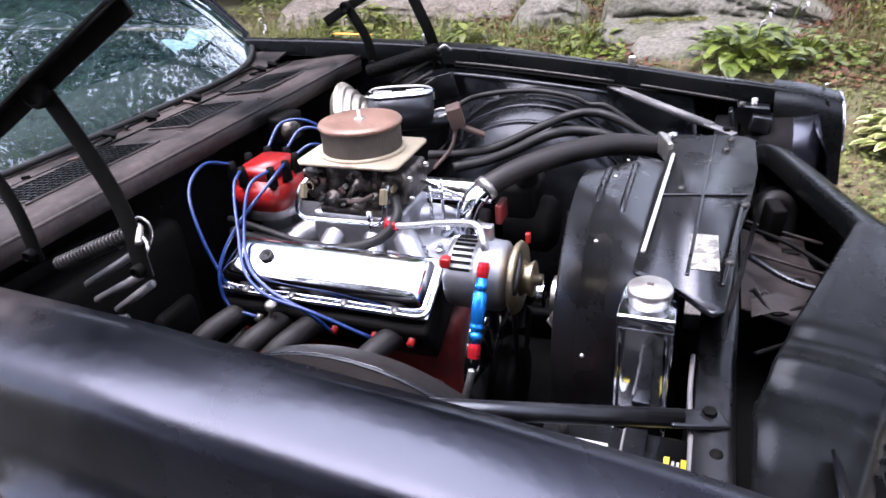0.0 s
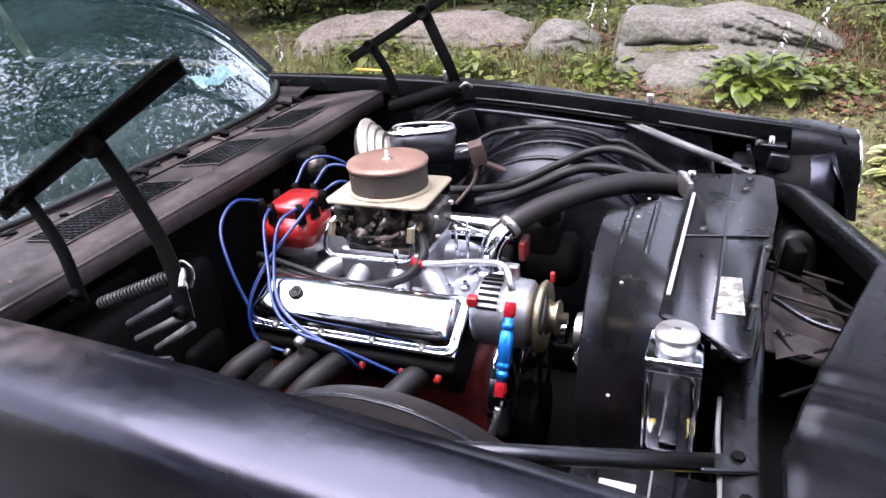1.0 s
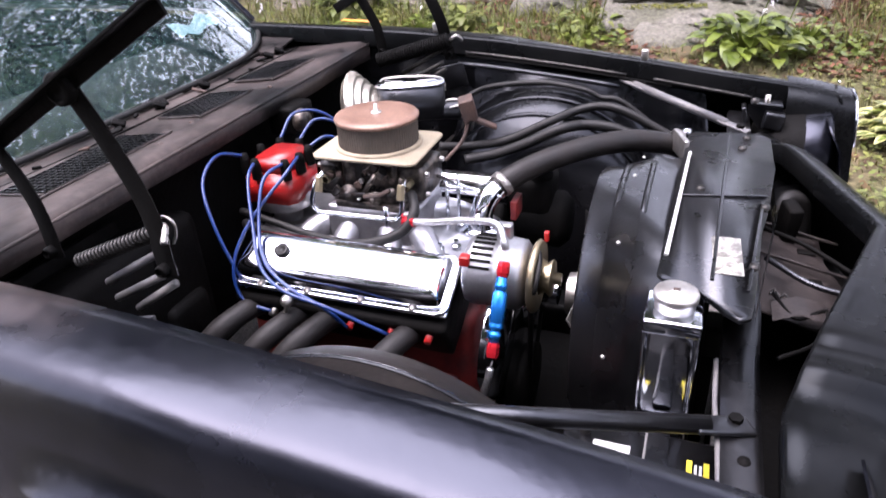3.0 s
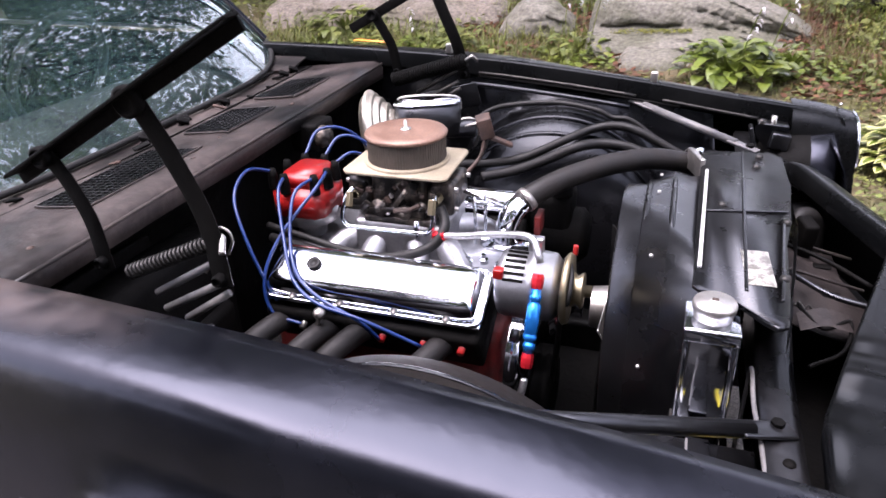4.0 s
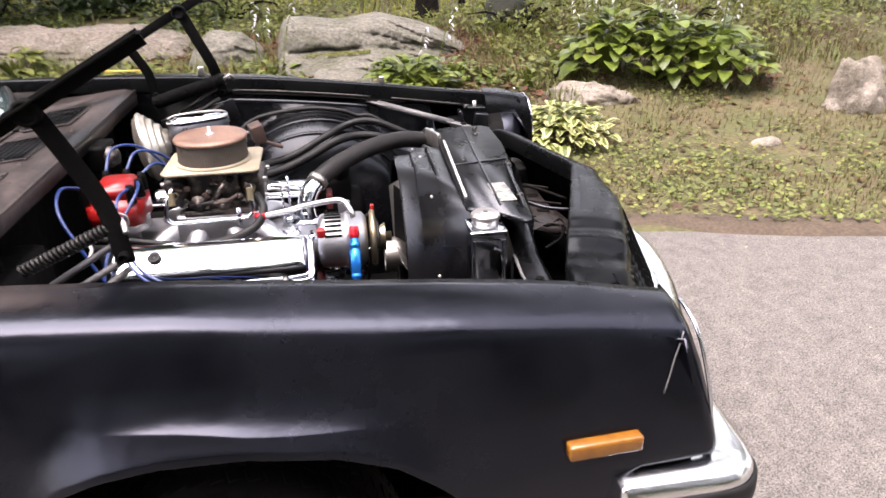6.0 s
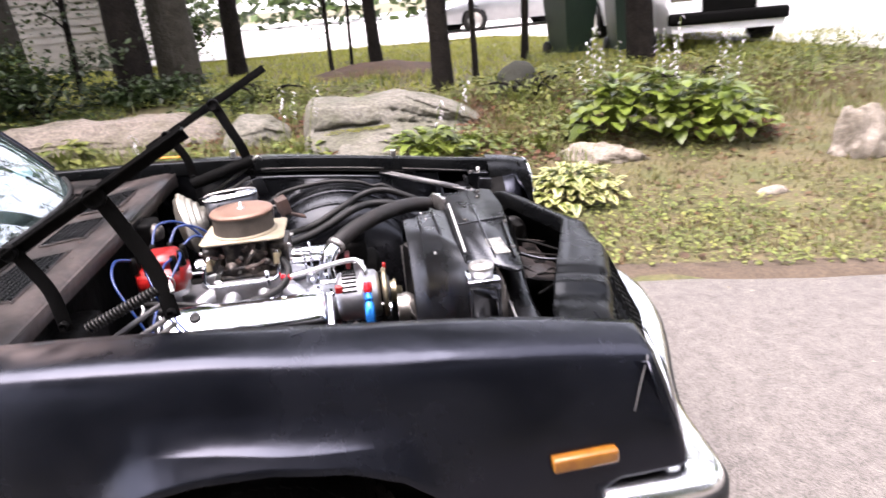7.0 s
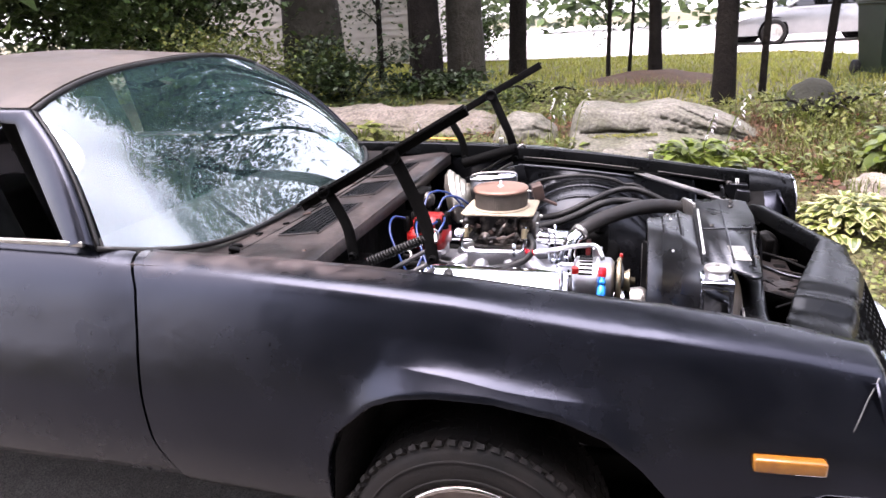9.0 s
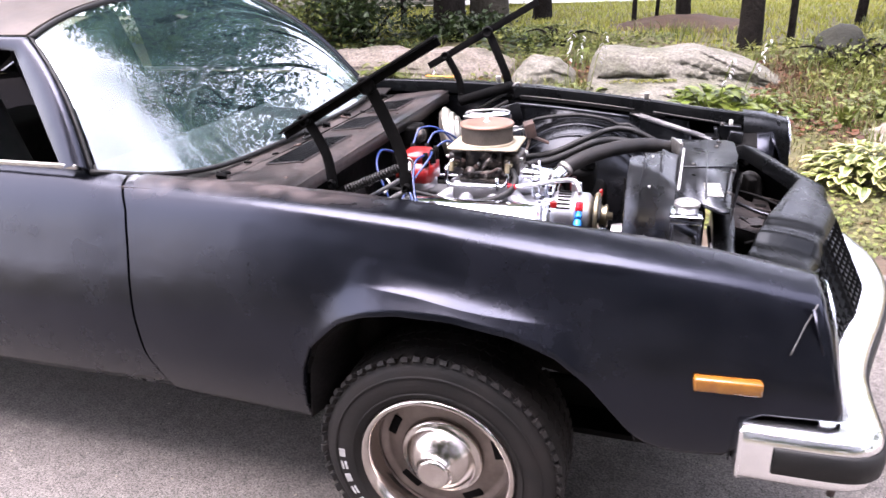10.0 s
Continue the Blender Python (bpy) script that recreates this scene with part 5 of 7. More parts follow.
# fuel filter and braided hose
ff = thing("fuel_filter", (0.277, -0.26, 0.60), "blue anodised inline fuel filter with red fittings", "fuel filter")
A, B = Vector((0.280, -0.226, 0.762)), Vector((0.276, -0.308, 0.590))
mf = between(A, B, (1, 0, 0)) @ pose(0, 0, 0, 0, 90, 0)
L = (B - A).length
part("filter_body", lathe([(0.0, -0.062), (0.0098, -0.062), (0.0098, -0.050), (0.0118, -0.049), (0.0118, -0.040), (0.0098, -0.038), (0.0098, -0.034), (0.0135, -0.031), (0.0135, 0.020), (0.0120, 0.022), (0.0120, 0.026), (0.0135, 0.028), (0.0135, 0.034), (0.0098, 0.037), (0.0098, 0.042), (0.0118, 0.043), (0.0118, 0.052), (0.0098, 0.053), (0.0098, 0.062), (0.0, 0.062)], mf, 16), M_BLUEAN, ff, "blue anodised aluminium")
for h in (-0.075, 0.075):
    part("fitting", lathe([(0.0, h - 0.014), (0.0105, h - 0.014), (0.012, h - 0.006), (0.012, h + 0.006), (0.0105, h + 0.014), (0.0, h + 0.014)], mf, 8), M_REDAN, ff, "red anodised fitting", smooth=False)
part("braided_hose", tube([A - (B - A) * 0.08, (0.276, -0.215, 0.79), (0.262, -0.195, 0.808), (0.235, -0.18, 0.808), (0.17, -0.155, 0.79), (0.11, -0.14, 0.772), (0.06, -0.132, 0.762)], 0.0072, 10), M_BRAID, ff, "braided steel hose")
part("fitting", tube([(0.065, -0.133, 0.763), (0.04, -0.129, 0.759)], 0.011, 8, 1), M_REDAN, ff)
part("braided_hose", tube([B + (B - A) * 0.08, (0.272, -0.325, 0.55), (0.262, -0.33, 0.51), (0.25, -0.32, 0.44)], 0.0072, 10), M_BRAID, ff)

# hoses
hose = thing("radiator_hose", (0.35, 0.2, 0.7), "thick aged black upper radiator hose with a clamp", "hose")
part("hose", tube([(0.165, 0.055, 0.748), (0.20, 0.09, 0.775), (0.26, 0.16, 0.793), (0.35, 0.25, 0.803), (0.44, 0.33, 0.797), (0.51, 0.375, 0.780), (0.56, 0.40, 0.760)], 0.026, 18), M_HOSE, hose)
part("clamp", lathe([(0.027, -0.008), (0.029, -0.008), (0.029, 0.008), (0.0275, 0.008)], at(0.190, 0.08, 0.768) @ Vector((0.5, 0.55, 0.42)).to_track_quat("Z", "Y").to_matrix().to_4x4(), 20), M_STEEL, hose)
part("clamp", lathe([(0.027, -0.008), (0.029, -0.008), (0.029, 0.008), (0.0275, 0.008)], at(0.535, 0.388, 0.782) @ Vector((0.5, 0.25, -0.3)).to_track_quat("Z", "Y").to_matrix().to_4x4(), 20), M_STEEL, hose)
for pts, r, nm in (
        ([(-0.36, -0.12, 0.70), (-0.28, -0.165, 0.715), (-0.16, -0.185, 0.715), (-0.04, -0.175, 0.72), (0.035, -0.15, 0.74), (0.06, -0.12, 0.775), (0.04, -0.08, 0.80)], 0.011, "vacuum_hose"),
        ([(-0.38, -0.10, 0.72), (-0.27, -0.14, 0.725), (-0.14, -0.155, 0.71), (0.0, -0.155, 0.705)], 0.008, "vacuum_hose"),
        ([(-0.08, 0.40, 0.715), (0.0, 0.44, 0.708), (0.10, 0.455, 0.728), (0.20, 0.485, 0.772), (0.27, 0.545, 0.792), (0.335, 0.56, 0.803), (0.40, 0.555, 0.792), (0.50, 0.55, 0.745), (0.60, 0.54, 0.70)], 0.012, "heater_hose"),
        ([(0.0, 0.38, 0.69), (0.08, 0.42, 0.700), (0.16, 0.43, 0.732), (0.24, 0.45, 0.768), (0.30, 0.49, 0.772), (0.37, 0.50, 0.766), (0.42, 0.50, 0.752), (0.52, 0.50, 0.735), (0.58, 0.50, 0.70)], 0.014, "heater_hose"),
        ([(-0.10, 0.56, 0.765), (-0.05, 0.632, 0.800), (0.02, 0.64, 0.822), (0.155, 0.642, 0.836), (0.27, 0.64, 0.822), (0.32, 0.64, 0.802), (0.37, 0.64, 0.797), (0.45, 0.635, 0.745), (0.52, 0.62, 0.69)], 0.008, "wiring_loom"),
        ([(-0.22, -0.15, 0.70), (-0.12, -0.185, 0.70), (0.0, -0.185, 0.705), (0.06, -0.165, 0.70), (0.14, -0.14, 0.70)], 0.0035, "thin_wire")):
    solo(nm, tube(pts, r, 10), M_RUBBER, "black rubber " + {"vacuum_hose": "vacuum hose lying over the intake", "heater_hose": "heater hose running along the inner fender", "wiring_loom": "taped wiring loom on the inner fender", "thin_wire": "thin black wire over the engine"}[nm], "hose" if "hose" in nm else "wire")

# radiator, shroud and cover
rad = thing("radiator", (0.59, 0.05, 0.2), "black radiator with a moulded fan shroud and top cover", "radiator")
part("core", box(0.575, 0.63, -0.30, 0.43, 0.22, 0.775, 0.006), M_DARK, rad)
cy, cz = 0.03, 0.56
rows = []
for x, grow in ((0.405, 0.0), (0.41, 0.006), (0.45, 0.008), (0.452, 0.014), (0.50, 0.02), (0.503, 0.030), (0.575, 0.055)):
    row = []
    for k in range(97):
        a = 2 * math.pi * k / 96
        q = ease((x - 0.45) / 0.13)
        r = 0.262 + grow
        c, n = math.cos(a), math.sin(a)
        sq = 0.27 / max(abs(c), abs(n) * 1.06)
        rr = r * (1 - 0.6 * q) + min(sq * 1.15, 0.37) * 0.6 * q
        row.append((x, cy + rr * c * (1.06 if q else 1.02), min(cz + rr * n, 0.822 - 0.04 * ease((x - 0.50) / 0.06))))
    rows.append(row)
sh = part("fan_shroud", sheet(rows), M_PLASTIC, rad, "black moulded plastic fan shroud")
thick(sh, 0.005)
for yy, zz in ((-0.184, 0.80), (0.05, 0.827), (-0.30, 0.64), (0.27, 0.78)):
    part("shroud_screw", lathe([(0.004, 0), (0.004, 0.004), (0.0, 0.005)], at(0.475, yy - 0.012, zz + 0.004, pose(0, 0, 0, 40 if yy < 0 else 0, 0, 0)), 8), M_STEEL, rad)
rib = bmesh.new()
for x in (0.455, 0.505):
    tube([(x, cy + (0.273 if x < 0.48 else 0.285) * math.cos(a), min(cz + (0.273 if x < 0.48 else 0.285) * math.sin(a), 0.828)) for a in [math.pi * (0.1 + 1.0 * k / 30) for k in range(31)]], 0.006, 6, 1, rib)
part("shroud_rib", rib, M_PLASTIC, rad)
cov = part("top_cover", prism([(0.548, -0.20), (0.546, -0.278), (0.556, -0.290), (0.585, -0.298), (0.612, -0.318), (0.650, -0.366), (0.668, -0.380), (0.684, -0.368), (0.692, -0.30), (0.706, -0.10), (0.722, 0.0), (0.742, 0.20), (0.742, 0.385), (0.715, 0.41), (0.575, 0.40), (0.562, 0.38)], 0.796, 0.806, Matrix.Translation((0, 0, 0.0)) @ pose(0, 0, 0, 0, 0, 0), bevel=0.003), M_PLASTIC, rad, "ribbed black radiator cover")
part("cover_front", sheet([[(0.735, y, 0.803), (0.738, y, 0.79), (0.738, y, 0.75)] for y in (0.40, 0.2, 0.0)] + [[(0.688, -0.36, 0.803), (0.69, -0.36, 0.79), (0.69, -0.36, 0.74)]]), M_PLASTIC, rad)
for p, q in (((0.628, -0.285, 0.808), (0.655, 0.40, 0.808)), ((0.56, 0.02, 0.808), (0.72, 0.05, 0.808)), ((0.680, -0.305, 0.808), (0.712, 0.02, 0.808))):
    part("cover_ridge", bar(p, q, 0.006, 0.0045, bevel=0.0015), M_PLASTIC, cov)
part("cover_strip", bar((0.556, -0.225, 0.809), (0.572, 0.250, 0.809), 0.0075, 0.006, bevel=0.002), M_WHITE, cov, "white edging strip")
part("worn_label", obox((0.046, 0.125, 0.002), at(0.650, -0.20, 0.8075, pose(0, 0, 0, 0, 0, 2)), 0.0005), M_LABEL, cov, "worn silver label, unreadable")
for x, y in ((0.60, 0.06), (0.68, 0.30), (0.69, 0.37), (0.69, -0.23), (0.715, 0.0)):
    part("cover_clip", lathe([(0.009, 0), (0.008, 0.006), (0, 0.007)], at(x, y, 0.806), 10), M_SPRING, cov)
part("bracket", obox((0.012, 0.09, 0.05), at(0.548, 0.33, 0.795, pose(0, 0, 0, 0, 0, 20)), 0.003), M_STEEL, rad)
part("bracket_bolt", lathe([(0.011, 0), (0.011, 0.012), (0, 0.014)], at(0.558, 0.445, 0.782), 8), M_CHROME, rad)

# chrome coolant tank
tank = thing("coolant_tank", (0.578, -0.345, 0.42), "polished upright coolant tank with a chrome cap", "coolant tank")
part("tank_body", box(0.540, 0.618, -0.388, -0.308, 0.44, 0.785, 0.011, 3), M_CHROME, tank, "mirror-polished tank")
part("neck", lathe([(0.027, 0.78), (0.026, 0.80)], at(0.579, -0.345, 0), 24), M_CHROME, tank)
part("cap", lathe([(0.024, 0.786), (0.030, 0.787), (0.030, 0.798), (0.031, 0.800), (0.0335, 0.804), (0.0335, 0.812), (0.032, 0.8155), (0.030, 0.816), (0.029, 0.8175), (0.012, 0.8175), (0.011, 0.819), (0, 0.819)], at(0.579, -0.345, 0), 32), M_CAP, tank, "flat satin metal pressure cap")
part("cap_mark", obox((0.010, 0.007, 0.001), at(0.579, -0.345, 0.8195)), M_RUST, tank, "faint brown mark")
for a in ((0.538, 0.620, 0.765, 0.787), (0.538, 0.544, 0.58, 0.767), (0.614, 0.620, 0.58, 0.767)):
    part("tank_border", box(a[0], a[1], -0.3915, -0.386, a[2], a[3], 0.002), M_CHROME, tank)
part("tank_shoulder", box(0.537, 0.621, -0.391, -0.306, 0.780, 0.7885, 0.003), M_CHROME, tank)
part("tank_band", box(0.538, 0.620, -0.390, -0.306, 0.555, 0.561, 0.001, 1), M_STEEL, tank)
part("tank_strap", box(0.53, 0.536, -0.40, -0.30, 0.50, 0.52, 0.001, 1), M_STEEL, tank)

# battery
bat = thing("battery", (0.56, -0.55, 0.36), "black car battery with white and yellow labels", "battery")
part("case", box(0.44, 0.665, -0.62, -0.415, 0.36, 0.575, 0.008), M_PLASTIC, bat)
part("lid", box(0.437, 0.668, -0.623, -0.412, 0.572, 0.592, 0.005), M_PLASTIC, bat)
part("label", box(0.486, 0.542, -0.482, -0.455, 0.5935, 0.5945), M_WHITE, bat, "white label", smooth=False)
for x in (0.624, 0.648):
    part("label", box(x, x + 0.008, -0.515, -0.458, 0.5935, 0.5945), M_YELLOW, bat, "yellow label strip", smooth=False)
for x in (0.635, 0.642):
    part("label_mark", box(x, x + 0.004, -0.505, -0.465, 0.5935, 0.5942), M_WHITE, bat, smooth=False)
part("label", box(0.530, 0.545, -0.492, -0.485, 0.5935, 0.5945), M_YELLOW, bat, "small orange tag", smooth=False)
for y in (-0.44, -0.60):
    part("terminal", lathe([(0.009, 0.592), (0.009, 0.61), (0, 0.611)], at(0.47, y, 0), 12), M_SPRING, bat)
part("hold_down", bar((0.58, -0.64, 0.60), (0.58, -0.42, 0.60), 0.034, 0.008, bevel=0.002), M_BAY, bat)
for x in (0.563,):
    part("hold_down_lip", bar((x, -0.63, 0.604), (x, -0.43, 0.604), 0.004, 0.010, bevel=0.001), M_GREYROD, bat)

# fender braces
for s, lift, P, Q in ((-1, 0, (0.20, -0.705, 0.80), (0.685, -0.474, 0.693)), (1, 0.0, (0.375, 0.72, 0.83), (0.69, 0.52, 0.775))):
    P, Q = Vector(P), Vector(Q)
    b = thing("fender_brace", P, "black tubular brace with flattened bolted ends" if s < 0 else "worn grey tubular brace with flattened ends", "brace", "fender braces")
    d = (Q - P).normalized()
    part("rod", tube([P + d * 0.03, Q - d * 0.05], 0.0135 if s < 0 else 0.0105, 12, 1), M_BAY if s < 0 else M_GREYROD, b)
    for e, k in ((P, 1), (Q, -1)):
        part("flat_end", obox((0.085, 0.036 if s < 0 else 0.024, 0.007), between(e - d * 0.015 * k, e + d * 0.07 * k), 0.003), M_BAY if s < 0 else M_GREYROD, b)
    part("bolt", lathe([(0.010, 0.003), (0.010, 0.011), (0, 0.012)], at(Q.x - 0.008, Q.y + 0.005, Q.z), 6), M_DARK, b, smooth=False)

# brake servo and master cylinder
bs = thing("brake_servo", (-0.40, 0.44, 0.70), "zinc brake servo with a black master cylinder", "brake servo")
part("servo", lathe([(0.0, -0.05), (0.06, -0.048), (0.092, -0.040), (0.100, -0.030), (0.108, -0.026), (0.110, -0.020), (0.108, -0.014), (0.100, -0.011), (0.099, -0.003), (0.094, 0.000), (0.090, -0.002), (0.086, 0.004), (0.083, 0.014), (0.077, 0.018), (0.072, 0.015), (0.068, 0.020), (0.064, 0.032), (0.057, 0.036), (0.051, 0.033), (0.046, 0.038), (0.042, 0.052), (0.0, 0.054)], at(-0.325, 0.455, 0.79, pose(0, 0, 0, 0, 82, 12)), 48), M_ZINC, bs, "pale zinc servo shell with ridges")
OUT = [(-0.272, 0.448), (-0.268, 0.428), (-0.245, 0.415), (-0.220, 0.412), (-0.118, 0.458), (-0.097, 0.482), (-0.095, 0.505), (-0.108, 0.528), (-0.130, 0.536), (-0.160, 0.530), (-0.262, 0.480)]
part("master_body", prism(OUT, 0.775, 0.862, bevel=0.004), M_BAY, bs)
part("cylinder_bore", tube([(-0.29, 0.45, 0.775), (-0.10, 0.515, 0.78), (-0.06, 0.53, 0.78)], 0.026, 14, 3), M_BAY, bs)
mid = Vector((-0.184, 0.474))
part("reservoir_lid", prism([tuple(mid + (Vector(p) - mid) * 1.03) for p in OUT], 0.863, 0.872, bevel=0.003), M_CHROME, bs, "chrome reservoir lid")
for c in ((-0.225, 0.452), (-0.145, 0.492)):
    part("lid_dimple", obox((0.052, 0.036, 0.006), at(c[0], c[1], 0.8735, pose(0, 0, 0, 0, 0, 26)), 0.002), M_CHROME, bs)
part("bail_wire", tube([(-0.275, 0.47, 0.84), (-0.265, 0.462, 0.875), (-0.185, 0.476, 0.884), (-0.105, 0.505, 0.876), (-0.095, 0.51, 0.84)], 0.003, 6), M_STEEL, bs)
for x, y in ((-0.09, 0.50), (-0.13, 0.545)):
    part("brake_pipe", tube([(x, y, 0.79), (x + 0.05, y + 0.01, 0.80), (x + 0.07, y + 0.03, 0.76), (x + 0.02, y + 0.08, 0.62)], 0.004, 6), M_STEEL, bs)

# small things at the firewall and inner fender
wm = thing("wiper_motor", (-0.43, 0.21, 0.80), "dark wiper motor with a worn bright end", "wiper motor")
part("housing", box(-0.46, -0.38, 0.17, 0.27, 0.80, 0.875, 0.012), M_DARK, wm)
part("gear_cover", lathe([(0.028, 0), (0.03, 0.01), (0.02, 0.03), (0, 0.032)], at(-0.385, 0.195, 0.84, AX), 18), M_CARB, wm)
vr = thing("voltage_regulator", (0.02, 0.43, 0.74), "rusty brown relay on the inner fender", "relay")
part("relay_case", obox((0.040, 0.045, 0.06), at(0.0, 0.42, 0.822, pose(0, 0, 0, 8, -14, 20)), 0.004), M_RUST, vr)
part("relay_foot", obox((0.10, 0.03, 0.010), at(0.025, 0.44, 0.782, pose(0, 0, 0, 0, 24, 20)), 0.003), M_RUST, vr)
part("relay_wire", tube([(0.0, 0.42, 0.79), (-0.01, 0.40, 0.74), (-0.05, 0.36, 0.69)], 0.006, 6), M_RUST, vr)
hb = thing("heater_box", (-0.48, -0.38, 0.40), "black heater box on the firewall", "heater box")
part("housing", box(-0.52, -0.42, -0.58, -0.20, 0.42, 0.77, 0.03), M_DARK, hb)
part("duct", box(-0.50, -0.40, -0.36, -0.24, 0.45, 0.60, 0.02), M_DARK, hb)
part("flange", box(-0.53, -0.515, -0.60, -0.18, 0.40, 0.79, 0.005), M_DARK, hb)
rb = thing("cable_clip", (-0.25, -0.52, 0.86), "bent bright wire clips by the hinge", "wire clip")
part("wire_loop", tube([(-0.28, -0.50, 0.86), (-0.245, -0.49, 0.885), (-0.215, -0.50, 0.87), (-0.225, -0.52, 0.845)], 0.0035, 6), M_STEEL, rb)
part("hook_wire", tube([(-0.142, -0.585, 0.952), (-0.130, -0.58, 0.968), (-0.113, -0.58, 0.962), (-0.112, -0.58, 0.945), (-0.122, -0.58, 0.925)], 0.0022, 6), M_STEEL, rb)
# bonnet latch, rods and sheet metal behind the nose
nl = thing("hood_latch", (0.80, -0.05, 0.62), "dirty brown latch plate with rods and cables", "latch")
lp = sheet([[(0.722, y, 0.685), (0.76, y, 0.675 + 0.008 * math.sin(19 * y)), (0.80, y, 0.662), (0.85, y, 0.655), (0.895 - 0.25 * abs(y), y, 0.63)] for y in [-0.16 + 0.05 * k for k in range(8)]])
thick(part("latch_plate", lp, M_LATCH, nl, "dusty brown sheet metal"), 0.003)
for y in (-0.10, 0.0, 0.12):
    part("plate_hole", obox((0.035, 0.018, 0.004), at(0.82, y, 0.6625), 0.002), M_DARK, nl)
part("latch_tongue", sheet([[(0.735, y, 0.70), (0.775, y + 0.01, 0.712), (0.82, y + 0.015, 0.70), (0.835, y + 0.02, 0.67)] for y in (-0.21, -0.19, -0.17, -0.15)]), M_LATCH, nl, "bent brown latch tongue")
part("return_spring", tube([(0.735 + 0.008 * k, -0.125 + 0.02 * (k % 2) - 0.004 * k, 0.70) for k in range(12)], 0.0025, 5, 2), M_SPRING, nl, "thin spring wire")
for y0, y1 in ((0.185, 0.155), (0.045, 0.02)):
    part("plate_edge", bar((0.725, y0, 0.692), (0.88, y1, 0.668), 0.007, 0.006, bevel=0.002), M_LATCH, nl)
# dark sheets added below the nose cavity, standing in for its shade
part("dark_cavity_floor", box(0.73, 0.975, -0.38, 0.38, 0.497, 0.512, 0.004), M_DARK, nl)
part("dark_cavity_floor", box(0.73, 0.86, -0.62, 0.62, 0.50, 0.52, 0.005), M_DARK, nl)
part("hose_stub", tube([(0.76, 0.20, 0.60), (0.765, 0.21, 0.70), (0.785, 0.235, 0.725), (0.815, 0.25, 0.70), (0.825, 0.25, 0.62)], 0.020, 10), M_RUBBER, nl)
part("latch_rod", tube([(0.72, 0.10, 0.72), (0.80, 0.05, 0.715), (0.88, -0.02, 0.70)], 0.005, 6), M_DARK, nl)
part("latch_rod", tube([(0.73, -0.02, 0.715), (0.80, -0.08, 0.705), (0.87, -0.10, 0.70)], 0.006, 6), M_BAY, nl)
part("latch_cable", tube([(0.74, -0.12, 0.70), (0.77, -0.2, 0.705), (0.82, -0.16, 0.70), (0.80, -0.24, 0.69), (0.74, -0.30, 0.69)], 0.004, 6), M_DARK, nl)
part("latch_hook", obox((0.03, 0.05, 0.10), at(0.78, 0.16, 0.70, pose(0, 0, 0, 10, 0, 20)), 0.006), M_DARK, nl)
hn = thing("horn", (0.80, 0.36, 0.60), "black round car horn behind the nose", "horn")
part("horn_disc", lathe([(0.0, -0.03), (0.05, -0.03), (0.06, -0.015), (0.06, 0.01), (0.04, 0.03), (0.0, 0.035)], at(0.80, 0.34, 0.66, pose(0, 0, 0, 20, -30, 0)), 24), M_BAY, hn)
part("horn_trumpet", tube([(0.80, 0.34, 0.66), (0.80, 0.44, 0.66), (0.86, 0.48, 0.65)], [0.02, 0.03, 0.05], 14), M_BAY, hn)

# paper on the dashboard
slip = []
for k in range(7):
    v = 0.50 + 0.05 * k
    row = []
    for u, lift in ((0.19 + 0.012 * math.sin(2.1 * k), 0.0), (0.245 + 0.02 * math.sin(1.7 * k + 1), 0.004)):
        p = screen_point(u, v)
        row.append((p[0] - 0.016 - lift, p[1], p[2] - 0.018))
    slip.append(row)
solo("paper_slip", sheet(slip), M_PAPERBLUE, "crumpled pale blue paper lying behind the windscreen", "paper")


# ---- surroundings ----
def land(x, y):
    """Height of the ground: level drive, then a bank that rises to the lawn."""
    h = GROUND + 0.55 * ease((y - 1.8) / 6.2)
    if y > 1.4:
        h += 0.03 * noise.noise((x * 0.9, y * 0.9, 0.3)) * ease((y - 1.4) / 1.0)
    return h


def edge_y(x):
    """The far edge of the asphalt."""
    return 1.86 - 0.27 * x + 0.04 * noise.noise((x * 1.7, 0.2, 0.1)) + 0.02 * noise.noise((x * 6, 1.2, 0.1))


M_ASPHALT = mat("grey_asphalt", (0.066, 0.0590, 0.0535), (0.122, 0.109, 0.098), 14.0, 0.85, bump=0.7, bscale=170, fine=0.8, mix=(0.25, 0.75))
M_SOIL = mat("grassy_soil", (0.086, 0.064, 0.032), (0.058, 0.060, 0.018), 2.2, 0.95, bump=0.6, bscale=40, fine=0.35)
M_ROCK = mat("lichened_granite", (0.128, 0.119, 0.098), (0.058, 0.059, 0.034), 2.6, 0.9, bump=0.9, bscale=16, fine=0.38, mix=(0.40, 0.72), detail=9)
M_ROCKP = mat("pinkish_granite", (0.150, 0.126, 0.104), (0.064, 0.058, 0.036), 2.4, 0.9, bump=0.9, bscale=14, fine=0.4, mix=(0.44, 0.72), detail=9)


M_STONE = mat("pale_stone", (0.235, 0.204, 0.168), (0.080, 0.066, 0.047), 5.0, 0.85, bump=0.9, bscale=22, fine=0.3, mix=(0.38, 0.66), detail=9)
M_MOSSROCK = mat("dark_mossy_rock", (0.0100, 0.0105, 0.0070), (0.0180, 0.0185, 0.0105), 6.0, 0.9, bump=0.5, bscale=30)
M_BARK = mat("dark_bark", (0.00576, 0.00468, 0.00396), (0.01296, 0.0108, 0.00864), 7.0, 0.95, bump=0.9, bscale=24, spec=0.1)
M_BARKG = mat("grey_bark", (0.0529, 0.0475, 0.0382), (0.0302, 0.0271, 0.0207), 5.0, 0.95, bump=0.8, bscale=20, spec=0.1)
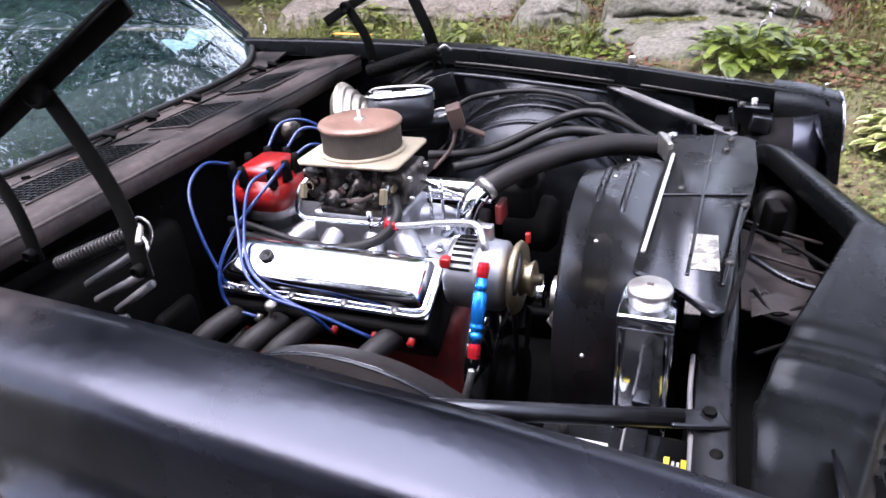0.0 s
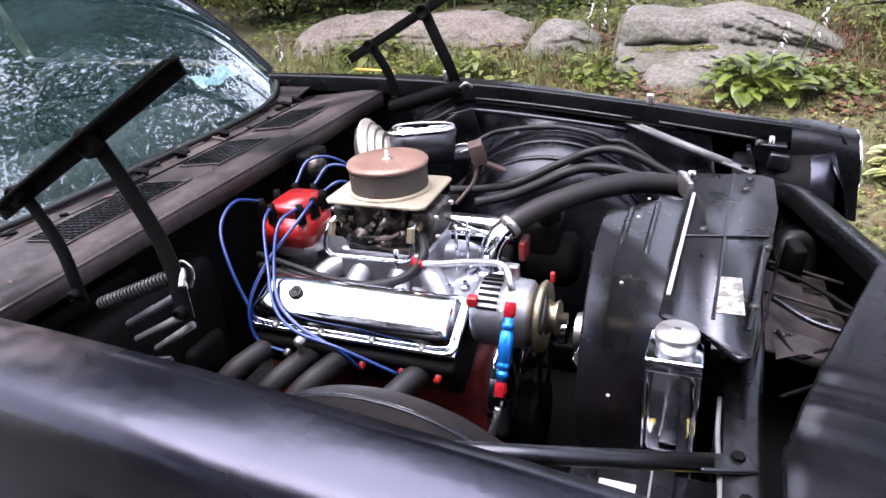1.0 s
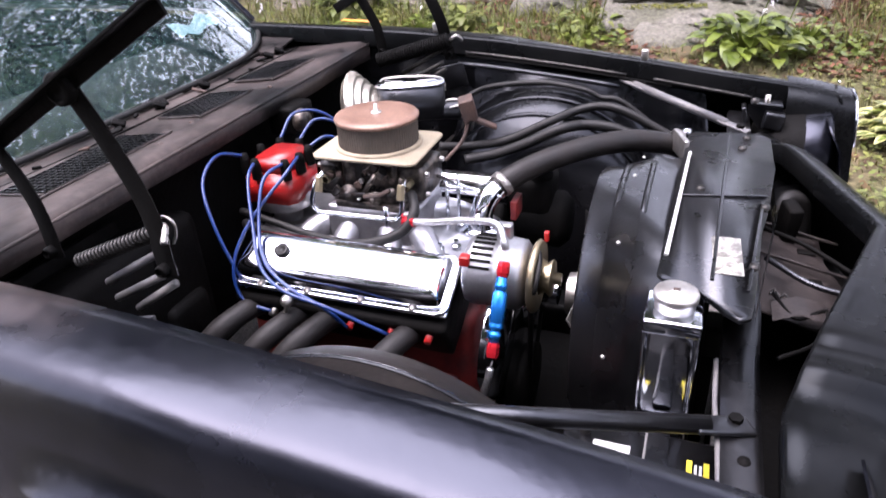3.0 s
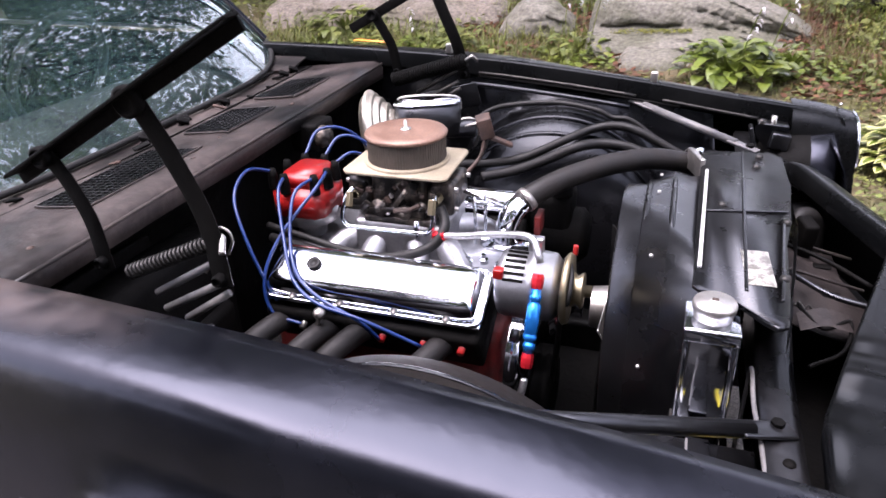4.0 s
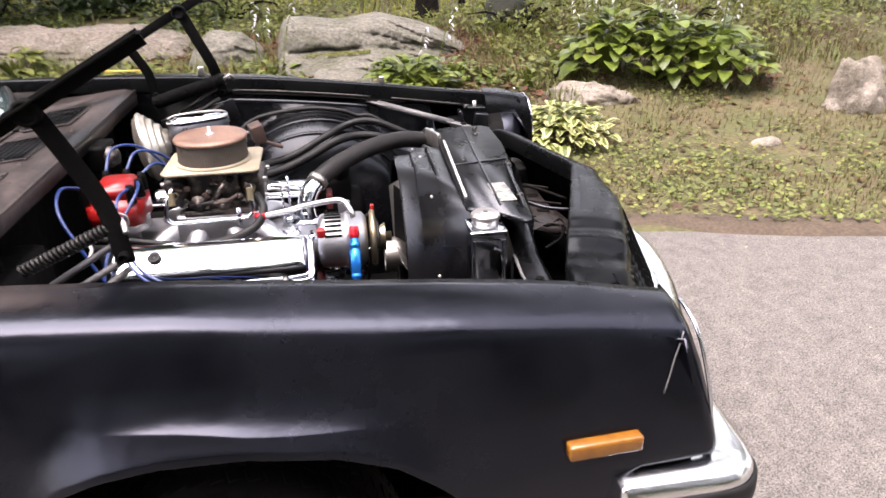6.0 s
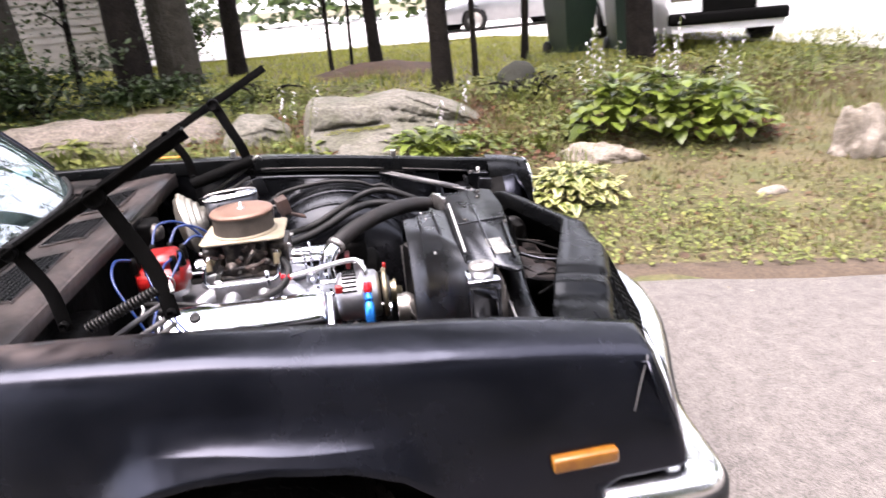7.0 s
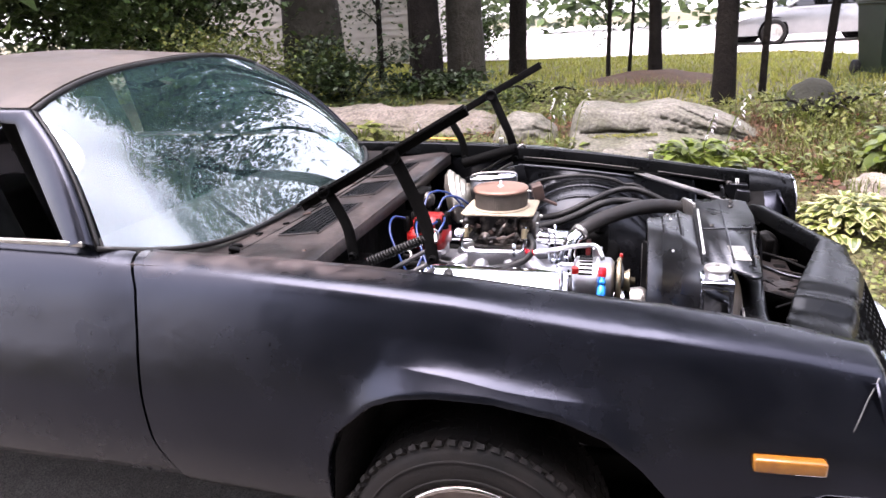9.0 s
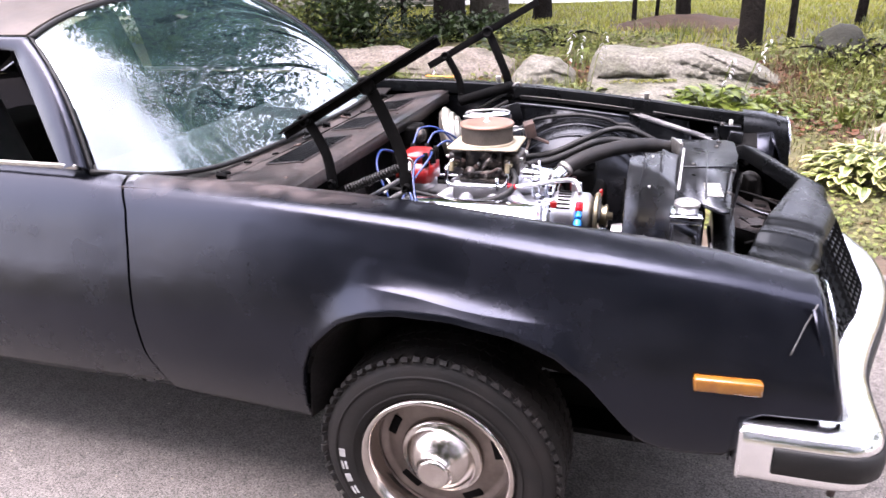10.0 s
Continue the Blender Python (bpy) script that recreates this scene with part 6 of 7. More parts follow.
M_SIDING = mat("pale_siding", (0.3405, 0.3168, 0.2809), (0.2855, 0.264, 0.2307), 2.0, 0.6)
# gravel colour lifted towards white to imitate full sun
M_FARDRIVE = mat("sun_bright_gravel", (0.561, 0.5355, 0.51), (0.476, 0.4505, 0.425), 2.0, 0.9, bump=0.2, bscale=60)
M_SILVER = mat("silver_car_paint", (0.25, 0.25, 0.25), (0.21, 0.21, 0.215), 3.0, 0.28, metal=0.6, coat=0.5)
M_WHITECAR = mat("white_car_paint", (0.56, 0.56, 0.56), None, 3.0, 0.3, coat=0.4)
M_BIN = mat("green_bin_plastic", (0.0048, 0.014, 0.008), (0.008, 0.02, 0.012), 6.0, 0.45)
M_MULCH = mat("brown_mulch", (0.070, 0.034, 0.013), (0.034, 0.018, 0.008), 7.0, 0.95, bump=0.8, bscale=60)


def leaf_mat(name, a, b, gloss=0.5, island=0.35, trans=0.3):
    m = mat(name, a, b, 3.0, gloss, island=island)
    bs = m.node_tree.nodes["Principled BSDF"]
    out = m.node_tree.nodes["Material Output"]
    tr = m.node_tree.nodes.new("ShaderNodeBsdfTranslucent")
    mx = m.node_tree.nodes.new("ShaderNodeMixShader")
    mx.inputs[0].default_value = trans
    src = bs.inputs["Base Color"].links[0].from_socket
    m.node_tree.links.new(src, tr.inputs["Color"])
    m.node_tree.links.new(bs.outputs[0], mx.inputs[1])
    m.node_tree.links.new(tr.outputs[0], mx.inputs[2])
    m.node_tree.links.new(mx.outputs[0], out.inputs["Surface"])
    return m


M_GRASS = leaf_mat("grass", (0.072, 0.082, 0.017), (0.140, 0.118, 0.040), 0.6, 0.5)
# lawn greens raised far above the bank grass, sunlight put into the colour
M_LAWN = leaf_mat("lawn_sun_in_colour", (0.228, 0.258, 0.036), (0.3, 0.282, 0.054), 0.6, 0.3)
M_CLOVER = leaf_mat("clover", (0.085, 0.115, 0.020), (0.145, 0.150, 0.036), 0.6, 0.45)
M_HOSTA = leaf_mat("hosta_leaf", (0.072, 0.108, 0.012), (0.125, 0.155, 0.024), 0.4, 0.35)
M_VARIEG = leaf_mat("cream_leaf_edge", (0.36, 0.36, 0.14), (0.46, 0.44, 0.22), 0.45, 0.25)
M_PETAL = leaf_mat("white_petal", (0.4972, 0.4845, 0.4972), (0.4335, 0.408, 0.459), 0.5, 0.1)
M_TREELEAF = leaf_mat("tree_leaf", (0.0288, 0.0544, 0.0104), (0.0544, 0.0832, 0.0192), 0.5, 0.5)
# darker copy of the tree leaf, shade under the trees put into its colour
M_DARKLEAF = leaf_mat("dark_shaded_leaf", (0.01215, 0.02604, 0.00521), (0.02604, 0.0434, 0.00955), 0.5, 0.5)
M_FERN = leaf_mat("weed_leaf", (0.074, 0.104, 0.016), (0.130, 0.135, 0.030), 0.55, 0.5)
M_MOSS = leaf_mat("moss", (0.070, 0.085, 0.010), (0.150, 0.150, 0.022), 0.8, 0.5)
M_LITTER = leaf_mat("fallen_leaf", (0.135, 0.052, 0.026), (0.085, 0.040, 0.022), 0.7, 0.5)
M_DRY = leaf_mat("dry_stalk", (0.0982, 0.062, 0.0245), (0.0755, 0.0363, 0.0176), 0.7, 0.4)


def raw(name, verts, faces, material, label, category="", kind="", parent=None, smooth=False):
    me = bpy.data.meshes.new(name)
    me.from_pydata(verts, [], faces)
    me.validate()
    me.materials.append(material)
    if smooth:
        me.shade_smooth()
    ob = new(name, me)
    if parent:
        ob.parent = parent
    return tagged(ob, label, category, "", kind)


# ground: one sheet that reaches the horizon, finer near the drive
def axis_steps(near, far, step):
    out, v, s = [0.0], 0.0, step
    while v < far:
        if v > near:
            s *= 1.25
        v += s
        out.append(v)
    return [-k for k in out[:0:-1]] + out


gx, gy = axis_steps(9, 600, 0.35), axis_steps(14, 600, 0.35)
verts = [(x, y, land(x, y) - (0.03 if y < edge_y(x) else 0.0)) for y in gy for x in gx]
w = len(gx)
raw("ground", verts, [(j * w + i, j * w + i + 1, (j + 1) * w + i + 1, (j + 1) * w + i) for j in range(len(gy) - 1) for i in range(w - 1)],
    M_SOIL, "grassy uneven ground rising to a lawn", "ground", "structure", smooth=True)

# asphalt drive, a sheet with a crumbling edge
xs = [-14 + 0.2 * k for k in range(141)]
ys = [-3.7, -3.4, -3, -2, -1, 0]
verts, faces = [], []
for x in xs:
    e = edge_y(x)
    verts += [(x, y, GROUND) for y in ys] + [(x, e * 0.6, GROUND), (x, e - 0.05, GROUND), (x, e, GROUND - 0.012), (x, e + 0.03, GROUND - 0.05)]
n = len(ys) + 4
for i in range(len(xs) - 1):
    faces += [(i * n + j, (i + 1) * n + j, (i + 1) * n + j + 1, i * n + j + 1) for j in range(n - 1)]
raw("road", verts, faces, M_ASPHALT, "light grey worn asphalt driveway", "driveway", "structure", smooth=True)
# loose grit and bits on the asphalt
rng = np.random.default_rng(5)
verts, faces = [], []
for k in range(900):
    x, y = rng.uniform(-2.5, 5), rng.uniform(-2.5, 1.6)
    if y > edge_y(x) - 0.02:
        continue
    r = rng.uniform(0.002, 0.006) * (2 if y > edge_y(x) - 0.25 else 1)
    b = len(verts)
    for a in range(5):
        verts.append((x + r * math.cos(a * 1.257) * rng.uniform(0.7, 1.2), y + r * math.sin(a * 1.257), GROUND + 0.001))
    verts.append((x, y, GROUND + r * 0.9))
    faces += [(b + a, b + (a + 1) % 5, b + 5) for a in range(5)]
raw("grit", verts, faces, M_STONE, "loose grit scattered on the asphalt", "grit", "stuff")
# bare earth along the edge
verts, faces = [], []
for i in range(141):
    x = -14 + 0.2 * i
    e = edge_y(x)
    for k, o in enumerate((-0.02, 0.08, 0.18, 0.30)):
        yy = e + o + 0.05 * noise.noise((x * 3, k, 0.7))
        verts.append((x, yy, land(x, yy) + (-0.015, 0.012, 0.012, -0.02)[k]))
for i in range(140):
    faces += [(i * 4 + j, (i + 1) * 4 + j, (i + 1) * 4 + j + 1, i * 4 + j + 1) for j in range(3)]
M_EARTH = mat("bare_earth", (0.07025, 0.04954, 0.03224), (0.04681, 0.03274, 0.02021), 4.0, 0.95, bump=0.6, bscale=60, fine=0.3)
raw("verge", verts, faces, M_EARTH, "strip of bare brown earth beside the asphalt", "earth", "structure", smooth=True)


# grass, clover, weeds: blades of two faces each
def blades(name, count, area, height, width, material, label, keep=None, lean=0.5, seed=1):
    rng = np.random.default_rng(seed)
    x0, x1, y0, y1 = area
    verts, faces = [], []
    for _ in range(count):
        x, y = rng.uniform(x0, x1), rng.uniform(y0, y1)
        if keep and not keep(x, y, rng):
            continue
        h, wd, a, d = height * rng.uniform(0.5, 1.4), width * rng.uniform(0.6, 1.3), rng.uniform(0, 6.283), rng.uniform(0.1, lean)
        z = land(x, y) - 0.005
        ca, sa = math.cos(a), math.sin(a)
        b = len(verts)
        verts += [(x - sa * wd, y + ca * wd, z), (x + sa * wd, y - ca * wd, z), (x + ca * d * h * 0.4 + sa * wd * 0.7, y + sa * d * h * 0.4 - ca * wd * 0.7, z + h * 0.62),
                  (x + ca * d * h * 0.4 - sa * wd * 0.7, y + sa * d * h * 0.4 + ca * wd * 0.7, z + h * 0.62), (x + ca * d * h, y + sa * d * h, z + h)]
        faces += [(b, b + 1, b + 2, b + 3), (b + 3, b + 2, b + 4)]
    return raw(name, verts, faces, material, label, "grass", "stuff")


def bare(x, y):
    """Open ground in front of the grey ledge."""
    return -0.3 < x < 1.5 and y < 5.0


def off_road(x, y, rng):
    e = edge_y(x)
    return y > e + 0.12 + 0.25 * rng.random() and 1.5 * noise.noise((x * 1.1, y * 1.4, 4.0)) + 0.5 * noise.noise((x * 4, y * 4, 2.0)) + rng.random() * 0.9 > 0.06


blades("short_grass", 52000, (-5, 7, 1.2, 5.5), 0.05, 0.0035, M_GRASS, "short patchy grass on the bank", off_road, 0.9, 1)
blades("tall_grass", 9000, (-4, 8, 4.2, 8.5), 0.15, 0.006, M_FERN, "tall weedy grass", lambda x, y, r: noise.noise((x * 0.8, y * 0.8, 9.0)) > -0.05 and not bare(x, y), 1.7, 2)
blades("dry_grass", 2600, (1.4, 6.5, 4.4, 6.5), 0.15, 0.004, M_DRY, "dry orange-brown stalks", lambda x, y, r: noise.noise((x * 0.9, y * 0.9, 2.0)) > 0.0, 1.9, 3)
blades("ledge_grass", 9000, (-3.2, 2.4, 3.6, 6.0), 0.12, 0.005, M_FERN, "weedy grass round the rocks", lambda x, y, r: noise.noise((x * 1.2, y * 1.2, 5.0)) > -0.1 and not bare(x, y), 1.4, 5)
blades("lawn_grass", 60000, (-9, 13, 6.2, 15), 0.07, 0.008, M_LAWN, "bright lawn with sunlight put into its colour", lambda x, y, r: not (x > 3.4 and y > 15 - (x - 3.4) * 1.6) and (y > 7.4 or x > 0.5) and y > 6.2 + 0.9 * noise.noise((x * 0.6, 1.0, 3.0)) + 0.8 * r.random() and not ((x - 0.6) / 1.15) ** 2 + ((y - 8.7) / 1.0) ** 2 < 0.75, 0.9, 4)


def clumps(name, count, area, size, material, label, keep, seed, up=0.03):
    """Small round-leaved plants lying close to the ground."""
    rng = np.random.default_rng(seed)
    verts, faces = [], []
    for _ in range(count):
        x, y = rng.uniform(area[0], area[1]), rng.uniform(area[2], area[3])
        if not keep(x, y, rng):
            continue
        z = land(x, y) + rng.uniform(0.3, 1.0) * up
        s = size * rng.uniform(0.5, 1.3)
        a, tx, ty = rng.uniform(0, 6.283), rng.uniform(-0.5, 0.5), rng.uniform(-0.5, 0.5)
        b = len(verts)
        for k in range(5):
            c, q = s * math.cos(a + k * 1.2566), s * math.sin(a + k * 1.2566)
            verts.append((x + c, y + q, z + tx * c + ty * q))
        faces.append((b, b + 1, b + 2, b + 3, b + 4))
    return raw(name, verts, faces, material, label, "weeds", "stuff")


clumps("clover_patch", 34000, (-3, 7, 1.0, 4.2), 0.0135, M_CLOVER, "clover and low round-leaved weeds", lambda x, y, r: y > edge_y(x) + 0.12 and noise.noise((x * 1.1, y * 1.1, 7.0)) + 0.6 * r.random() > 0.02 + 0.32 * max(0.0, y - edge_y(x) - 0.75), 11, 0.05)
clumps("leaf_litter", 2500, (-3.5, 6, 1.5, 6), 0.022, M_DRY, "fallen dry leaves", lambda x, y, r: y > edge_y(x) + 0.2, 12, 0.025)
clumps("red_leaf_litter", 5200, (-1.5, 4.2, 3.7, 6.0), 0.026, M_LITTER, "red-brown fallen leaves round the rocks", lambda x, y, r: noise.noise((x * 1.3, y * 1.3, 3.3)) + 0.4 * r.random() > 0.12, 13, 0.04)


def shade_bed(x, y, r):
    return noise.noise((x * 0.7, y * 0.9, 6.0)) + 0.5 * r.random() > 0.05 and not bare(x, y) and not (-1.3 < x < 1.7 and 4.6 < y < 5.9)


clumps("ground_cover", 11000, (-4.5, 7, 4.7, 7.2), 0.026, M_CLOVER, "low weedy ground cover behind the rocks", shade_bed, 14, 0.10)
# darker leaf colour carries the shade below the trees
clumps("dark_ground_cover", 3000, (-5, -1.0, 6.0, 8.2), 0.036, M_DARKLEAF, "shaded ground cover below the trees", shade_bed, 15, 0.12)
clumps("rock_weeds", 1800, (-1.4, 1.7, 3.95, 4.6), 0.024, M_HOSTA, "small bright weeds at the foot of the rocks", lambda x, y, r: noise.noise((x * 2.1, y * 2.1, 1.5)) + 0.3 * r.random() > 0.16, 16, 0.08)


# rocks
def rock(name, x, y, size, material, label, seed, rough=0.22, sink=0.25, turn=0.0, sub=4, cuts=0.0):
    bm = bmesh.new()
    bmesh.ops.create_icosphere(bm, subdivisions=sub, radius=1.0)
    off = Vector((seed * 3.7, seed * 1.3, seed * 2.1))
    for v in bm.verts:
        p = v.co.copy()
        n = noise.noise(p * 1.1 + off) * rough * 1.6 + noise.noise(p * 2.7 + off) * rough * 0.7 + noise.noise(p * 7 + off) * rough * 0.22
        if cuts:
            n -= cuts * max(0, 1 - abs(noise.noise(Vector((p.x * 0.8, p.y * 1.2, p.z * 5.0)) + off)) * 14)
        v.co = p * (1 + n)
        v.co.z = max(v.co.z, -0.6)
    bmesh.ops.transform(bm, matrix=Matrix.Diagonal((size[0] / 2, size[1] / 2, size[2], 1)), verts=bm.verts)
    ob = part(name, bm, material, None)
    ob.matrix_basis = Matrix.Translation((x, y, land(x, y) - size[2] * sink + 0.0)) @ Matrix.Rotation(radians(turn), 4, "Z")
    return tagged(ob, label, "rock", "rocks on the bank")


def profile_at(pts, f):
    """Point of a polyline at share f of its length."""
    d = [0.0]
    for p, q in zip(pts, pts[1:]):
        d.append(d[-1] + math.dist(p, q))
    f *= d[-1]
    for k in range(len(pts) - 1):
        if f <= d[k + 1] or k == len(pts) - 2:
            u = (f - d[k]) / (d[k + 1] - d[k])
            return (pts[k][0] + (pts[k + 1][0] - pts[k][0]) * u, pts[k][1] + (pts[k + 1][1] - pts[k][1]) * u)


def ledge(name, x0, x1, y, profile, rise, fall, joints, material, label, seed, lumps=0.03, beds=0.0, step=0.013, turn=0.0):
    """Outcrop drawn from a back-to-front profile; joints are open cracks given on its front face."""
    nx, nv = int((x1 - x0) / step), 96
    base = land((x0 + x1) / 2, y - 0.4) - 0.12
    verts, faces = [], []
    cx = (x0 + x1) / 2
    ca, sa = math.cos(radians(turn)), math.sin(radians(turn))
    for i in range(nx + 1):
        x = x0 + (x1 - x0) * i / nx
        a = min(1.0, (x - x0) / rise)
        b = max(0.0, (x - x1 + fall) / fall)
        k = math.sqrt(max(0.0, 1 - (1 - a) ** 2.2)) * (1 - 0.62 * b ** 1.5) * math.sqrt(max(0.0, 1 - b ** 9))
        for j in range(nv + 1):
            dy, z = profile_at(profile, j / nv)
            dy *= 0.45 + 0.55 * k
            z = base + (z - base) * k
            p = Vector((x * 1.0, dy * 1.3, z * 1.6 + seed))
            n = lumps * (noise.noise(p * 2.2) * 1.3 + noise.noise(p * 5.5) * 0.5 + noise.noise(p * 14) * 0.18)
            front = ease((0.05 - dy) / 0.2)
            yy, zz = dy - n * front, z + n * (1 - 0.5 * front)
            if beds and x > cx:
                s = (z + 0.42 * (x - cx) + 0.02 * noise.noise((x * 4, z * 4, seed))) / 0.085
                yy += beds * (s - math.floor(s) - 0.5) * ease((x - cx) / 0.25) * front
            for ax, az, bx, bz, w, deep in joints:
                if ax - 0.05 < x < bx + 0.05:
                    u = min(1.0, max(0.0, (x - ax) / (bx - ax)))
                    g = az + (bz - az) * u + 0.022 * noise.noise((x * 5.0, az * 9, seed + 2.0))
                    e = math.sin(math.pi * min(1, max(0, 0.04 + 0.92 * u))) ** 0.4
                    yy += deep * e * math.exp(-((z - g) / (w * e)) ** 2) * front
            verts.append((ca * (x - cx) - sa * yy, sa * (x - cx) + ca * yy, zz))
    m = nv + 1
    for i in range(nx):
        faces += [(i * m + j, i * m + j + 1, (i + 1) * m + j + 1, (i + 1) * m + j) for j in range(nv)]
    ob = raw(name, verts, faces, material, "", smooth=True)
    ob.matrix_basis = Matrix.Translation((cx, y, 0))
    return tagged(ob, label, "rock", "rocks on the bank")


main_rock = ledge("ledge_rock", -0.33, 1.62, 5.30,
                  [(0.8, 0.0), (0.66, 0.40), (0.35, 0.545), (0.0, 0.575), (-0.20, 0.555), (-0.31, 0.50), (-0.37, 0.40), (-0.39, 0.315), (-0.55, 0.285), (-0.72, 0.21), (-0.80, 0.10), (-0.82, -0.1)],
                  0.13, 0.95, [(-0.14, 0.315, 0.52, 0.335, 0.014, 0.13), (0.02, 0.205, 0.62, 0.165, 0.010, 0.08), (0.62, 0.44, 1.50, 0.20, 0.014, 0.10), (0.70, 0.335, 1.22, 0.165, 0.013, 0.09), (0.50, 0.25, 0.86, 0.17, 0.010, 0.07), (1.02, 0.36, 1.34, 0.28, 0.011, 0.06)],
                  M_ROCK, "broad grey lichened granite ledge with a mossy crack", 3.1, 0.030, 0.05)
ledge("ledge_rock", -1.18, -0.42, 5.22, [(0.5, 0.0), (0.42, 0.36), (0.2, 0.47), (0.0, 0.50), (-0.14, 0.44), (-0.24, 0.32), (-0.30, 0.16), (-0.32, 0.0)],
      0.30, 0.28, [(-1.0, 0.30, -0.6, 0.36, 0.012, 0.02)], M_ROCK, "low grey mossy granite boulder", 8.4, 0.05, 0.04)
ledge("ledge_rock", -3.9, -1.10, 5.75, [(0.6, 0.0), (0.5, 0.42), (0.2, 0.52), (0.0, 0.53), (-0.25, 0.50), (-0.45, 0.40), (-0.62, 0.28), (-0.78, 0.18), (-0.84, 0.0)],
      0.5, 0.7, [(-3.2, 0.38, -2.2, 0.34, 0.014, 0.06), (-2.4, 0.30, -1.5, 0.24, 0.014, 0.06)], M_ROCKP, "long low pinkish granite ledge", 5.7, 0.05, 0.015, 0.022)
ledge("ledge_rock", -0.02, 0.72, 4.50, [(0.4, 0.0), (0.3, 0.20), (0.1, 0.235), (-0.05, 0.215), (-0.22, 0.14), (-0.30, 0.03), (-0.32, -0.1)],
      0.12, 0.4, [], M_ROCK, "smooth grey granite slab", 6.2, 0.018, 0.0)
# moss grown in the long crack
mrng = np.random.default_rng(19)
verts, faces = [], []
for _ in range(900):
    mx, s, a = mrng.uniform(-0.13, 0.56), mrng.uniform(0.006, 0.014), mrng.uniform(0, 6.283)
    q = ((mx + 0.13) / 0.69)
    my, mz = -0.40 - 0.14 * mrng.random() ** 1.6, 0.292 + 0.018 * q + mrng.uniform(-0.004, 0.012)
    if noise.noise((mx * 9, 0.4, 1.0)) + 0.9 * mrng.random() < 0.12:
        continue
    i = len(verts)
    verts += [(mx - 0.645 + s * math.cos(a + g), my + s * math.sin(a + g), mz + 0.6 * s * math.sin(g)) for g in (0, 2.1, 4.2)]
    faces.append((i, i + 1, i + 2))
raw("moss", verts, faces, M_MOSS, "yellow-green moss in the crack", "", "stuff", main_rock)
rock("flat_stone", 2.38, 3.68, (0.78, 0.38, 0.17), M_STONE, "pale flat stone beside the plants", 5, 0.30, 0.3, -30, 5, 0.12)
rock("standing_stone", 4.32, 3.18, (0.46, 0.40, 0.46), M_STONE, "pale upright weathered stone", 6, 0.24, 0.2, 10, 5, 0.08)
rock("small_stone", 3.21, 2.55, (0.24, 0.13, 0.07), M_STONE, "small pale stone in the grass", 7, 0.12, 0.3)
rock("mossy_boulder", 2.12, 6.05, (0.62, 0.55, 0.42), M_MOSSROCK, "dark rounded boulder grown over with moss", 8, 0.1, 0.15)
rock("pale_stone", 3.3, 4.4, (0.4, 0.3, 0.15), M_STONE, "pale stone at the verge", 10, 0.14, 0.3)


# leafy plants: arched leaves round a crown
def leaf_strip(verts, faces, base, a, length, width, rise, droop, folds=0.25, cup=7):
    """One arched, pointed leaf with a folded midrib."""
    ca, sa = math.cos(a), math.sin(a)
    b = len(verts)
    for k in range(cup):
        t = k / (cup - 1)
        r = length * t * math.cos(rise * 0.6)
        z = length * (math.sin(rise) * t - droop * t * t)
        w = width * math.sin(math.pi * min(1, t * 0.94 + 0.05)) ** 0.75
        cx, cy, cz = base[0] + ca * r, base[1] + sa * r, base[2] + z
        verts += [(cx - sa * w, cy + ca * w, cz + folds * w), (cx, cy, cz), (cx + sa * w, cy - ca * w, cz + folds * w)]
    for k in range(cup - 1):
        q = b + 3 * k
        faces += [(q, q + 1, q + 4, q + 3), (q + 1, q + 2, q + 5, q + 4)]


def hosta(name, x, y, spread, height, leaves, size, material, label, seed, edge=None, stems=0):
    rng = np.random.default_rng(seed)
    z = land(x, y)
    h = thing(name, (x, y, z), label, "plant", "leafy plants")
    verts, faces, v2, f2 = [], [], [], []
    for k in range(leaves):
        a = rng.uniform(0, 6.283)
        q = rng.random() ** 0.6
        r = spread * 0.5 * q
        top = height * (1 - 0.75 * q * q) * rng.uniform(0.55, 1.0)
        p = (r * math.cos(a), r * math.sin(a), top)
        L = size * rng.uniform(0.7, 1.2)
        args = (p, a + rng.uniform(-0.6, 0.6), L, L * rng.uniform(0.26, 0.36), rng.uniform(0.1, 0.8), rng.uniform(0.25, 0.75))
        leaf_strip(verts, faces, *args)
        if edge:
            p2 = (p[0], p[1], p[2] + 0.004)
            leaf_strip(v2, f2, p2, args[1], L * 0.93, L * 0.15, args[4], args[5], 0.25)
    raw("foliage", verts, faces, edge or material, "", "", "stuff", h, True)
    if edge:
        raw("leaf_centre_mass", v2, f2, material, "green leaf centres", "", "stuff", h, True)
    v3, f3, v4, f4 = [], [], [], []
    for k in range(leaves // 2):
        a, r = rng.uniform(0, 6.283), spread * 0.3 * rng.random()
        v0 = len(v4)
        v4 += [(0.02, 0, 0), (-0.02, 0, 0), (r * math.cos(a), r * math.sin(a), height * 0.7)]
        f4.append((v0, v0 + 1, v0 + 2))
    raw("stalk_mass", v4, f4, material, "", "", "stuff", h)
    for k in range(stems):
        a, r = rng.uniform(0, 6.283), spread * 0.35 * rng.random()
        bx, by = r * math.cos(a), r * math.sin(a)
        tx, ty, tz = bx * 1.5 + rng.uniform(-0.1, 0.1), by * 1.5 + rng.uniform(-0.1, 0.1), height + rng.uniform(0.15, 0.45)
        st = tube([(bx, by, height * 0.4), ((bx + tx) / 2, (by + ty) / 2, tz * 0.7), (tx, ty, tz)], 0.004, 5, 4)
        me = bpy.data.meshes.new("flower_stem")
